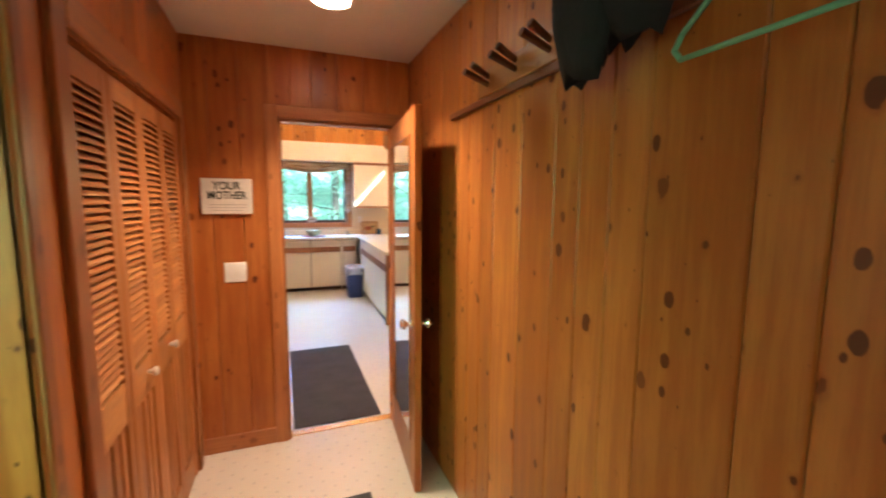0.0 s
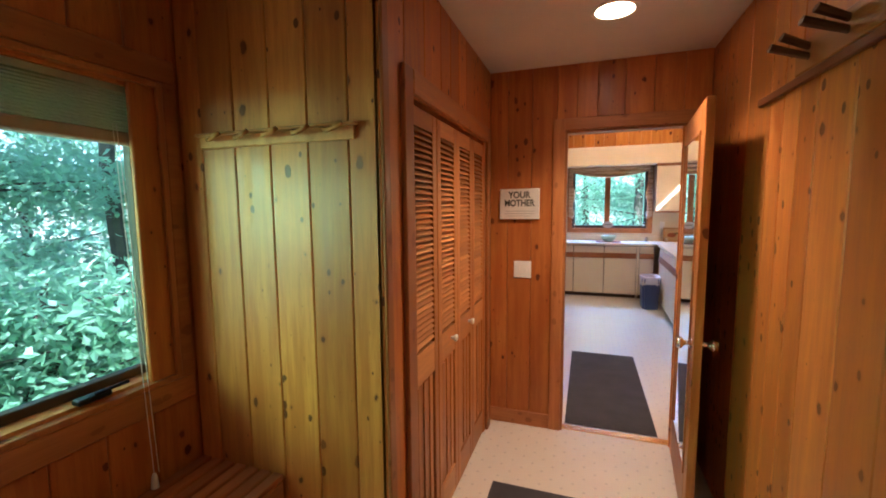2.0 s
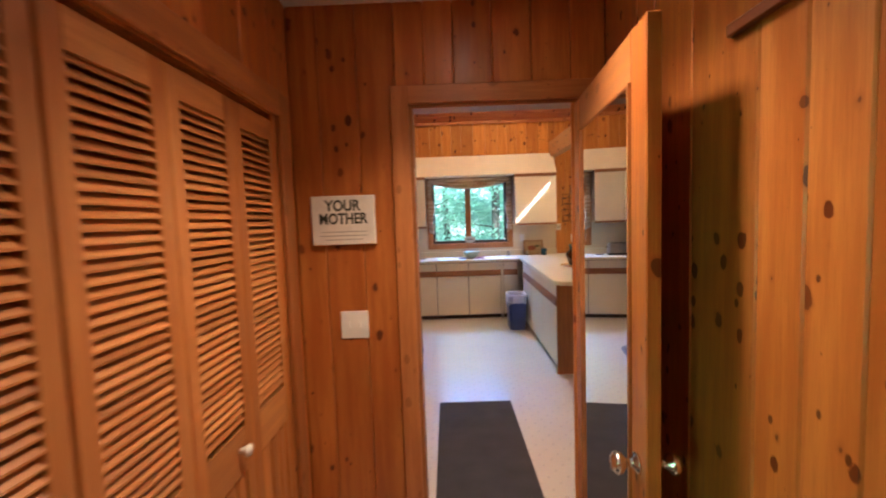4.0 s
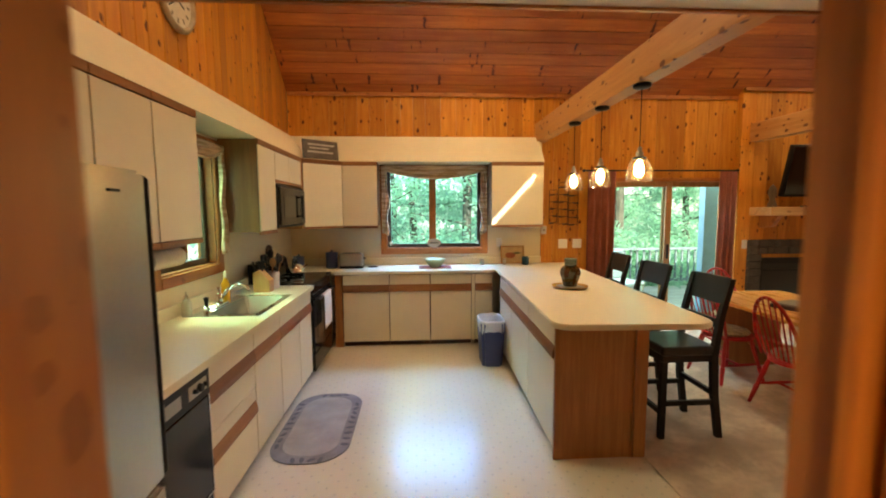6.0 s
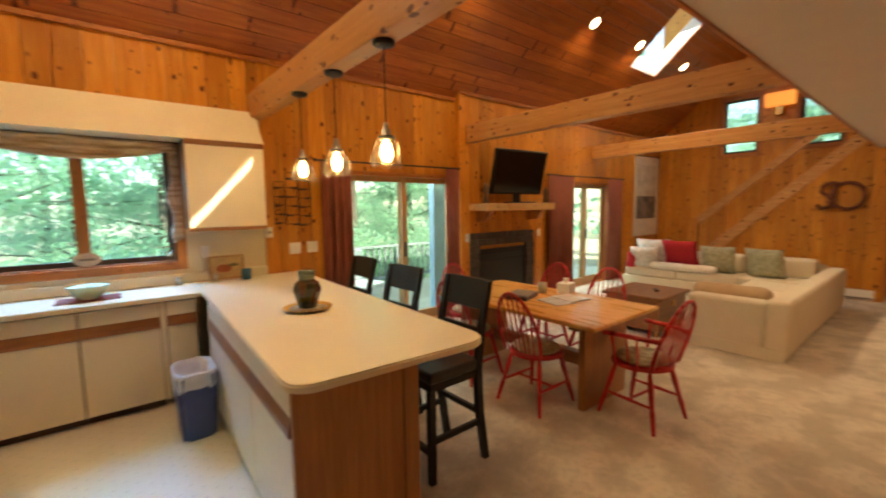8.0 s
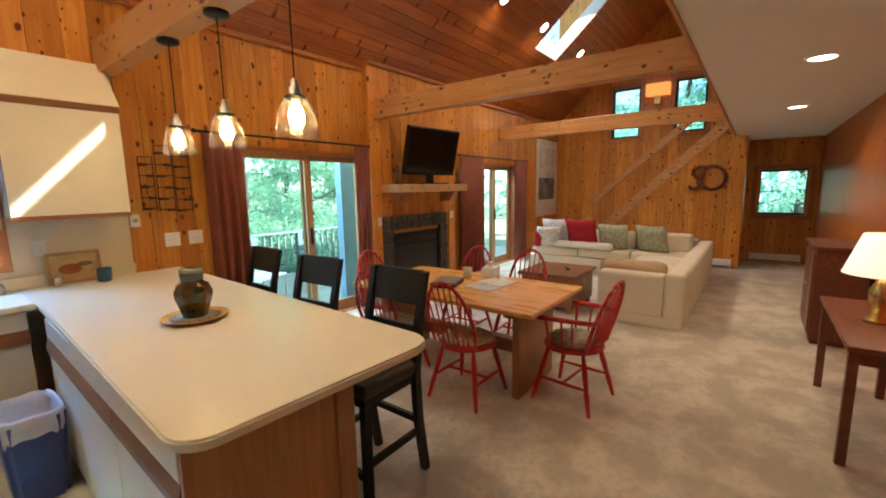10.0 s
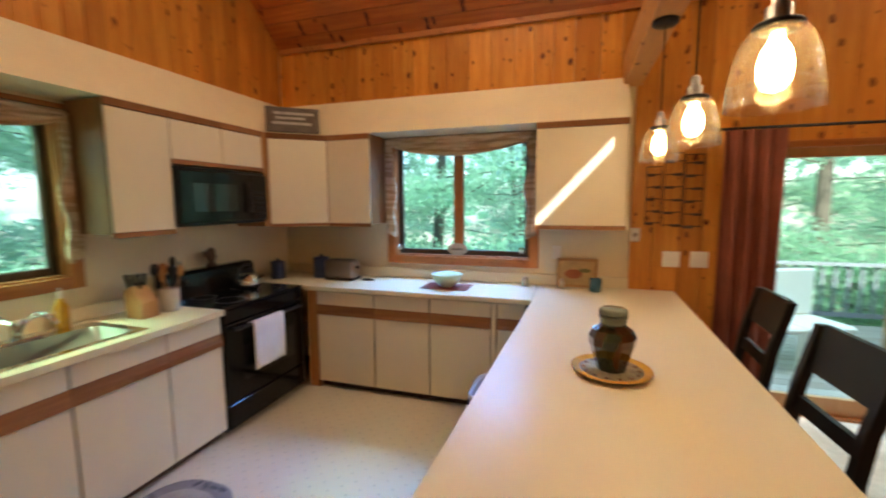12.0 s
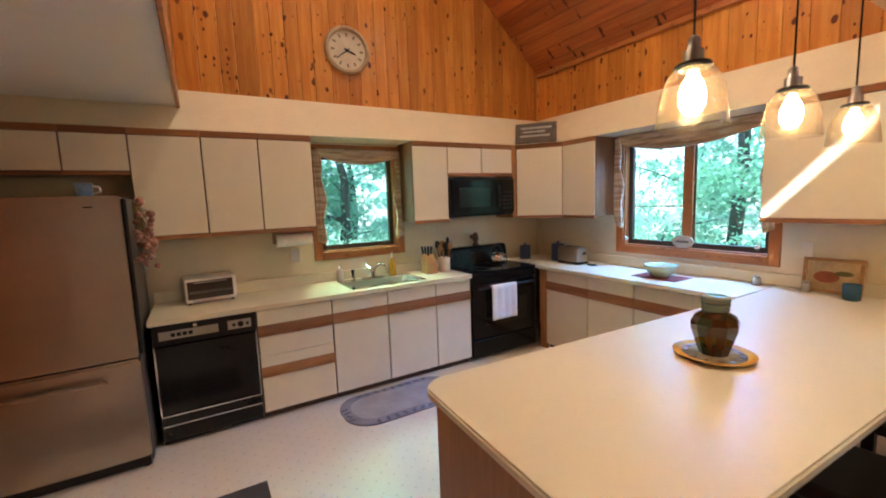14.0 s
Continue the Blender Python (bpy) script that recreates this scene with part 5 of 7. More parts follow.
def round_rect(x0, x1, y0, y1, r):
    return arc(x1 - r, y0 + r, r, -90, 0) + arc(x1 - r, y1 - r, r, 0, 90) + arc(x0 + r, y1 - r, r, 90, 180) + arc(x0 + r, y0 + r, r, 180, 270)


part("border", prism(bmesh.new(), round_rect(-0.065, 0.475, 5.77, 6.80, 0.22), 2, 0.0005, 0.008), plain("grey_border_pile", (0.22, 0.215, 0.24), 0.95, vary=0.3, fine=150, relief=0.5), rgk)
part("field", prism(bmesh.new(), round_rect(0.01, 0.395, 5.85, 6.72, 0.16), 2, 0.008, 0.010), plain("pale_grey_pile", (0.33, 0.315, 0.32), 0.95, vary=0.2, fine=150, relief=0.5), rgk)
rng = random.Random(2)
mleaf = plain("dark_leaf_pile", (0.12, 0.12, 0.15), 0.95, relief=0.3)
k = 0
for i in range(26):
    f = i / 26
    per = round_rect(-0.028, 0.435, 5.81, 6.76, 0.2)
    q = per[int(f * len(per))]
    if i < 9:
        q = (0.437, 5.98 + i * 0.075)
    elif i < 13:
        q = (0.13 + (i - 9) * 0.06, 5.808)
    elif i < 17:
        q = (0.13 + (i - 13) * 0.06, 6.762)
    else:
        q = (-0.028, 5.98 + (i - 17) * 0.078)
    part("leaf_motif", cyl(bmesh.new(), 0.026, 0.024, 0, 0.0015, 10, pose(q[0], q[1], 0.0082, 0, 0, rng.uniform(0, 180)) @ Matrix.Diagonal((1.2, 0.6, 1, 1))), mleaf, rgk)

# pendants
BEAM_Z = 2.525


def pendant():
    t = thing("pendant_lamp", "pendant lamp with clear glass bell shade and glowing filament bulb", "lamp", "pendant lamps over the peninsula")
    part("canopy", lathe(bmesh.new(), [(0.062, 0.0), (0.062, -0.018), (0.05, -0.026), (0.008, -0.030), (0, -0.030)], 26), M_BLACKM, t, "black canopy", smooth=True)
    part("cord", rod(bmesh.new(), (0, 0, -0.03), (0, 0, -0.455), 0.0035), M_BLACKM, t)
    part("socket", lathe(bmesh.new(), [(0.008, -0.44), (0.016, -0.45), (0.016, -0.475), (0.026, -0.48), (0.026, -0.515), (0.032, -0.52), (0.032, -0.535), (0.0, -0.536)], 22), M_NICKEL, t, "brushed nickel socket", smooth=True)
    bm = lathe(bmesh.new(), [(0.030, -0.527), (0.052, -0.530), (0.066, -0.548), (0.080, -0.588), (0.088, -0.635), (0.093, -0.692), (0.0905, -0.692), (0.0855, -0.635), (0.0775, -0.589), (0.0640, -0.550), (0.0505, -0.533), (0.030, -0.530)], 34, cap=False)
    part("collar", lathe(bmesh.new(), [(0.02, -0.512), (0.044, -0.514), (0.048, -0.520), (0.048, -0.526), (0.02, -0.5265)], 24), M_BLACKM, t, "dark metal collar", smooth=True)
    g = part("shade", bm, M_GLASS, t, "clear glass bell shade", smooth=True)
    g.visible_shadow = False
    bl = part("bulb", lathe(bmesh.new(), [(0.012, -0.536), (0.016, -0.550), (0.028, -0.572), (0.034, -0.600), (0.032, -0.630), (0.020, -0.652), (0, -0.660)], 22), M_BULB, t, "glowing filament bulb", smooth=True)
    return t


pend = pendant()
for i, y in enumerate((6.17, 6.82, 7.455)):
    if i == 0:
        put(pend, 2.586, y, BEAM_Z, 0)
    else:
        copy_thing(pend, pose(2.586, y, BEAM_Z))

# beams
for x, w in ((2.586, 0.135), (5.49, 0.14), (8.95, 0.14)):
    bmx = tagged(part("ceiling_beam", B(x - w / 2, x + w / 2, LOFT_Y + 0.022, N - 0.001, BEAM_Z, BEAM_Z + 0.24, bev=0.005), M_PINE_Y), "pale knotty pine tie beam from the wall to the loft", "beam", "tie beams", "structure")

# wine rack
wr = thing("wine_rack", "black wire wall rack of three staggered columns with dark wood rests", "rack", place=(2.915, N, 0))
for k, (xa, xb, za, zb, n) in enumerate(((-0.195, -0.090, 1.445, 1.90, 5), (-0.070, 0.055, 1.43, 2.00, 6), (0.070, 0.195, 1.42, 1.985, 6))):
    for xx in (xa, xb):
        part("upright", rod(bmesh.new(), (xx, -0.030, za), (xx, -0.030, zb), 0.0035, n=6), M_BLACKM, wr)
        part("wall_stay", rod(bmesh.new(), (xx, -0.030, zb - 0.04), (xx, 0.0, zb - 0.04), 0.003, n=6), M_BLACKM, wr)
    part("top_bar", rod(bmesh.new(), (xa, -0.030, zb), (xb, -0.030, zb), 0.0035, n=6), M_BLACKM, wr)
    for j in range(n):
        z = za + 0.015 + j * (zb - za - 0.08) / (n - 1)
        part("rung", rod(bmesh.new(), (xa, -0.034, z), (xb, -0.034, z + 0.006), 0.0038, n=6), M_BLACKM, wr)
        x0 = xa if (j + k) % 2 == 0 else (xa + xb) / 2 - 0.005
        part("bottle_rest", B(x0, x0 + (xb - xa) / 2, -0.085, -0.028, z - 0.011, z + 0.009, bev=0.004), M_DARKOAK, wr, "dark wooden bottle rest")

# ---- dining and living room ----


def bar_stool():
    """Faces -x locally turned later: seat centre at the origin, back towards +x."""
    t = thing("bar_stool", "black wooden bar stool with panel back and dark padded seat", "stool", "bar stools at the peninsula")
    part("seat", B(-0.20, 0.20, -0.205, 0.205, 0.60, 0.665, bev=0.02, seg=3), plain("black_leather", (0.016, 0.014, 0.013), 0.32, vary=0.2), t, "dark padded seat", smooth=False)
    part("seat_frame", B(-0.19, 0.19, -0.195, 0.195, 0.555, 0.602), M_DARKW, t)
    for s in (-1, 1):
        bm = bmesh.new()
        prism(bm, [(0.22, 0.0), (0.262, 0.0), (0.215, 0.32), (0.20, 0.60), (0.235, 0.88), (0.295, 1.135), (0.258, 1.135), (0.195, 0.88), (0.155, 0.60), (0.17, 0.32)], 1, s * 0.19 - 0.019, s * 0.19 + 0.019)
        part("back_post", bm, M_DARKW, t)
        bm = bmesh.new()
        prism(bm, [(-0.195, 0.0), (-0.157, 0.0), (-0.155, 0.56), (-0.197, 0.56)], 1, s * 0.18 - 0.019, s * 0.18 + 0.019)
        part("leg", bm, M_DARKW, t)
        part("stretcher", B(-0.17, 0.19, s * 0.185 - 0.012, s * 0.185 + 0.012, 0.24, 0.275), M_DARKW, t)
    part("stretcher", B(-0.192, -0.165, -0.17, 0.17, 0.17, 0.205), M_DARKW, t)
    part("stretcher", B(0.185, 0.21, -0.18, 0.18, 0.30, 0.335), M_DARKW, t)
    bm = bmesh.new()
    prism(bm, [(0.232, 0.955), (0.255, 0.955), (0.293, 1.140), (0.270, 1.140)], 1, -0.172, 0.172)
    part("top_panel", bm, M_DARKW, t)
    bm = bmesh.new()
    prism(bm, [(0.198, 0.79), (0.220, 0.79), (0.232, 0.845), (0.210, 0.845)], 1, -0.172, 0.172)
    part("back_rail", bm, M_DARKW, t)
    return t


stool = bar_stool()
put(stool, 2.845, 6.08, 0.012, 0)
copy_thing(stool, pose(2.855, 6.80, 0.012, 0, 0, 3))
copy_thing(stool, pose(2.91, 7.59, 0.012, 0, 0, -2))

# dining table
dtb = thing("dining_table", "pale pine trestle dining table with broad plank legs", "table")
M_TABLE = wood("table_pine", (0.70, 0.36, 0.095), (0.66, 0.32, 0.08), 1, 0.2, rough=0.3, coat=0.4)
part("tabletop", B(3.89, 4.88, 5.62, 7.40, 0.715, 0.75, bev=0.010, seg=3), M_TABLE, dtb)
for y in (5.80, 7.16):
    part("leg", B(4.07, 4.70, y, y + 0.06, 0.012, 0.70, bev=0.006), M_OAKZ, dtb, "broad plank leg")
    part("cross_bar", B(3.95, 4.82, y - 0.01, y + 0.07, 0.675, 0.714, bev=0.004), M_OAKX, dtb)
part("stretcher", B(4.34, 4.43, 5.86, 7.16, 0.25, 0.36, bev=0.004), M_OAK, dtb)


def windsor(arms):
    """Red hoop-back chair; seat centre at the origin, back towards -y."""
    t = thing("windsor_chair", "red painted hoop-back Windsor chair with patterned seat cushion" if not arms else "red painted Windsor armchair with patterned seat cushion", "chair", "red chairs round the table")
    bm = bmesh.new()
    prism(bm, [(0.22 * math.cos(a) * (1 + 0.08 * math.sin(a)), 0.215 * math.sin(a)) for a in [i * math.pi / 10 for i in range(20)]], 2, 0.405, 0.44)
    bmesh.ops.bevel(bm, geom=[e for e in bm.edges if abs(e.verts[0].co.z - e.verts[1].co.z) < 1e-6], offset=0.01, segments=2, affect="EDGES")
    part("seat", bm, M_RED, t)
    bm = bmesh.new()
    prism(bm, [(0.195 * math.cos(a), 0.19 * math.sin(a)) for a in [i * math.pi / 10 for i in range(20)]], 2, 0.441, 0.478)
    bmesh.ops.bevel(bm, geom=[e for e in bm.edges if abs(e.verts[0].co.z - e.verts[1].co.z) < 1e-6], offset=0.016, segments=2, affect="EDGES")
    part("cushion", bm, M_CUSH, t, "green and cream patterned cushion", smooth=True)
    feet = []
    for sx in (-1, 1):
        for sy in (-1, 1):
            a, c = Vector((sx * 0.135, sy * 0.13, 0.41)), Vector((sx * 0.215, sy * 0.22, 0.0))
            bm = bmesh.new()
            rod(bm, a, a.lerp(c, 0.3), 0.013, 0.021)
            rod(bm, a.lerp(c, 0.3), a.lerp(c, 0.62), 0.021, 0.015)
            rod(bm, a.lerp(c, 0.62), c, 0.020, 0.013)
            part("leg", bm, M_RED, t)
            feet.append((sx, sy, a.lerp(c, 0.58)))
    for sx in (-1, 1):
        p, q = [f[2] for f in feet if f[0] == sx]
        bm = bmesh.new()
        rod(bm, p, (p + q) / 2, 0.009, 0.014)
        rod(bm, (p + q) / 2, q, 0.014, 0.009)
        part("stretcher", bm, M_RED, t)
    bm = bmesh.new()
    rod(bm, (-0.18, 0, 0.17), (0.18, 0, 0.17), 0.011)
    part("stretcher", bm, M_RED, t)
    hoop = []
    for i in range(15):
        a = math.pi * i / 14
        up = 0.50 * math.sin(a) ** 0.75 if 0 < i < 14 else 0.0
        hoop.append(Vector((-0.205 * math.cos(a) * (1.0 if up > 0.1 else 0.88), -0.165 - 0.13 * up / 0.5 - 0.02 * math.sin(a), 0.435 + up)))
    part("hoop", tube(bmesh.new(), hoop, 0.0135, 8), M_RED, t, smooth=True)
    for i in range(7):
        u = (i - 3) / 3
        x = u * 0.155
        top = 0.435 + 0.50 * max(1 - (abs(x) / 0.205) ** 2.3, 0.05) ** 0.5
        bm = bmesh.new()
        rod(bm, (x * 0.82, -0.175, 0.435), (x, -0.165 - 0.13 * (top - 0.435) / 0.5 - 0.015, top), 0.0068, 0.0055, n=6)
        part("spindle", bm, M_RED, t)
    if arms:
        for s in (-1, 1):
            part("arm", tube(bmesh.new(), [(s * 0.19, -0.235, 0.66), (s * 0.245, -0.08, 0.665), (s * 0.26, 0.08, 0.66), (s * 0.275, 0.15, 0.655)], 0.018, 8), M_RED, t, smooth=True)
            for y, yb in ((0.10, 0.09), (-0.02, -0.01), (-0.10, -0.08)):
                bm = bmesh.new()
                rod(bm, (s * 0.20, yb, 0.43), (s * 0.258, y, 0.66), 0.011 if y > 0.05 else 0.007, n=6)
                part("arm_post", bm, M_RED, t)
    return t


M_CUSH = plain("green_cream_print", (0.46, 0.43, 0.31), 0.9, vary=0.65, scale=22, fine=120, relief=0.3)
wc_ = windsor(False)
put(wc_, 3.96, 6.18, 0.012, -90)
copy_thing(wc_, pose(3.93, 6.93, 0.012, 0, 0, -86))
copy_thing(wc_, pose(5.02, 6.92, 0.012, 0, 0, 92))
copy_thing(wc_, pose(5.06, 6.30, 0.012, 0, 0, 95))
copy_thing(wc_, pose(4.40, 7.46, 0.012, 0, 0, 176))
put(windsor(True), 4.37, 5.50, 0.012, -6)

# on the table
bk = thing("book_stack", "two stacked magazines and a dark board-game box on the table", "books", place=(4.30, 6.62, 0.75), turn=18)
part("box", B(-0.15, 0.15, -0.11, 0.11, 0.0, 0.035, bev=0.002), plain("dark_plum_card", (0.07, 0.035, 0.05), 0.45, vary=0.3), bk)
part("magazine", B(-0.13, 0.14, -0.10, 0.10, 0.035, 0.045), plain("grey_cover", (0.20, 0.19, 0.20), 0.35, vary=0.5, scale=20), bk)
mz = thing("magazine_spread", "grey-blue magazines spread on the table", "magazine", place=(4.48, 6.28, 0.75), turn=-12)
part("magazine", B(-0.20, 0.02, -0.14, 0.14, 0.0, 0.007), plain("blue_grey_cover", (0.50, 0.52, 0.60), 0.3, vary=0.4, scale=14), mz)
part("magazine", B(-0.02, 0.21, -0.12, 0.16, 0.007, 0.013), plain("pale_cover", (0.70, 0.69, 0.70), 0.3, vary=0.4, scale=18), mz)
tbx = thing("tissue_box", "white tissue box on the dining table", "box", place=(4.78, 6.46, 0.75), turn=12)
part("box", B(-0.075, 0.075, -0.065, 0.065, 0.0, 0.10, bev=0.004), plain("white_card", (0.80, 0.80, 0.82), 0.6), tbx)
part("tissue", lathe(bmesh.new(), [(0.035, 0.10), (0.022, 0.12), (0.03, 0.145), (0.0, 0.15)], 7), M_WHITE, tbx, "white tissue")
nc = thing("candle_glass", "clear glass tumbler on the table", "glass", place=(4.62, 6.62, 0.75))
part("glass", lathe(bmesh.new(), [(0.04, 0), (0.045, 0.1), (0.042, 0.1), (0.037, 0.006), (0, 0.006)], 20), plain("pale_tumbler", (0.55, 0.55, 0.42), 0.1, relief=0), nc, smooth=True)


# sliding doors
def slider(name, x0, x1, h, label):
    t = tagged(new(name), label, "sliding door", "", "structure")
    w = x1 - x0
    put(t, x0, N, 0, 0)
    bm = bmesh.new()
    box(bm, 0.0, 0.05, -0.02, 0.15, 0.0, h, bev=0.003)
    box(bm, w - 0.05, w, -0.02, 0.15, 0.0, h, bev=0.003)
    part("jamb", bm, M_TRIM, t)
    part("head", B(0.05, w - 0.05, -0.02, 0.15, h - 0.05, h, bev=0.003), M_TRIM_X, t)
    part("threshold", B(0.05, w - 0.05, -0.02, 0.15, 0.0, 0.03), M_TRIM_X, t)
    for i, (a, c, y) in enumerate(((0.05, w / 2 + 0.05, 0.03), (w / 2 - 0.05, w - 0.05, 0.08))):
        bm = bmesh.new()
        box(bm, a, a + 0.085, y, y + 0.04, 0.03, h - 0.05, bev=0.003)
        box(bm, c - 0.085, c, y, y + 0.04, 0.03, h - 0.05, bev=0.003)
        box(bm, a + 0.085, c - 0.085, y, y + 0.04, 0.03, 0.16, bev=0.003)
        box(bm, a + 0.085, c - 0.085, y, y + 0.04, h - 0.12, h - 0.05, bev=0.003)
        d = part("door_leaf", bm, M_SLIDER, t, "pale pine door leaf")
        p = part("pane", B(a + 0.083, c - 0.083, y + 0.018, y + 0.022, 0.158, h - 0.118), M_DOOR_PANE, d)
        p.visible_shadow = False
        if i == 0:
            part("handle", B(c - 0.06, c - 0.035, y - 0.03, y, 0.95, 1.15, bev=0.005), M_BLACKM, d)


M_SLIDER = wood("pale_slider_pine", (0.58, 0.36, 0.17), (0.48, 0.27, 0.11), 2, 0.1)
slider("sliding_door_1", SL1[0], SL1[1], SL1[3], "two-leaf pine sliding glass door to the deck")
slider("sliding_door_2", SL2[0], SL2[1], SL2[3], "two-leaf pine sliding glass door beyond the fireplace")
M_CURT = plain("rust_brown_curtain", (0.26, 0.075, 0.045), 0.85, vary=0.2, fine=150, relief=0.3)


def curtain(x0, x1, z1):
    t = thing("curtain", "rust-brown floor-length curtain panel beside the sliding door", "curtain", "rust-brown curtains", (0, N - 0.09, 0.03))
    bm = bmesh.new()
    n = 44
    lo, hi = [], []
    for i in range(n + 1):
        u = i / n
        y = 0.028 * math.sin(u * 2 * math.pi * max(3, round((x1 - x0) / 0.085)))
        lo.append(bm.verts.new((x0 + (x1 - x0) * u + 0.01 * math.sin(i), y * 1.25, 0)))
        hi.append(bm.verts.new((x0 + (x1 - x0) * u, y, z1 - 0.03)))
    for i in range(n):
        bm.faces.new((lo[i], lo[i + 1], hi[i + 1], hi[i]))
    p = part("cloth", bm, M_CURT, t, smooth=True)
    p.modifiers.new("thick", "SOLIDIFY").thickness = 0.004


def rod_set(x0, x1, z):
    t = thing("curtain_rod", "dark metal curtain rod with ball finials", "curtain rod", "curtain rods", (0, N - 0.09, z))
    part("pole", rod(bmesh.new(), (x0, 0, 0), (x1, 0, 0), 0.011), M_BLACKM, t)
    for x in (x0, x1):
        bm = bmesh.new()
        bmesh.ops.create_uvsphere(bm, u_segments=12, v_segments=8, radius=0.022, matrix=Matrix.Translation((x, 0, 0)))
        part("finial", bm, M_BLACKM, t, smooth=True)
    for x in (x0 + 0.08, x1 - 0.08):
        part("bracket", rod(bmesh.new(), (x, 0, 0), (x, 0.09, 0), 0.008), M_BLACKM, t)


for a, c in ((3.22, 3.60), (5.05, 5.285)):
    curtain(a, c, 2.14)
rod_set(3.16, 5.285, 2.15)
for a, c in ((7.42, 8.15), (9.40, 9.95)):
    curtain(a, c, 2.14)
rod_set(7.36, 10.0, 2.15)

# fireplace
BY = 8.60
breast = struct("chimney_breast", B(5.30, 7.20, BY + 0.017, N + 0.016, 0, EAVE + 0.2), M_PINE, "chimney breast clad with knotty pine boards", "wall")
fp = thing("fireplace", "fireplace with dark slate stone surround and black firebox", "fireplace")
M_STONE = plain("dark_slate_stone", (0.085, 0.075, 0.064), 0.8, vary=0.4, scale=8, fine=40, relief=0.5)
rng = random.Random(21)
y0 = BY - 0.03
for z in [i * 0.1 for i in range(12)]:
    x = 5.47
    while x < 6.92:
        w = min(rng.uniform(0.10, 0.22), 6.93 - x)
        for a, c in spans(x, x + w, [(5.67, 6.73)] if z < 0.95 else []):
            part("stone", B(a + 0.004, c - 0.004, y0 - rng.uniform(0, 0.02), BY + 0.016, z + 0.016, z + 0.112, bev=0.006), M_STONE, fp)
        x += w
bm = bmesh.new()
box(bm, 5.67, 5.71, BY - 0.01, BY + 0.016, 0.012, 0.96), box(bm, 6.69, 6.73, BY - 0.01, BY + 0.016, 0.012, 0.96), box(bm, 5.71, 6.69, BY - 0.01, BY + 0.016, 0.88, 0.96)
part("firebox_frame", bm, M_BLACKM, fp)
part("fire_glass", B(5.71, 6.69, BY, BY + 0.012, 0.05, 0.88), plain("soot_glass", (0.008, 0.008, 0.008), 0.35, relief=0), fp)
part("vent_bar", B(5.73, 6.67, BY - 0.014, BY, 0.78, 0.80), M_BLACKM, fp)
mt = thing("mantel_shelf", "thick pale pine mantel shelf", "shelf")
part("shelf", B(5.47, 7.06, 8.24, BY, 1.545, 1.655, bev=0.006), wood("pale_mantel_pine", (0.80, 0.55, 0.27), (0.70, 0.43, 0.18), 0, 0.4), mt)
for x in (5.62, 6.78):
    part("corbel", prism(bmesh.new(), [(BY, 1.545), (8.29, 1.545), (8.40, 1.40), (BY, 1.38)], 0, x, x + 0.07), M_TRIM, mt)
tv = thing("television", "flat black television standing on the mantel", "television")
tv.matrix_basis = pose(6.31, 8.36, 1.655, 0, 0, -5)
tvp = part("case", B(-0.535, 0.535, -0.02, 0.04, -0.32, 0.355, bev=0.008), M_BLACKM, tv)
part("screen", B(-0.50, 0.50, -0.023, -0.019, -0.285, 0.325), plain("dark_screen", (0.004, 0.004, 0.005), 0.12, relief=0), tv)
for o_ in [q for q in tv.children if q.name.startswith(("case", "screen"))]:
    o_.matrix_basis = pose(0, 0, 0.45, 13, 0, 0)
part("neck", B(-0.07, 0.07, 0.05, 0.08, 0.015, 0.30), M_BLACKM, tv)
part("base", B(-0.26, 0.26, -0.10, 0.08, 0.002, 0.018, bev=0.004), M_BLACKM, tv)
for x, hgt in ((5.57, 0.30), (6.95, 0.26)):
    o = thing("mantel_ornament", "dark carved wooden ornament on the mantel", "ornament", "mantel ornaments", (x, 8.35, 1.655))
    part("figure", lathe(bmesh.new(), [(0.05, 0), (0.055, 0.02), (0.03, hgt * 0.35), (0.05, hgt * 0.6), (0.035, hgt * 0.85), (0, hgt)], 12), plain("carved_brown", (0.13, 0.08, 0.04), 0.7, vary=0.3), o, smooth=True)
for x in (5.43, 7.10):
    plate(x, BY, 1.15, 0.075, 0.12, "-y", 1)

# wall hanging
wh_ = thing("wall_hanging", "tall woven wall hanging with a grey winter scene on cream cloth", "wall hanging", place=(11.25, N - 0.012, 0))
part("cloth", B(-0.60, 0.60, -0.004, 0.004, 0.88, 2.72), plain("cream_woven_cloth", (0.76, 0.71, 0.60), 0.95, vary=0.15, relief=0.3), wh_)
part("scene_patch", B(-0.48, 0.46, -0.008, -0.004, 1.28, 1.80), plain("grey_woven_scene", (0.20, 0.175, 0.15), 0.95, vary=0.9, scale=5, fine=30), wh_)
part("sky_patch", B(-0.48, 0.46, -0.007, -0.004, 1.80, 2.52), plain("pale_woven_sky", (0.66, 0.61, 0.52), 0.95, vary=0.35, scale=4), wh_)
part("rod", rod(bmesh.new(), (-0.62, -0.008, 2.72), (0.62, -0.008, 2.72), 0.012), M_DARKOAK, wh_)

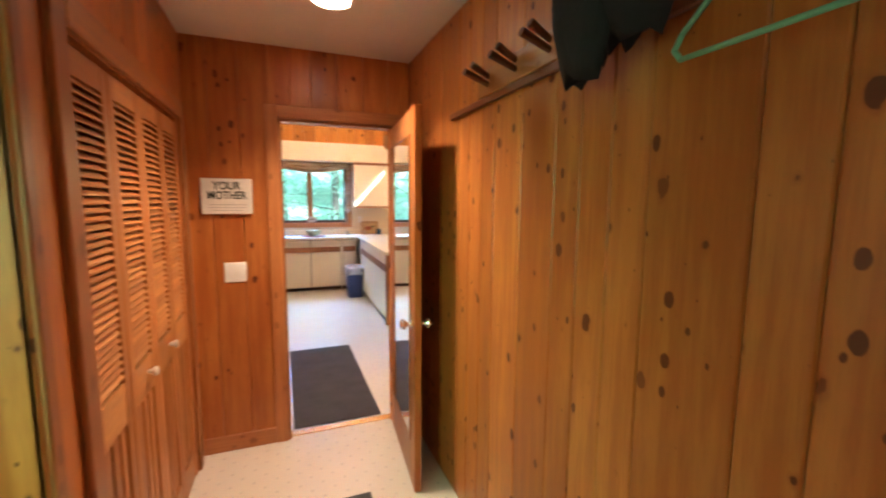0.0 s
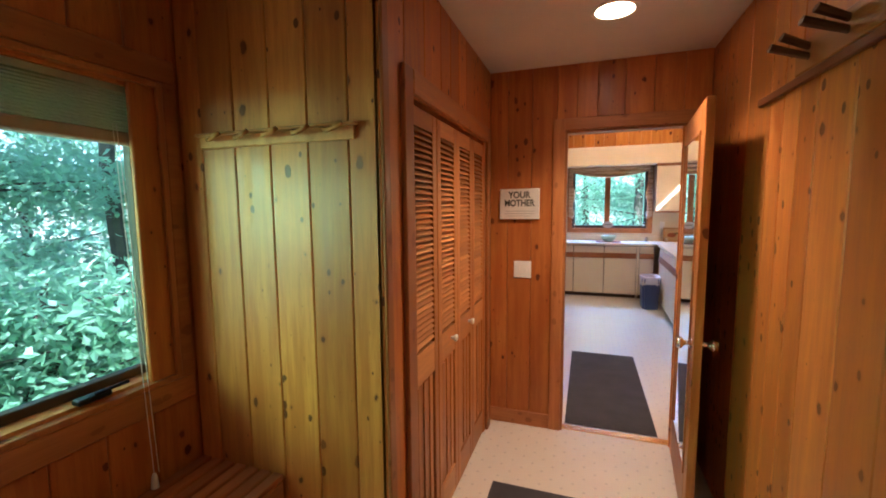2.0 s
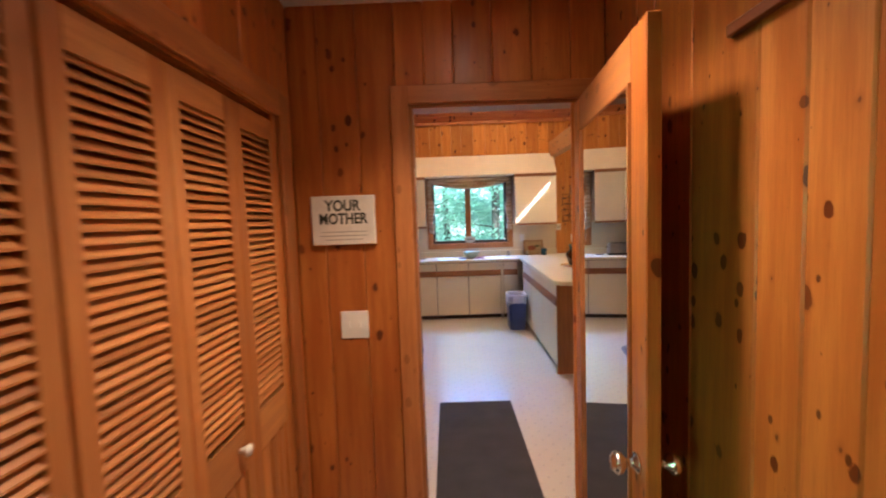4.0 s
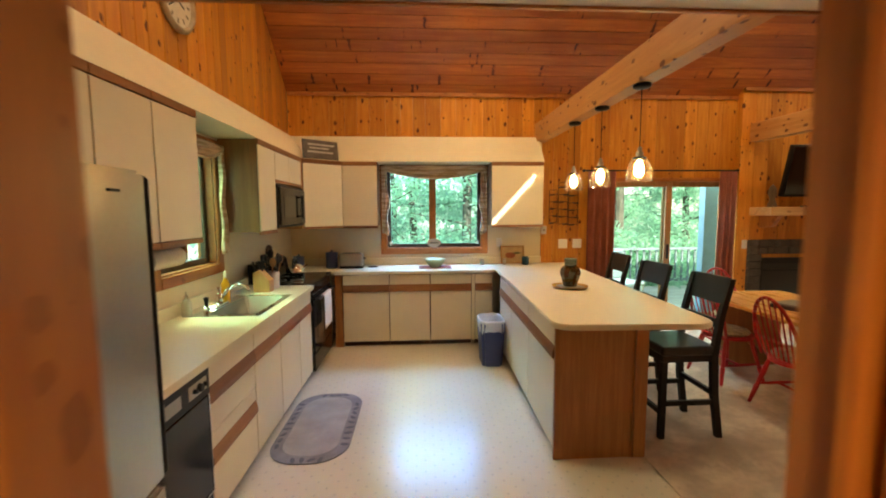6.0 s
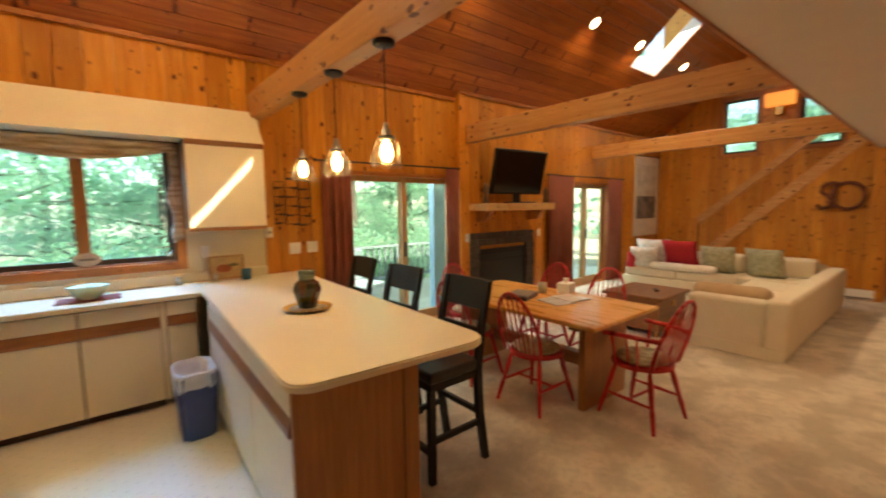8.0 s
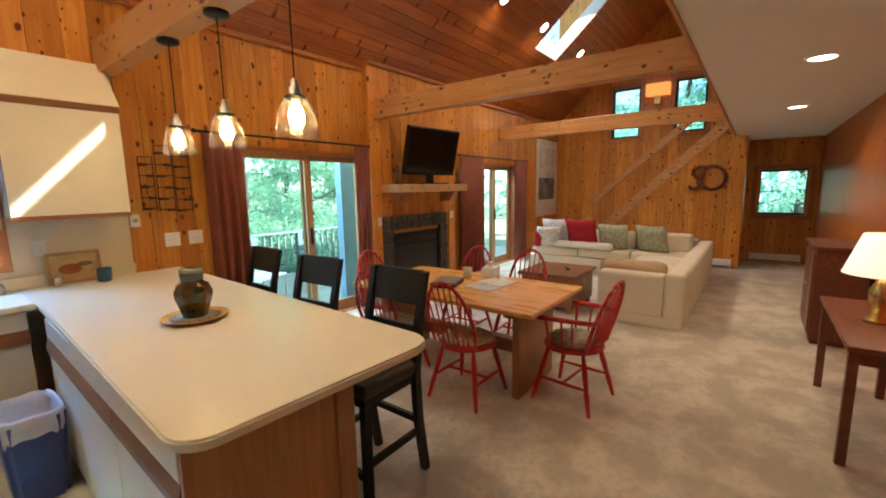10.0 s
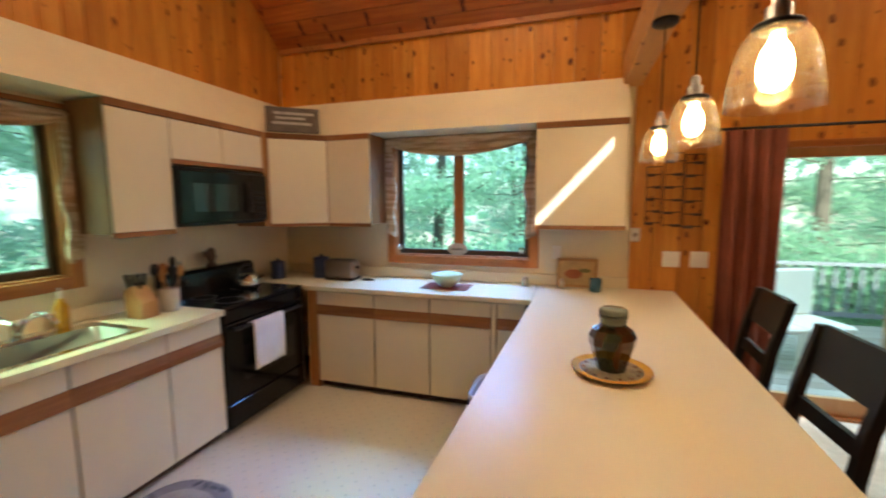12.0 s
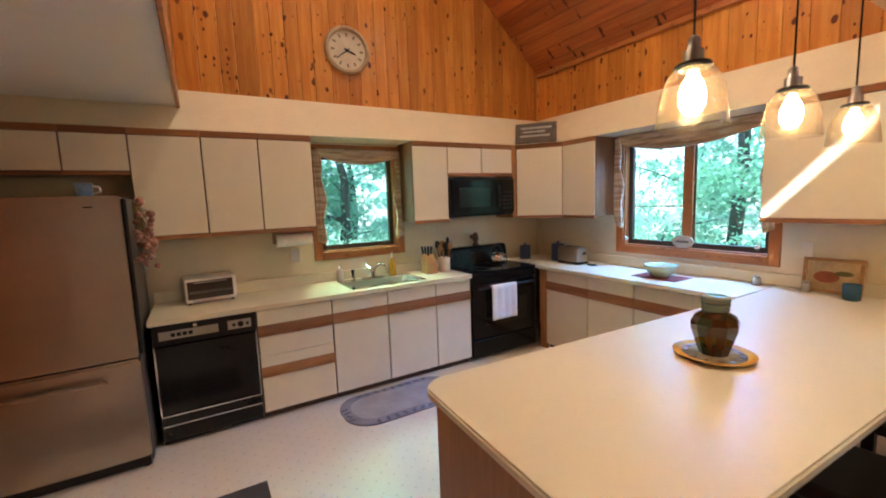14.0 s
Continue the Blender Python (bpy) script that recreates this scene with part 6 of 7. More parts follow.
# sofa
M_SOFA = plain("cream_upholstery", (0.71, 0.63, 0.48), 0.95, vary=0.06, fine=180, relief=0.25)
so_ = thing("sectional_sofa", "cream upholstered L-shaped sectional sofa", "sofa")
part("back", B(6.40, 9.75, 5.03, 5.24, 0.05, 0.63, bev=0.04, seg=3), M_SOFA, so_)
part("base", B(6.62, 8.86, 5.24, 5.95, 0.05, 0.30, bev=0.02, seg=2), M_SOFA, so_)
part("arm", B(6.40, 6.62, 5.24, 5.95, 0.05, 0.60, bev=0.04, seg=3), M_SOFA, so_)
for i in range(3):
    part("seat_cushion", B(6.63 + i * 0.745, 6.63 + (i + 1) * 0.745 - 0.01, 5.25, 5.97, 0.30, 0.45, bev=0.04, seg=3), M_SOFA, so_, smooth=True)
part("base", B(8.87, 9.55, 5.24, 8.0, 0.05, 0.30, bev=0.02, seg=2), M_SOFA, so_)
part("back", B(9.54, 9.75, 5.24, 8.0, 0.05, 0.66, bev=0.04, seg=3), M_SOFA, so_)
for i in range(3):
    part("seat_cushion", B(8.88, 9.56, 5.26 + i * 0.9, 5.26 + (i + 1) * 0.9 - 0.01, 0.30, 0.46, bev=0.04, seg=3), M_SOFA, so_, smooth=True)
    part("back_cushion", B(9.36, 9.56, 5.30 + i * 0.9, 5.26 + (i + 1) * 0.9 - 0.04, 0.45, 0.76, bev=0.06, seg=3), M_SOFA, so_, smooth=True)
part("skirt", B(6.385, 6.40, 5.05, 5.94, 0.02, 0.14), M_SOFA, so_)


def pillow(x, y, z, turn, tilt, material, label, s=0.46):
    t = thing("throw_pillow", label, "pillow", "throw pillows on the sofa")
    t.matrix_basis = pose(x, y, z, 0, tilt, turn)
    bm = bmesh.new()
    bmesh.ops.create_grid(bm, x_segments=10, y_segments=10, size=0.5)
    bmesh.ops.create_grid(bm, x_segments=10, y_segments=10, size=0.5)
    vs = list(bm.verts)
    for i, w_ in enumerate(vs):
        u, v_ = w_.co.x * 2, w_.co.y * 2
        d_ = max((1 - u ** 4) * (1 - v_ ** 4), 0) ** 0.5
        sgn = 1 if i < len(vs) // 2 else -1
        k_ = 1 - 0.07 * (1 - abs(u)) * abs(v_) - 0.07 * (1 - abs(v_)) * abs(u)
        w_.co = Vector((sgn * 0.085 * d_, w_.co.x * s * k_, w_.co.y * s * k_ + s / 2))
    bmesh.ops.remove_doubles(bm, verts=bm.verts, dist=1e-4)
    bmesh.ops.recalc_face_normals(bm, faces=bm.faces)
    part("cover", bm, material, t, smooth=True)


M_REDC = plain("crimson_cotton", (0.40, 0.012, 0.025), 0.9, vary=0.15)
M_PAT = plain("grey_cream_print", (0.68, 0.67, 0.65), 0.9, vary=0.32, scale=16)
M_SAGE = plain("sage_lattice_print", (0.42, 0.44, 0.33), 0.9, vary=0.4, scale=18)
pillow(9.20, 7.55, 0.45, 10, -18, M_PAT, "grey and cream patterned throw pillow", 0.56)
pillow(9.02, 7.66, 0.45, 22, -30, M_PAT, "grey and cream patterned throw pillow", 0.46)
pillow(9.12, 7.02, 0.45, -4, -22, M_REDC, "crimson cotton throw pillow on the sofa", 0.58)
pillow(9.18, 6.50, 0.45, 5, -22, M_SAGE, "sage lattice throw pillow", 0.5)
pillow(9.20, 5.85, 0.45, -8, -22, M_SAGE, "sage lattice throw pillow", 0.5)
pillow(9.0, 7.80, 0.45, 35, -35, M_REDC, "crimson cotton throw pillow on the sofa", 0.36)


def bolster(x, y, z, length, r, turn, material, label):
    """A soft long cushion lying on the sofa, its axis along local y."""
    t = thing("bolster", label, "cushion", "bolsters on the sofa", (x, y, z), turn)
    prof = [(0.0, 0.0), (r * 0.75, 0.012), (r * 0.98, 0.06)] + [(r * (1 + 0.03 * math.sin(k * 1.7)), 0.06 + (length - 0.12) * k / 8) for k in range(1, 8)] + [(r * 0.98, length - 0.06), (r * 0.75, length - 0.012), (0.0, length)]
    part("cover", lathe(bmesh.new(), prof, 20, pose(0, 0, r * 0.78, -90, 0, 0) @ Matrix.Diagonal((1.15, 0.78, 1, 1))), material, t, smooth=True)


bolster(6.80, 5.27, 0.45, 0.74, 0.15, 0, plain("tan_cotton", (0.46, 0.32, 0.18), 0.9), "tan cotton bolster lying behind the sofa arm")
bolster(8.93, 6.45, 0.455, 1.05, 0.085, 0, plain("white_cotton_cover", (0.74, 0.68, 0.60), 0.9), "white cotton bolster lying along the sofa seat")
ch = thing("coffee_table", "brown wooden trunk coffee table", "table")
part("body", B(6.32, 7.10, 6.22, 6.90, 0.08, 0.46, bev=0.006), M_OAKX, ch)
part("top", B(6.28, 7.14, 6.18, 6.94, 0.46, 0.50, bev=0.006), M_OAKX, ch)
for x in (6.34, 7.02):
    for y in (6.24, 6.82):
        part("foot", B(x, x + 0.06, y, y + 0.06, 0.012, 0.08), M_OAKZ, ch)
part("latch", B(6.69, 6.75, 6.212, 6.222, 0.34, 0.42), M_BRASS, ch)
rm = thing("remote_control", "black remote control on the coffee table", "remote", place=(6.75, 6.45, 0.50), turn=30)
part("case", B(-0.09, 0.09, -0.022, 0.022, 0, 0.02, bev=0.005), M_BLACKM, rm)

# stairs
stair_wall = wall_y("stair_wall", 10.717, 10.76, 4.74, 7.42, 0, 0.2, [], M_PINE, "pine wall below the staircase")
bm = bmesh.new()
prism(bm, [(4.74, 0), (7.42, 0), (7.42, 0.40), (5.28, LOW), (4.74, LOW)], 0, 10.76, 10.78)
struct("stair_wall_core", bm, M_PINE, "core of the stair wall", "wall")
struct("stair_end", B(10.70, E, 4.70, 4.74, 0, LOW), M_PINE, "pine end of the stair wall", "wall")
sc = thing("staircase", "straight pine staircase with railing up to the loft", "staircase")
for i in range(13):
    y = 7.62 - i * 0.198
    part("tread", B(10.79, E, y - 0.225, y, 0.155 + i * 0.187, 0.187 + i * 0.187, bev=0.004), M_TRIM_X, sc)
    part("riser", B(10.79, E, y - 0.218, y - 0.206, i * 0.187 + 0.187, 0.155 + (i + 1) * 0.187), M_TRIM_X, sc)
bm = bmesh.new()
prism(bm, [(7.55, 0.16), (7.55, 0.41), (5.00, 2.82), (5.00, 2.57)], 0, 10.685, 10.715)
part("stringer", bm, M_PINE_Y, sc)
bm = bmesh.new()
prism(bm, [(7.45, 1.11), (7.45, 1.28), (5.00, 3.40), (5.00, 3.23)], 0, 10.68, 10.74)
part("handrail", bm, M_PINE_Y, sc)
part("newel", B(10.66, 10.76, 7.36, 7.50, 0, 1.30, bev=0.008), M_PINE, sc)
mg = thing("monogram", "brown interlaced monogram letters on the pine wall", "wall decoration", place=(10.672, 5.25, 1.70))
M_ROPE = plain("red_brown_letters", (0.17, 0.045, 0.018), 0.7)
oval = [(0.0, -0.06 + 0.20 * math.cos(a), 0.215 * math.sin(a)) for a in [k * math.pi / 10 for k in range(21)]]
ess = [(0, 0.02, 0.19), (0, 0.14, 0.22), (0, 0.25, 0.17), (0, 0.26, 0.07), (0, 0.19, 0.01), (0, 0.13, -0.06), (0, 0.15, -0.17), (0, 0.26, -0.21), (0, 0.31, -0.14)]
stem = [(0, 0.10, 0.20), (0, 0.10, 0.0), (0, 0.10, -0.20)]
for pts in (oval, ess, stem):
    part("letter", tube(bmesh.new(), [Vector(p) for p in pts], 0.028, 8), M_ROPE, mg, smooth=True)
for y0, y1, x in ((4.80, 5.35, 10.66), (3.75, 4.55, E - 0.07)):
    ht = thing("baseboard_heater", "white metal baseboard heater along the wall", "heater", "baseboard heaters")
    part("cover", B(x, x + 0.06, y0, y1, 0.03, 0.19, bev=0.008), M_WHITE, ht)
    part("slot", B(x - 0.003, x + 0.004, y0 + 0.02, y1 - 0.02, 0.045, 0.065), M_BLACKM, ht)

for nm, hole in (("window_3", HWIN), ("window_4", GW1), ("window_5", GW2)):
    w_ = window(nm, hole[1] - hole[0], hole[3] - hole[2], 0.15, [], "fixed window in stained pine in the gable wall" if nm != "window_3" else "sash window in stained pine at the end of the passage")
    put(w_, E + 0.001, hole[1], hole[2], -90)
part("meeting_rail", B(E + 0.06, E + 0.10, HWIN[0] + 0.03, HWIN[1] - 0.03, 1.38, 1.42), M_SASH, bpy.data.objects["window_3"])
sn = thing("wall_sconce", "amber glass wall sconce between the gable windows", "lamp", place=(E, 6.40, 3.42))
part("shade", B(-0.16, 0.0, -0.24, 0.24, 0.10, 0.36, bev=0.02), glow("lit_amber_shade", (1.0, 0.38, 0.08), 0.25), sn)
part("bracket", B(-0.10, 0.0, -0.07, 0.07, -0.08, 0.10, bev=0.01), M_BRASS, sn)

# recessed lamps
def recessed(x, y, z, tilt, power, r=0.075, cone=158):
    t = thing("recessed_lamp", "lit round recessed ceiling lamp with white rim", "lamp", "recessed ceiling lamps")
    t.matrix_basis = pose(x, y, z, tilt, 0, 0)
    part("rim", lathe(bmesh.new(), [(r, -0.001), (r + 0.02, -0.001), (r + 0.018, -0.008), (r, -0.010)], 28, cap=False), M_WHITE, t)
    part("lens", cyl(bmesh.new(), r, r, -0.007, -0.002, 24), M_CAN, t)
    if power:
        m = t.matrix_basis
        lamp("recessed_light", "SPOT", tuple(m @ Vector((0, 0, -0.03))), power, WARM, 0.075, tuple(m @ Vector((0, 0, -1.0))) if tilt == 0 else (x, y - 0.4, 0), cone=cone)


TILT = -math.degrees(math.atan(RISE))
for x in (1.6, 4.79, 6.95, 8.30, 10.05):
    recessed(x, 7.52, roof_z(7.52), TILT, 31 if x < 9 else 16)
recessed(0.6, 6.2, roof_z(6.2), TILT, 52)
for x in (5.37, 7.68):
    recessed(x, 4.21, LOW, 0, 11)

# side table, lamp and cabinet by the south wall
sd = thing("console_table", "dark cherry console table against the wall", "table")
M_CHERRY = wood("dark_cherry", (0.20, 0.055, 0.022), (0.13, 0.032, 0.013), 0, 0)
part("top", B(4.42, 5.68, 3.62, 4.05, 0.69, 0.72, bev=0.005), M_CHERRY, sd)
part("apron", B(4.50, 5.60, 3.66, 4.00, 0.60, 0.69), M_CHERRY, sd)
for x in (4.46, 5.60):
    for y in (3.65, 3.99):
        part("leg", prism(bmesh.new(), [(x, y), (x + 0.045, y), (x + 0.045, y + 0.045), (x, y + 0.045)], 2, 0.012, 0.69), M_CHERRY, sd)
tl = thing("table_lamp", "table lamp with white cone shade on the console", "lamp", place=(5.05, 3.84, 0.72))
part("base", lathe(bmesh.new(), [(0.07, 0), (0.075, 0.015), (0.03, 0.05), (0.05, 0.14), (0.055, 0.2), (0.02, 0.28), (0.012, 0.34)], 20), M_BRASS, tl, smooth=True)
sh = part("shade", lathe(bmesh.new(), [(0.19, 0.30), (0.11, 0.55), (0.107, 0.55), (0.187, 0.30)], 30, cap=False), glow("lit_cream_shade", (1.0, 0.80, 0.52), 0.3), tl, "lit cream shade", smooth=True)
hb = thing("side_cabinet", "brown wooden side cabinet against the wall", "cabinet")
part("body", B(6.7, 7.5, 3.62, 4.0, 0.06, 0.95, bev=0.006), M_CHERRY, hb)
part("top", B(6.67, 7.53, 3.61, 4.03, 0.95, 0.98, bev=0.005), M_CHERRY, hb)
for x in (6.74, 7.11):
    dd = part("door", B(x, x + 0.35, 4.0, 4.015, 0.12, 0.90, bev=0.004), M_CHERRY, hb)
    part("knob", cyl(bmesh.new(), 0.012, 0.01, 0, 0.02, 12, Matrix.Translation((x + (0.31 if x < 7 else 0.04), 4.015, 0.55)) @ pose(0, 0, 0, -90, 0, 0)), M_BRASS, dd)
part("foot", B(6.74, 7.46, 3.66, 3.98, 0.012, 0.06), M_CHERRY, hb)

# ---- entry hall things ----
# casing of the kitchen doorway
dr = tagged(new("door_1"), "pine doorway between hall and kitchen", "doorway", "", "structure")
part("casing", B(0.585, 0.66, HY - 0.018, HY - 0.002, 0, 2.095, bev=0.003), M_TRIM, dr)
part("casing", B(1.375, 1.445, HY - 0.018, HY - 0.002, 0, 2.02, bev=0.003), M_TRIM, dr)
part("head_casing", B(0.66, 1.445, HY - 0.018, HY - 0.002, 2.02, 2.095, bev=0.003), M_TRIM_X, dr)
part("jamb", B(0.66, 0.675, HY - 0.002, S - 0.01, 0, 2.02), M_TRIM, dr)
part("jamb", B(1.36, 1.375, HY - 0.002, S - 0.01, 0, 2.02), M_TRIM, dr)
part("head_jamb", B(0.675, 1.36, HY - 0.002, S - 0.01, 2.005, 2.02), M_TRIM_X, dr)
part("threshold", B(0.675, 1.36, HY + 0.02, S - 0.02, 0.0, 0.006), M_BRASS, dr)
struct("baseboard", B(HX0 + 0.001, 0.584, HY - 0.014, HY - 0.001, 0, 0.10, bev=0.003), M_TRIM_X, "pine baseboard of the hall end wall", "baseboard")

# open door leaf with a mirror
lf = thing("mirror_door", "open pine hall door with a tall mirror on its face", "door", place=(1.368, 3.478, 0.008))
lx, ly = 1.300 - 1.368, 2.722 - 3.478
lw = math.hypot(lx, ly)
lf.matrix_basis = pose(1.368, 3.478, 0.008, 0, 0, math.degrees(math.atan2(ly, lx)))
part("stile", B(0, 0.10, -0.035, 0.0, 0, 1.985, bev=0.003), M_PINE_HALL_DIM, lf)
part("stile", B(lw - 0.10, lw, -0.035, 0.0, 0, 1.985, bev=0.003), M_PINE_HALL_DIM, lf)
part("rail", B(0.10, lw - 0.10, -0.035, 0.0, 1.86, 1.985, bev=0.003), M_TRIM_X, lf)
part("rail", B(0.10, lw - 0.10, -0.035, 0.0, 0, 0.24, bev=0.003), M_TRIM_X, lf)
part("panel", B(0.10, lw - 0.10, -0.028, -0.012, 0.24, 1.86), M_PINE_HALL_DIM, lf)
part("mirror", B(0.105, lw - 0.105, -0.033, -0.029, 0.245, 1.855), M_MIRROR, lf, "tall silvered mirror")
part("mirror_trim", B(lw - 0.112, lw - 0.10, -0.042, -0.034, 0.24, 1.86), M_TRIM, lf)
part("mirror_trim", B(0.10, 0.112, -0.042, -0.034, 0.24, 1.86), M_TRIM, lf)
for s in (-1, 1):
    k = part("knob", lathe(bmesh.new(), [(0.026, 0), (0.026, 0.006), (0.011, 0.012), (0.011, 0.03), (0.026, 0.042), (0.028, 0.055), (0.018, 0.066), (0, 0.068)], 20), M_CHROME, lf, "polished steel door knob", smooth=True)
    k.matrix_basis = pose(lw - 0.055, -0.035 if s < 0 else 0.0, 0.90, 90 if s < 0 else -90, 0, 0)
for z in (0.2, 1.0, 1.75):
    part("hinge", B(-0.006, 0.004, -0.03, -0.004, z, z + 0.09), M_BRASS, lf)

# louvred closet doors
cd = tagged(new("door_2"), "casing of the louvred closet", "doorway", "", "structure")
part("casing", B(HX0 + 0.001, HX0 + 0.02, 2.04, 2.12, 0, 2.045, bev=0.004), M_TRIM, cd)
part("casing", B(HX0 + 0.001, HX0 + 0.02, 3.34, 3.42, 0, 2.045, bev=0.004), M_TRIM, cd)
part("head_casing", B(HX0 + 0.001, HX0 + 0.022, 2.12, 3.34, 1.955, 2.045, bev=0.004), M_TRIM_Y, cd)
part("corner_bead", B(HX0 + 0.001, HX0 + 0.014, 1.884, 1.93, 0, LOW, bev=0.004), M_TRIM, cd)


def louvre_leaf(w):
    """A leaf in local y 0..w, face on local x = 0 looking +x."""
    t = thing("closet_leaf", "louvred pine bifold closet door leaf with plain lower panel", "closet door", "louvred closet leaves")
    H = 1.93
    part("stile", B(-0.028, 0, 0.002, 0.05, 0.012, H, bev=0.003), M_LOUVZ, t)
    part("stile", B(-0.028, 0, w - 0.05, w - 0.002, 0.012, H, bev=0.003), M_LOUVZ, t)
    part("rail", B(-0.026, -0.001, 0.05, w - 0.05, H - 0.075, H), M_LOUVRE, t)
    part("rail", B(-0.026, -0.001, 0.05, w - 0.05, 0.80, 0.935), M_LOUVRE, t)
    part("rail", B(-0.026, -0.001, 0.05, w - 0.05, 0.012, 0.16), M_LOUVRE, t)
    part("lower_panel", B(-0.022, -0.012, 0.05, w - 0.05, 0.16, 0.80), M_LOUVZ, t)
    for i in range(3):
        yy = 0.05 + (w - 0.1) * (i + 0.5) / 3
        part("panel_moulding", B(-0.012, -0.006, yy - 0.022, yy + 0.022, 0.17, 0.79, bev=0.004), M_LOUVZ, t)
    z = 0.955
    me = None
    while z < H - 0.085:
        if me is None:
            bm = bmesh.new()
            prism(bm, [(-0.026, 0.020), (-0.022, 0.0245), (-0.001, 0.0045), (-0.001, 0.0), (-0.005, 0.0)], 1, 0.048, w - 0.048)
            o = part("slat", bm, M_LOUVRE, t)
            me = o.data
        else:
            o = new("slat", me)
            o.parent = t
        o.matrix_basis = Matrix.Translation((0, 0, z))
        z += 0.0245
    return t


M_LOUVZ = wood("louvre_stile_pine", (0.60, 0.25, 0.068), (0.47, 0.170, 0.040), 2, 0.1)
ys = [2.125, 2.43, 2.73, 3.03, 3.335]
leaf = louvre_leaf(0.302)
for i in range(4):
    m = pose(HX0 - 0.004, ys[i], 0, 0, 0, 0)
    if i == 0:
        leaf.matrix_basis = m
    else:
        copy_thing(leaf, m)
for y in (2.615, 2.94):
    o = bpy.data.objects["closet_leaf.001" if y < 2.7 else "closet_leaf.002"]
    k = part("knob", lathe(bmesh.new(), [(0.008, 0), (0.008, 0.012), (0.018, 0.022), (0.017, 0.032), (0, 0.036)], 18, pose(0, 0, 0, 0, 90, 0)), M_WHITE, o, "white china knob", smooth=True)
    k.matrix_basis = Matrix.Translation((0, y - o.matrix_basis.translation.y, 0.88))

# wall sign and switch
sg = thing("wall_sign", "white printed wooden wall sign with dark lettering", "sign", place=(0.372, HY, 1.556))
part("board", B(-0.132, 0.132, -0.022, 0, -0.102, 0.102, bev=0.003), plain("white_sign_paint", (0.72, 0.68, 0.60), 0.5), sg)
M_INK = plain("dark_olive_ink", (0.05, 0.05, 0.035), 0.6, relief=0)


def words(text, size, x, z, parent, y=-0.0235, wide=1.0):
    c = bpy.data.curves.new("lettering", "FONT")
    c.body, c.size, c.align_x, c.extrude, c.offset = text, size, "CENTER", 0.0006, 0.0016
    tmp = new("lettering_source", c)
    me = bpy.data.meshes.new_from_object(tmp.evaluated_get(bpy.context.evaluated_depsgraph_get()))
    bpy.data.objects.remove(tmp)
    me.materials.append(M_INK)
    o = new("lettering", me)
    o.parent = parent
    o.matrix_basis = pose(x, y, z, 90, 0, 0) @ Matrix.Diagonal((wide, 1, 1, 1))
    return o


words("YOUR", 0.062, 0, 0.040, sg, wide=0.85)
words("MOTHER", 0.062, 0, -0.014, sg, wide=0.80)
for i, (a, c) in enumerate(((-0.09, 0.10), (-0.10, 0.10), (-0.08, 0.08))):
    part("small_print_bar", B(a, c, -0.0235, -0.0215, -0.050 - i * 0.016, -0.046 - i * 0.016), plain("grey_print", (0.45, 0.42, 0.37), 0.6) if i == 0 else bpy.data.materials["grey_print"], sg)
plate(0.395, HY, 1.11, 0.118, 0.118, "-y", 2)

# ceiling lamp
recessed(0.90, 2.80, LOW, 0, 24, 0.085, 118)
# unseen second lamp, added near the entry as fill for the hall walls
recessed(0.5, 0.2, LOW, 0, 3.5, 0.085, 135)

# mats
hm = thing("hall_mat", "charcoal ribbed mat on the hall vinyl", "mat")
part("mat_top", B(0.34, 1.05, 1.70, 2.82, 0.0005, 0.009, bev=0.003), M_MAT, hm)

# peg rail and what hangs on it
M_PEGY = wood("dark_stained_rail", (0.24, 0.075, 0.026), (0.16, 0.045, 0.016), 1, 0)
M_PEG = wood("dark_stained_pegs", (0.17, 0.050, 0.020), (0.11, 0.030, 0.012), 0, 0)
pg = thing("peg_rail", "dark pine rail with wooden coat pegs", "coat rack")
part("rail", B(HX1 - 0.02, HX1 - 0.001, -0.30, 2.74, 1.93, 1.96, bev=0.004), M_PEGY, pg)
part("peg_board", B(HX1 - 0.022, HX1 - 0.001, -0.30, 2.42, 1.96, 2.06, bev=0.004), M_TRIM_Y, pg)
for y in (2.33, 2.12, 1.92, 1.72, 1.5, 1.22, 0.9):
    for dz in (0.0, 0.03):
        bm = bmesh.new()
        rod(bm, (HX1 - 0.02, y, 2.00 + dz), (HX1 - 0.13 + dz, y - 0.01, 2.035 + dz), 0.011, 0.014)
        part("peg", bm, M_PEG, pg)
ct_ = thing("hanging_coat", "black fleece garment hung on the pegs", "coat", place=(1.35, 1.53, 1.99))
bm = bmesh.new()
rng = random.Random(4)
for cx, cy, rz, rr in ((0, -0.05, 0.20, 0.13), (0.01, 0.12, 0.24, 0.12), (0, 0.0, 0.05, 0.15)):
    rows = []
    for j in range(9):
        f = j / 8
        rows.append([bm.verts.new((cx + 0.055 * (1 - 0.55 * f) * math.cos(a) * (1 + 0.2 * math.sin(3 * a + f * 4)), cy + rr * (1 - 0.42 * f ** 3) * math.sin(a) * (1 + 0.12 * math.sin(5 * a)), 0.10 - f * rz - 0.03 * f * math.sin(2 * a) - 0.022 * f * math.sin(7 * a + cy * 40))) for a in [i * 2 * math.pi / 18 for i in range(18)]])
    for r0, r1 in zip(rows, rows[1:]):
        for i in range(18):
            bm.faces.new((r0[i], r0[(i + 1) % 18], r1[(i + 1) % 18], r1[i]))
    bm.faces.new(rows[0]), bm.faces.new(rows[-1][::-1])
bmesh.ops.recalc_face_normals(bm, faces=bm.faces)
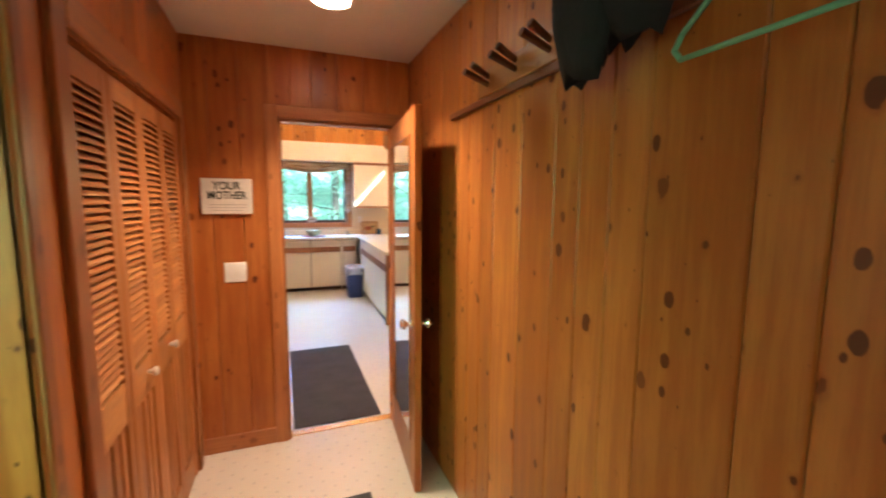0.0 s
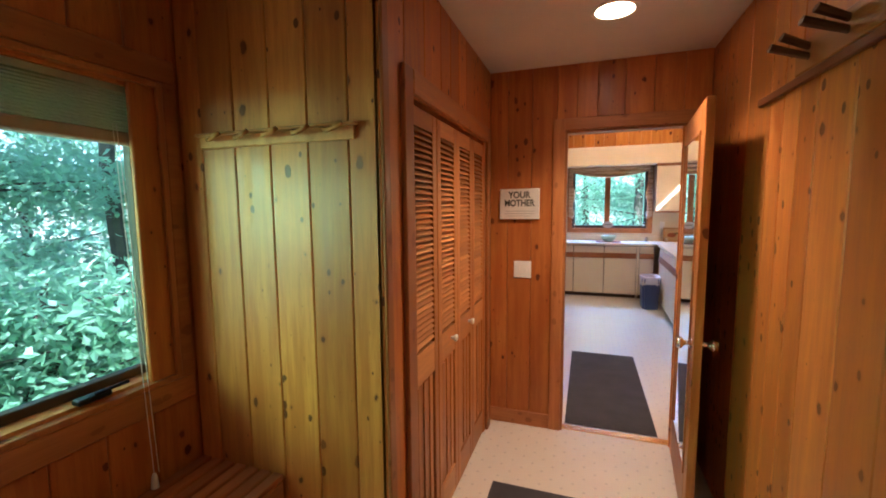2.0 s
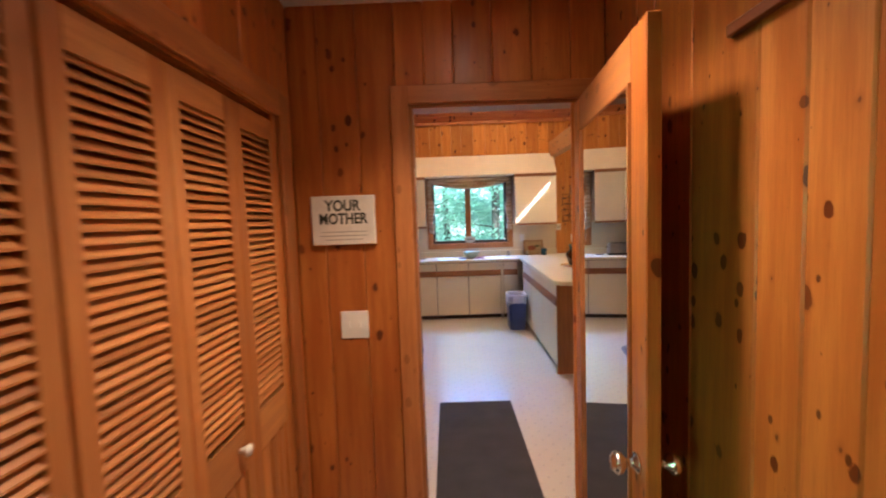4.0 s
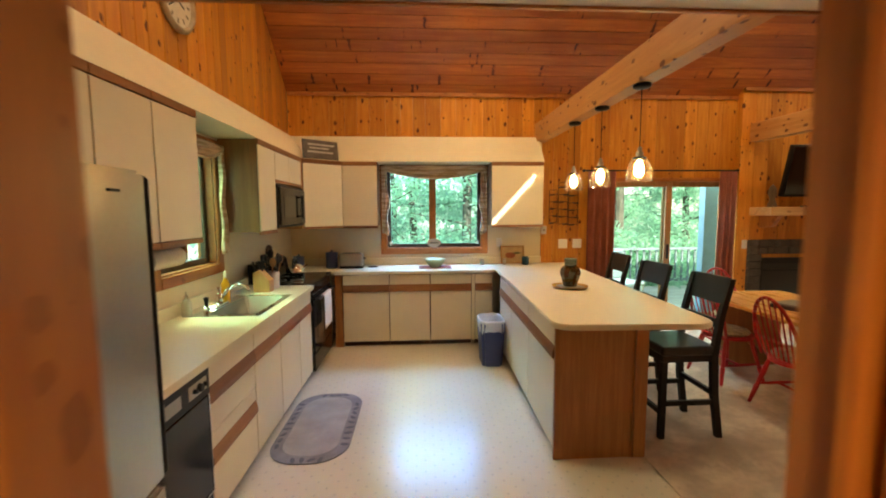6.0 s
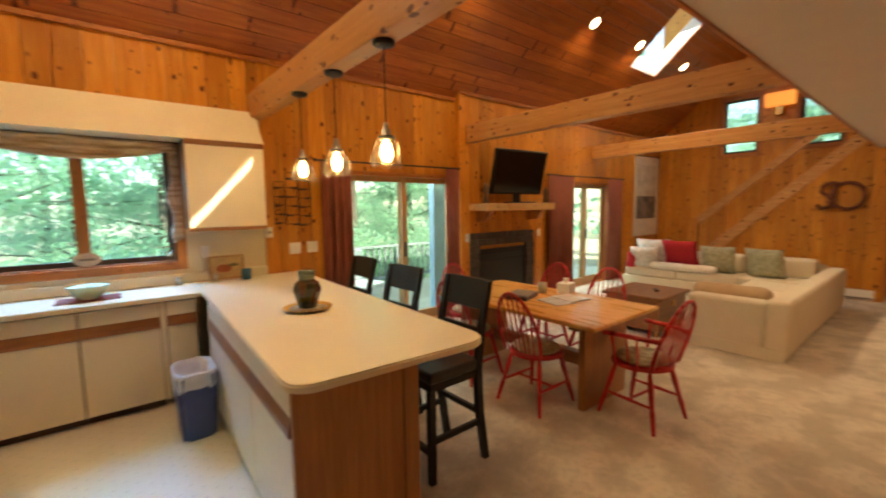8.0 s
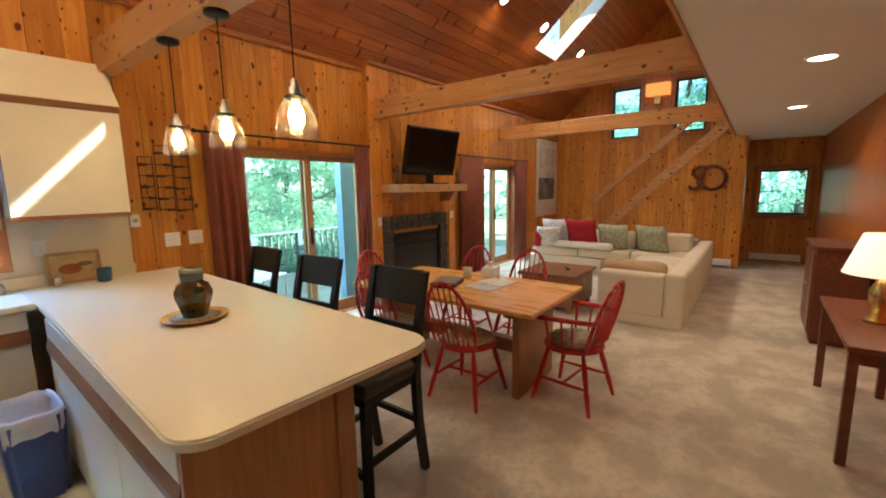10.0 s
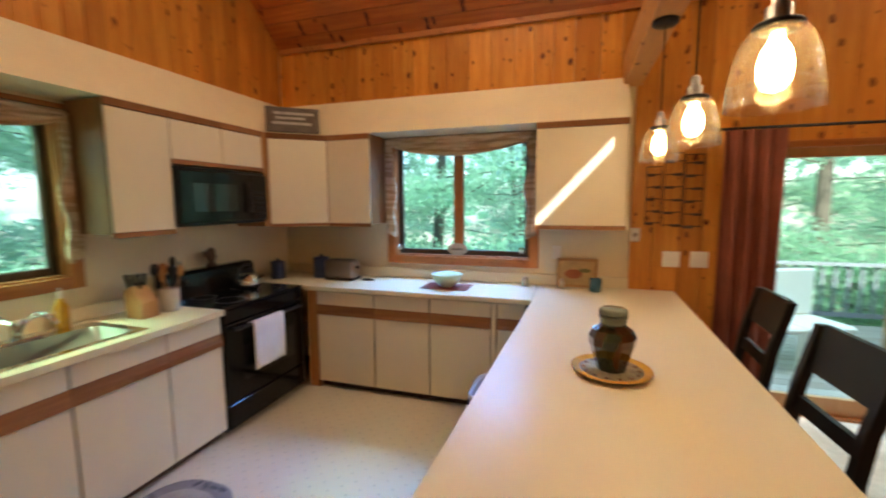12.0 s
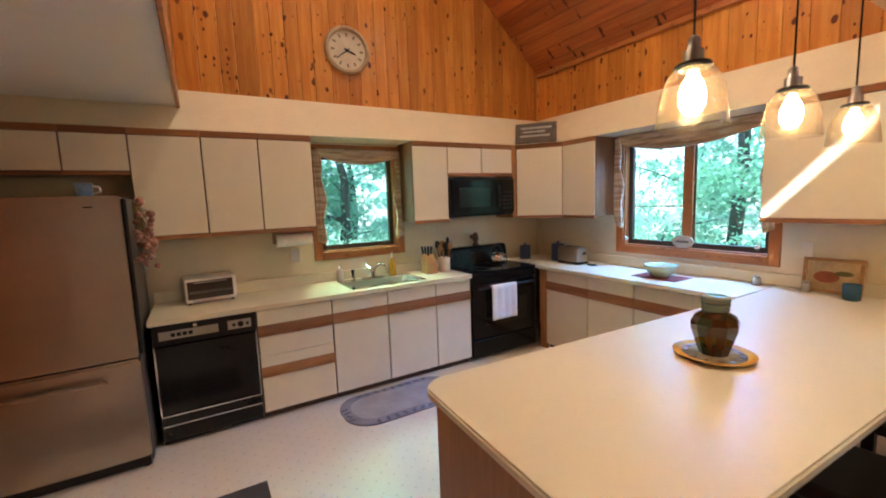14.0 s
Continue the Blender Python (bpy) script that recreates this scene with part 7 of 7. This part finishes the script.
part("cloth", bm, plain("black_fleece", (0.006, 0.007, 0.010), 0.97, vary=0.3, relief=0.5), ct_, smooth=True)
hg = thing("clothes_hanger", "mint green plastic clothes hanger", "hanger", place=(1.37, 1.20, 1.80))
part("frame", tube(bmesh.new(), [(0, 0.01, 0.20), (0, 0.19, 0.045), (0, 0.205, 0.02), (0, 0.19, 0.0), (0, -0.17, 0.0), (0, -0.185, 0.02), (0, -0.17, 0.045), (0, 0.01, 0.20)], 0.0055, 8), plain("mint_plastic", (0.16, 0.42, 0.28), 0.4), hg, smooth=True)
part("hook", tube(bmesh.new(), [(0, 0.01, 0.20), (0, 0.01, 0.24), (0.03, 0.0, 0.265), (0.06, 0.0, 0.245)], 0.003, 6), M_CHROME, hg)

# alcove: hook rail, bench, window with blind
M_BENCH = wood("red_brown_bench_pine", (0.46, 0.15, 0.045), (0.34, 0.095, 0.028), 1, 0.2, coat=0.35)
hr = thing("hook_rail", "pale pine rail with carved wooden hooks", "coat rack")
part("rail", B(-0.575, 0.085, 1.868, 1.883, 1.762, 1.806, bev=0.003), M_LOUVRE, hr)
part("cap", B(-0.585, 0.095, 1.852, 1.883, 1.806, 1.816, bev=0.003), M_LOUVRE, hr)
for i in range(5):
    x = -0.53 + i * 0.125
    part("hook", tube(bmesh.new(), [(x, 1.868, 1.800), (x + 0.03, 1.835, 1.788), (x + 0.075, 1.815, 1.790), (x + 0.10, 1.822, 1.806)], 0.008, 8), M_LOUVRE, hr, smooth=True)
bn = thing("slatted_bench", "slatted red-brown pine bench in the alcove", "bench")
for i in range(7):
    part("slat", B(-0.675 + i * 0.060, -0.628 + i * 0.060, 0.55, 1.875, 0.508, 0.530, bev=0.004), M_BENCH, bn)
part("apron", B(-0.285, -0.262, 0.56, 1.86, 0.43, 0.507), M_TRIM_Y, bn)
for y in (0.58, 1.20, 1.82):
    part("leg", B(-0.32, -0.286, y - 0.02, y + 0.03, 0, 0.507), M_TRIM, bn)
    part("leg", B(-0.67, -0.635, y - 0.02, y + 0.03, 0, 0.507), M_TRIM, bn)
    part("bearer", B(-0.635, -0.32, y - 0.015, y + 0.025, 0.46, 0.507), M_TRIM_X, bn)
w6 = window("window_6", EWIN[1] - EWIN[0], EWIN[3] - EWIN[2], 0.15, [0.42], "entry casement window in pine with a raised blind", casing=0.0, sash=0.032, inner=M_LOUVZ)
put(w6, W - 0.016, EWIN[0], EWIN[2], 90)
bm = bmesh.new()
y0, y1, z0, z1 = EWIN
part("stop_bead", box(box(box(bm, W - 0.001, W + 0.016, y1, y1 + 0.022, z0 - 0.022, z1 + 0.022, bev=0.003), W - 0.001, W + 0.016, y0, y1, z0 - 0.022, z0, bev=0.003), W - 0.001, W + 0.016, y0, y1, z1, z1 + 0.022, bev=0.003), M_LOUVZ, w6).matrix_parent_inverse = w6.matrix_basis.inverted()
for nm, a in (("apron_casing", B(W - 0.001, W + 0.013, y0 - 0.07, y1 + 0.075, z0 - 0.115, z0 - 0.024, bev=0.003)), ("head_casing", B(W - 0.001, W + 0.013, y0 - 0.07, y1 + 0.075, z1 + 0.024, z1 + 0.11, bev=0.003)), ("side_casing", B(W - 0.001, W + 0.013, y1 + 0.024, y1 + 0.075, z0 - 0.024, z1 + 0.024, bev=0.003))):
    part(nm, a, M_TRIM_Y, w6).matrix_parent_inverse = w6.matrix_basis.inverted()
bd = thing("window_blind", "white slatted window blind drawn up to a stack", "blind", place=(W - 0.055, EWIN[0], 1.80))
L = EWIN[1] - EWIN[0]
M_BLIND = leaf_mat("white_translucent_blind", (0.70, 0.71, 0.60), (0.74, 0.75, 0.64), (0.86, 0.92, 0.74))
part("head_rail", B(-0.02, 0.02, 0.02, L - 0.02, 0.14, 0.175), M_BLIND, bd)
for i in range(12):
    part("slat", B(-0.024, 0.024, 0.025, L - 0.025, 0.012 + i * 0.0105, 0.0175 + i * 0.0105), M_BLIND, bd)
part("bottom_rail", B(-0.026, 0.026, 0.022, L - 0.022, -0.035, 0.008, bev=0.006), plain("beige_rail", (0.42, 0.36, 0.28), 0.6), bd)
cdp = thing("blind_cord", "white blind cord with plastic tassel", "cord", place=(W + 0.03, 1.66, 0.55))
for dy in (0, 0.012):
    part("cord", rod(bmesh.new(), (-0.06, dy, 1.28), (0, dy * 1.5, 0.03), 0.0016, n=5), M_WHITE, cdp)
part("tassel", lathe(bmesh.new(), [(0.006, 0.035), (0.010, 0.02), (0.013, -0.02), (0, -0.02)], 12), M_WHITE, cdp)
cr_ = thing("window_crank", "dark metal casement crank on the sill", "crank", place=(W - 0.01, 1.52, EWIN[2] + 0.012))
part("base", B(-0.03, 0.01, -0.05, 0.05, 0, 0.02, bev=0.005), M_BLACKM, cr_)
part("arm", rod(bmesh.new(), (0, 0, 0.02), (0.03, 0.09, 0.035), 0.006), M_BLACKM, cr_)

# ---- outdoors ----
struct("ground", B(-140, 140, -140, 140, -0.95, -0.75), M_GROUND, "leaf-strewn forest floor", "ground")
dk = thing("deck", "weathered grey timber deck outside the sliding doors", "deck")
for i in range(21):
    part("plank", B(2.8, 11.6, N + 0.18 + i * 0.145, N + 0.18 + i * 0.145 + 0.138, -0.09, -0.05), M_DECK, dk)
rl = thing("deck_railing", "dark blue-grey timber deck railing", "railing")
ry = N + 3.2
part("top_rail", B(2.8, 11.6, ry - 0.06, ry + 0.06, 0.76, 0.80), M_RAIL, rl)
part("bottom_rail", B(2.8, 11.6, ry - 0.02, ry + 0.02, 0.06, 0.12), M_RAIL, rl)
for i in range(6):
    part("post", B(2.8 + i * 1.74, 2.9 + i * 1.74, ry - 0.05, ry + 0.05, -0.9, 0.76), M_RAIL, rl)
for i in range(60):
    part("baluster", B(2.95 + i * 0.145, 2.985 + i * 0.145, ry - 0.018, ry + 0.018, 0.12, 0.76), M_RAIL, rl)
M_SIDING = plain("pale_blue_siding", (0.30, 0.44, 0.56), 0.7, vary=0.12)
struct("outside_corner", B(5.20, 5.58, N + 0.40, N + 0.52, -0.8, 2.65), M_SIDING, "pale blue-grey boarded porch return beside the sliding door", "wall")
struct("outside_corner_far", B(7.70, 8.02, N + 0.40, N + 0.52, -0.8, 2.65), M_SIDING, "pale blue-grey boarded porch return by the far door", "wall")
gr = thing("covered_grill", "barbecue grill below a grey-blue cover", "grill", place=(8.55, N + 0.9, -0.05))
part("cover", prism(bmesh.new(), [(-0.45, 0), (0.45, 0), (0.45, 0.75), (0.28, 1.08), (-0.28, 1.08), (-0.45, 0.75)], 1, -0.28, 0.28), plain("grey_blue_cover", (0.22, 0.30, 0.42), 0.7), gr)
for x0, y0 in ((4.55, N + 1.5), (4.05, N + 1.3)):
    pc_ = thing("patio_chair", "pale grey patio chair on the deck", "chair", "patio chairs", (x0, y0, -0.05), 200)
    part("seat", B(-0.26, 0.26, -0.26, 0.26, 0.38, 0.44, bev=0.02), M_WHITE, pc_)
    part("backrest", B(-0.26, 0.26, -0.28, -0.22, 0.44, 0.95, bev=0.02), M_WHITE, pc_)
    for sx in (-0.23, 0.23):
        for sy in (-0.23, 0.23):
            part("leg", cyl(bmesh.new(), 0.015, 0.015, 0, 0.38, 8, Matrix.Translation((sx, sy, 0))), M_WHITE, pc_)


def tree(seed, h, spread, leaves):
    rng = random.Random(seed)
    t = thing("tree", "leafy green broadleaf tree in the wood", "tree", "trees round the house")
    bm = bmesh.new()
    pts = [Vector((0, 0, -0.1))]
    for i in range(6):
        pts.append(pts[-1] + Vector((rng.gauss(0, 0.12), rng.gauss(0, 0.12), h / 6)))
    for i, (a, c) in enumerate(zip(pts, pts[1:])):
        rod(bm, a, c, 0.15 * (1 - i / 7), 0.15 * (1 - (i + 1) / 7), 8)
    tips = []
    for i in range(22):
        f = rng.uniform(0.10, 0.98)
        k = min(int(f * 6), 5)
        a = pts[k].lerp(pts[k + 1], f * 6 - k)
        ang, ln = rng.uniform(0, 6.283), spread * rng.uniform(0.5, 1.0) * (1.15 - 0.6 * f)
        c = a + Vector((math.cos(ang) * ln, math.sin(ang) * ln, ln * rng.uniform(0.0, 0.45)))
        rod(bm, a, c, 0.035 * (1.1 - f), 0.008, 5)
        tips += [a.lerp(c, u) for u in (0.35, 0.55, 0.75, 0.9, 1.0)]
    part("trunk", bm, M_BARK, t)
    vs, fs = [], []
    for i in range(leaves):
        c = rng.choice(tips) + Vector((rng.gauss(0, 0.30), rng.gauss(0, 0.30), rng.gauss(0, 0.20)))
        s = rng.uniform(0.035, 0.075)
        rot = Euler((rng.gauss(0, 0.6), rng.gauss(0, 0.6), rng.uniform(0, 6.28))).to_matrix()
        b0 = len(vs)
        for p in ((-s, 0, 0), (-0.2 * s, 0.5 * s, 0.06 * s), (s, 0, -0.1 * s), (-0.2 * s, -0.5 * s, 0.06 * s)):
            vs.append(tuple(c + rot @ Vector(p)))
        fs.append((b0, b0 + 1, b0 + 2, b0 + 3))
    me = bpy.data.meshes.new("crown")
    me.from_pydata(vs, [], fs)
    me.materials.append(M_LEAF)
    ob = new("crown", me)
    ob.parent = t
    return t


rng = random.Random(77)
kinds = [tree(1, 9.0, 3.2, 15000), tree(2, 11.0, 3.0, 15000), tree(3, 6.0, 2.6, 13000)]
spots = [(-0.5, 13.8), (2.2, 14.6), (4.6, 15.2), (0.8, 17.5), (6.8, 14.6), (9.2, 15.5), (11.8, 14.8), (3.2, 18.8), (-2.8, 15.5), (7.8, 19.0), (14.5, 17.0), (11.5, 20.0), (-0.2, 21.5), (5.4, 22.5),
         (-5.6, 7.6), (-6.4, 5.2), (-5.2, 10.5), (-8.5, 8.6), (-9.5, 4.0), (-8.6, 12.0), (-12.5, 7.0), (-5.8, 2.9), (-5.5, 0.6), (-6.8, -1.2), (-8.2, 1.8), (-11.5, -0.5), (-11.0, 3.0), (-14.5, 1.0), (-5.0, -3.0), (-9.0, -4.5),
         (17.0, 6.5), (16.8, 3.6), (18.5, 5.0), (20.5, 8.5), (19.0, 1.0)]
used = set()
for i, (x, y) in enumerate(spots):
    k = i % 3
    s = rng.uniform(0.85, 1.15)
    m = pose(x, y, -0.76, 0, 0, rng.uniform(0, 360))
    if k not in used:
        used.add(k)
        kinds[k].matrix_basis = m
    else:
        copy_thing(kinds[k], m)
shrub = tree(9, 1.7, 1.5, 6000)
tagged(shrub, "low green shrub growing under the trees", "shrub", "shrubs round the house")
first = True
for x, y in ((-3.6, 0.4), (-4.4, 1.9), (-3.9, 3.0), (-5.2, -0.8), (-3.8, 6.0), (-4.6, 7.6), (-4.2, 4.6), (0.2, 12.4), (1.8, 12.9), (-1.6, 12.6), (3.8, 13.6), (6.2, 13.2), (8.6, 13.4), (10.8, 13.0)):
    m = pose(x, y, -0.76, 0, 0, rng.uniform(0, 360))
    if first:
        shrub.matrix_basis, first = m, False
    else:
        copy_thing(shrub, m)
# far woods: a rough belt of leaf clumps all round
vs, fs = [], []
for i in range(15000):
    a = rng.uniform(0, 6.283)
    r = rng.uniform(26, 44)
    c = Vector((4 + r * math.cos(a), 6 + r * math.sin(a), -0.8 + 17 * rng.random() ** 1.1))
    if -150 < math.degrees(a) - 360 * (a > 3.14159) < -35:
        c.z = min(c.z, 7.0)
    s = rng.uniform(0.25, 0.7)
    rot = Euler((rng.gauss(0, 0.8), rng.gauss(0, 0.8), rng.uniform(0, 6.28))).to_matrix()
    b0 = len(vs)
    for p in ((-s, 0, 0), (-0.2 * s, 0.6 * s, 0.1 * s), (s, 0, -0.1 * s), (-0.2 * s, -0.6 * s, 0.1 * s)):
        vs.append(tuple(c + rot @ Vector(p)))
    fs.append((b0, b0 + 1, b0 + 2, b0 + 3))
me = bpy.data.meshes.new("far_woods")
me.from_pydata(vs, [], fs)
me.materials.append(M_LEAF)
tagged(new("far_woods", me), "dense green woodland behind the house", "woods", "", "stuff")

# ---- wall boards ----
planks(north_wall, "x", N, -1, W, 2.62, 2.585, EAVE + 0.02, [], M_PINE, seed=3)
planks(north_wall, "x", N, -1, 2.62, 5.30, 0, EAVE + 0.02, [SL1, SL2], M_PINE, seed=4)
planks(west_wall, "y", W, 1, LOFT_Y + 0.02, N, 2.585, roof_z, [], M_PINE, (0.11, 0.15), seed=5)
planks(east_wall, "y", E, -1, 3.6, N, 0, lambda u: min(roof_z(u), 7.0), [HWIN, GW1, GW2], M_PINE, seed=6)
planks(hall_east_wall, "y", HX1, -1, -0.62, HY, 0, LOW, [], M_PINE_HALL_DIM, (0.13, 0.19, 0.23), seed=7)
planks(alcove_wall, "x", 1.884, -1, W, -0.585, 0, LOW, [], M_PINE_HALL_DIM, (0.12,), seed=8)
planks(alcove_wall, "x", 1.884, -1, -0.585, HX0, 0, LOW, [], M_PINE_HALL_DIM, (0.16,), seed=18)
planks(closet_wall, "y", HX0, 1, 1.884, HY, 0, LOW, [(2.12, 3.34, 0, 1.95)], M_PINE_HALL_DIM, (0.14, 0.19), seed=9)
planks(hall_end_wall, "x", HY, -1, HX0, HX1, 0, LOW, [(0.66, 1.375, 0, 2.02)], M_PINE_HALL_DIM, (0.12, 0.15), seed=10)
planks(entry_west_wall, "y", W, 1, -0.62, 1.884, 0, LOW, [EWIN], M_PINE_HALL_DIM, (0.15, 0.19), seed=11)
planks(north_wall, "x", N, -1, 7.20, E, 0, EAVE + 0.02, [SL1, SL2], M_PINE, seed=14)
planks(breast, "x", BY, -1, 5.30, 7.20, 0, EAVE + 0.1, [(5.56, 7.02, 0, 1.20)], M_PINE, seed=12)
planks(stair_wall, "y", 10.7, -1, 4.74, 7.42, 0, lambda u: min(0.44 + 0.945 * (7.42 - u), LOW + 0.1), [], M_PINE, seed=13)
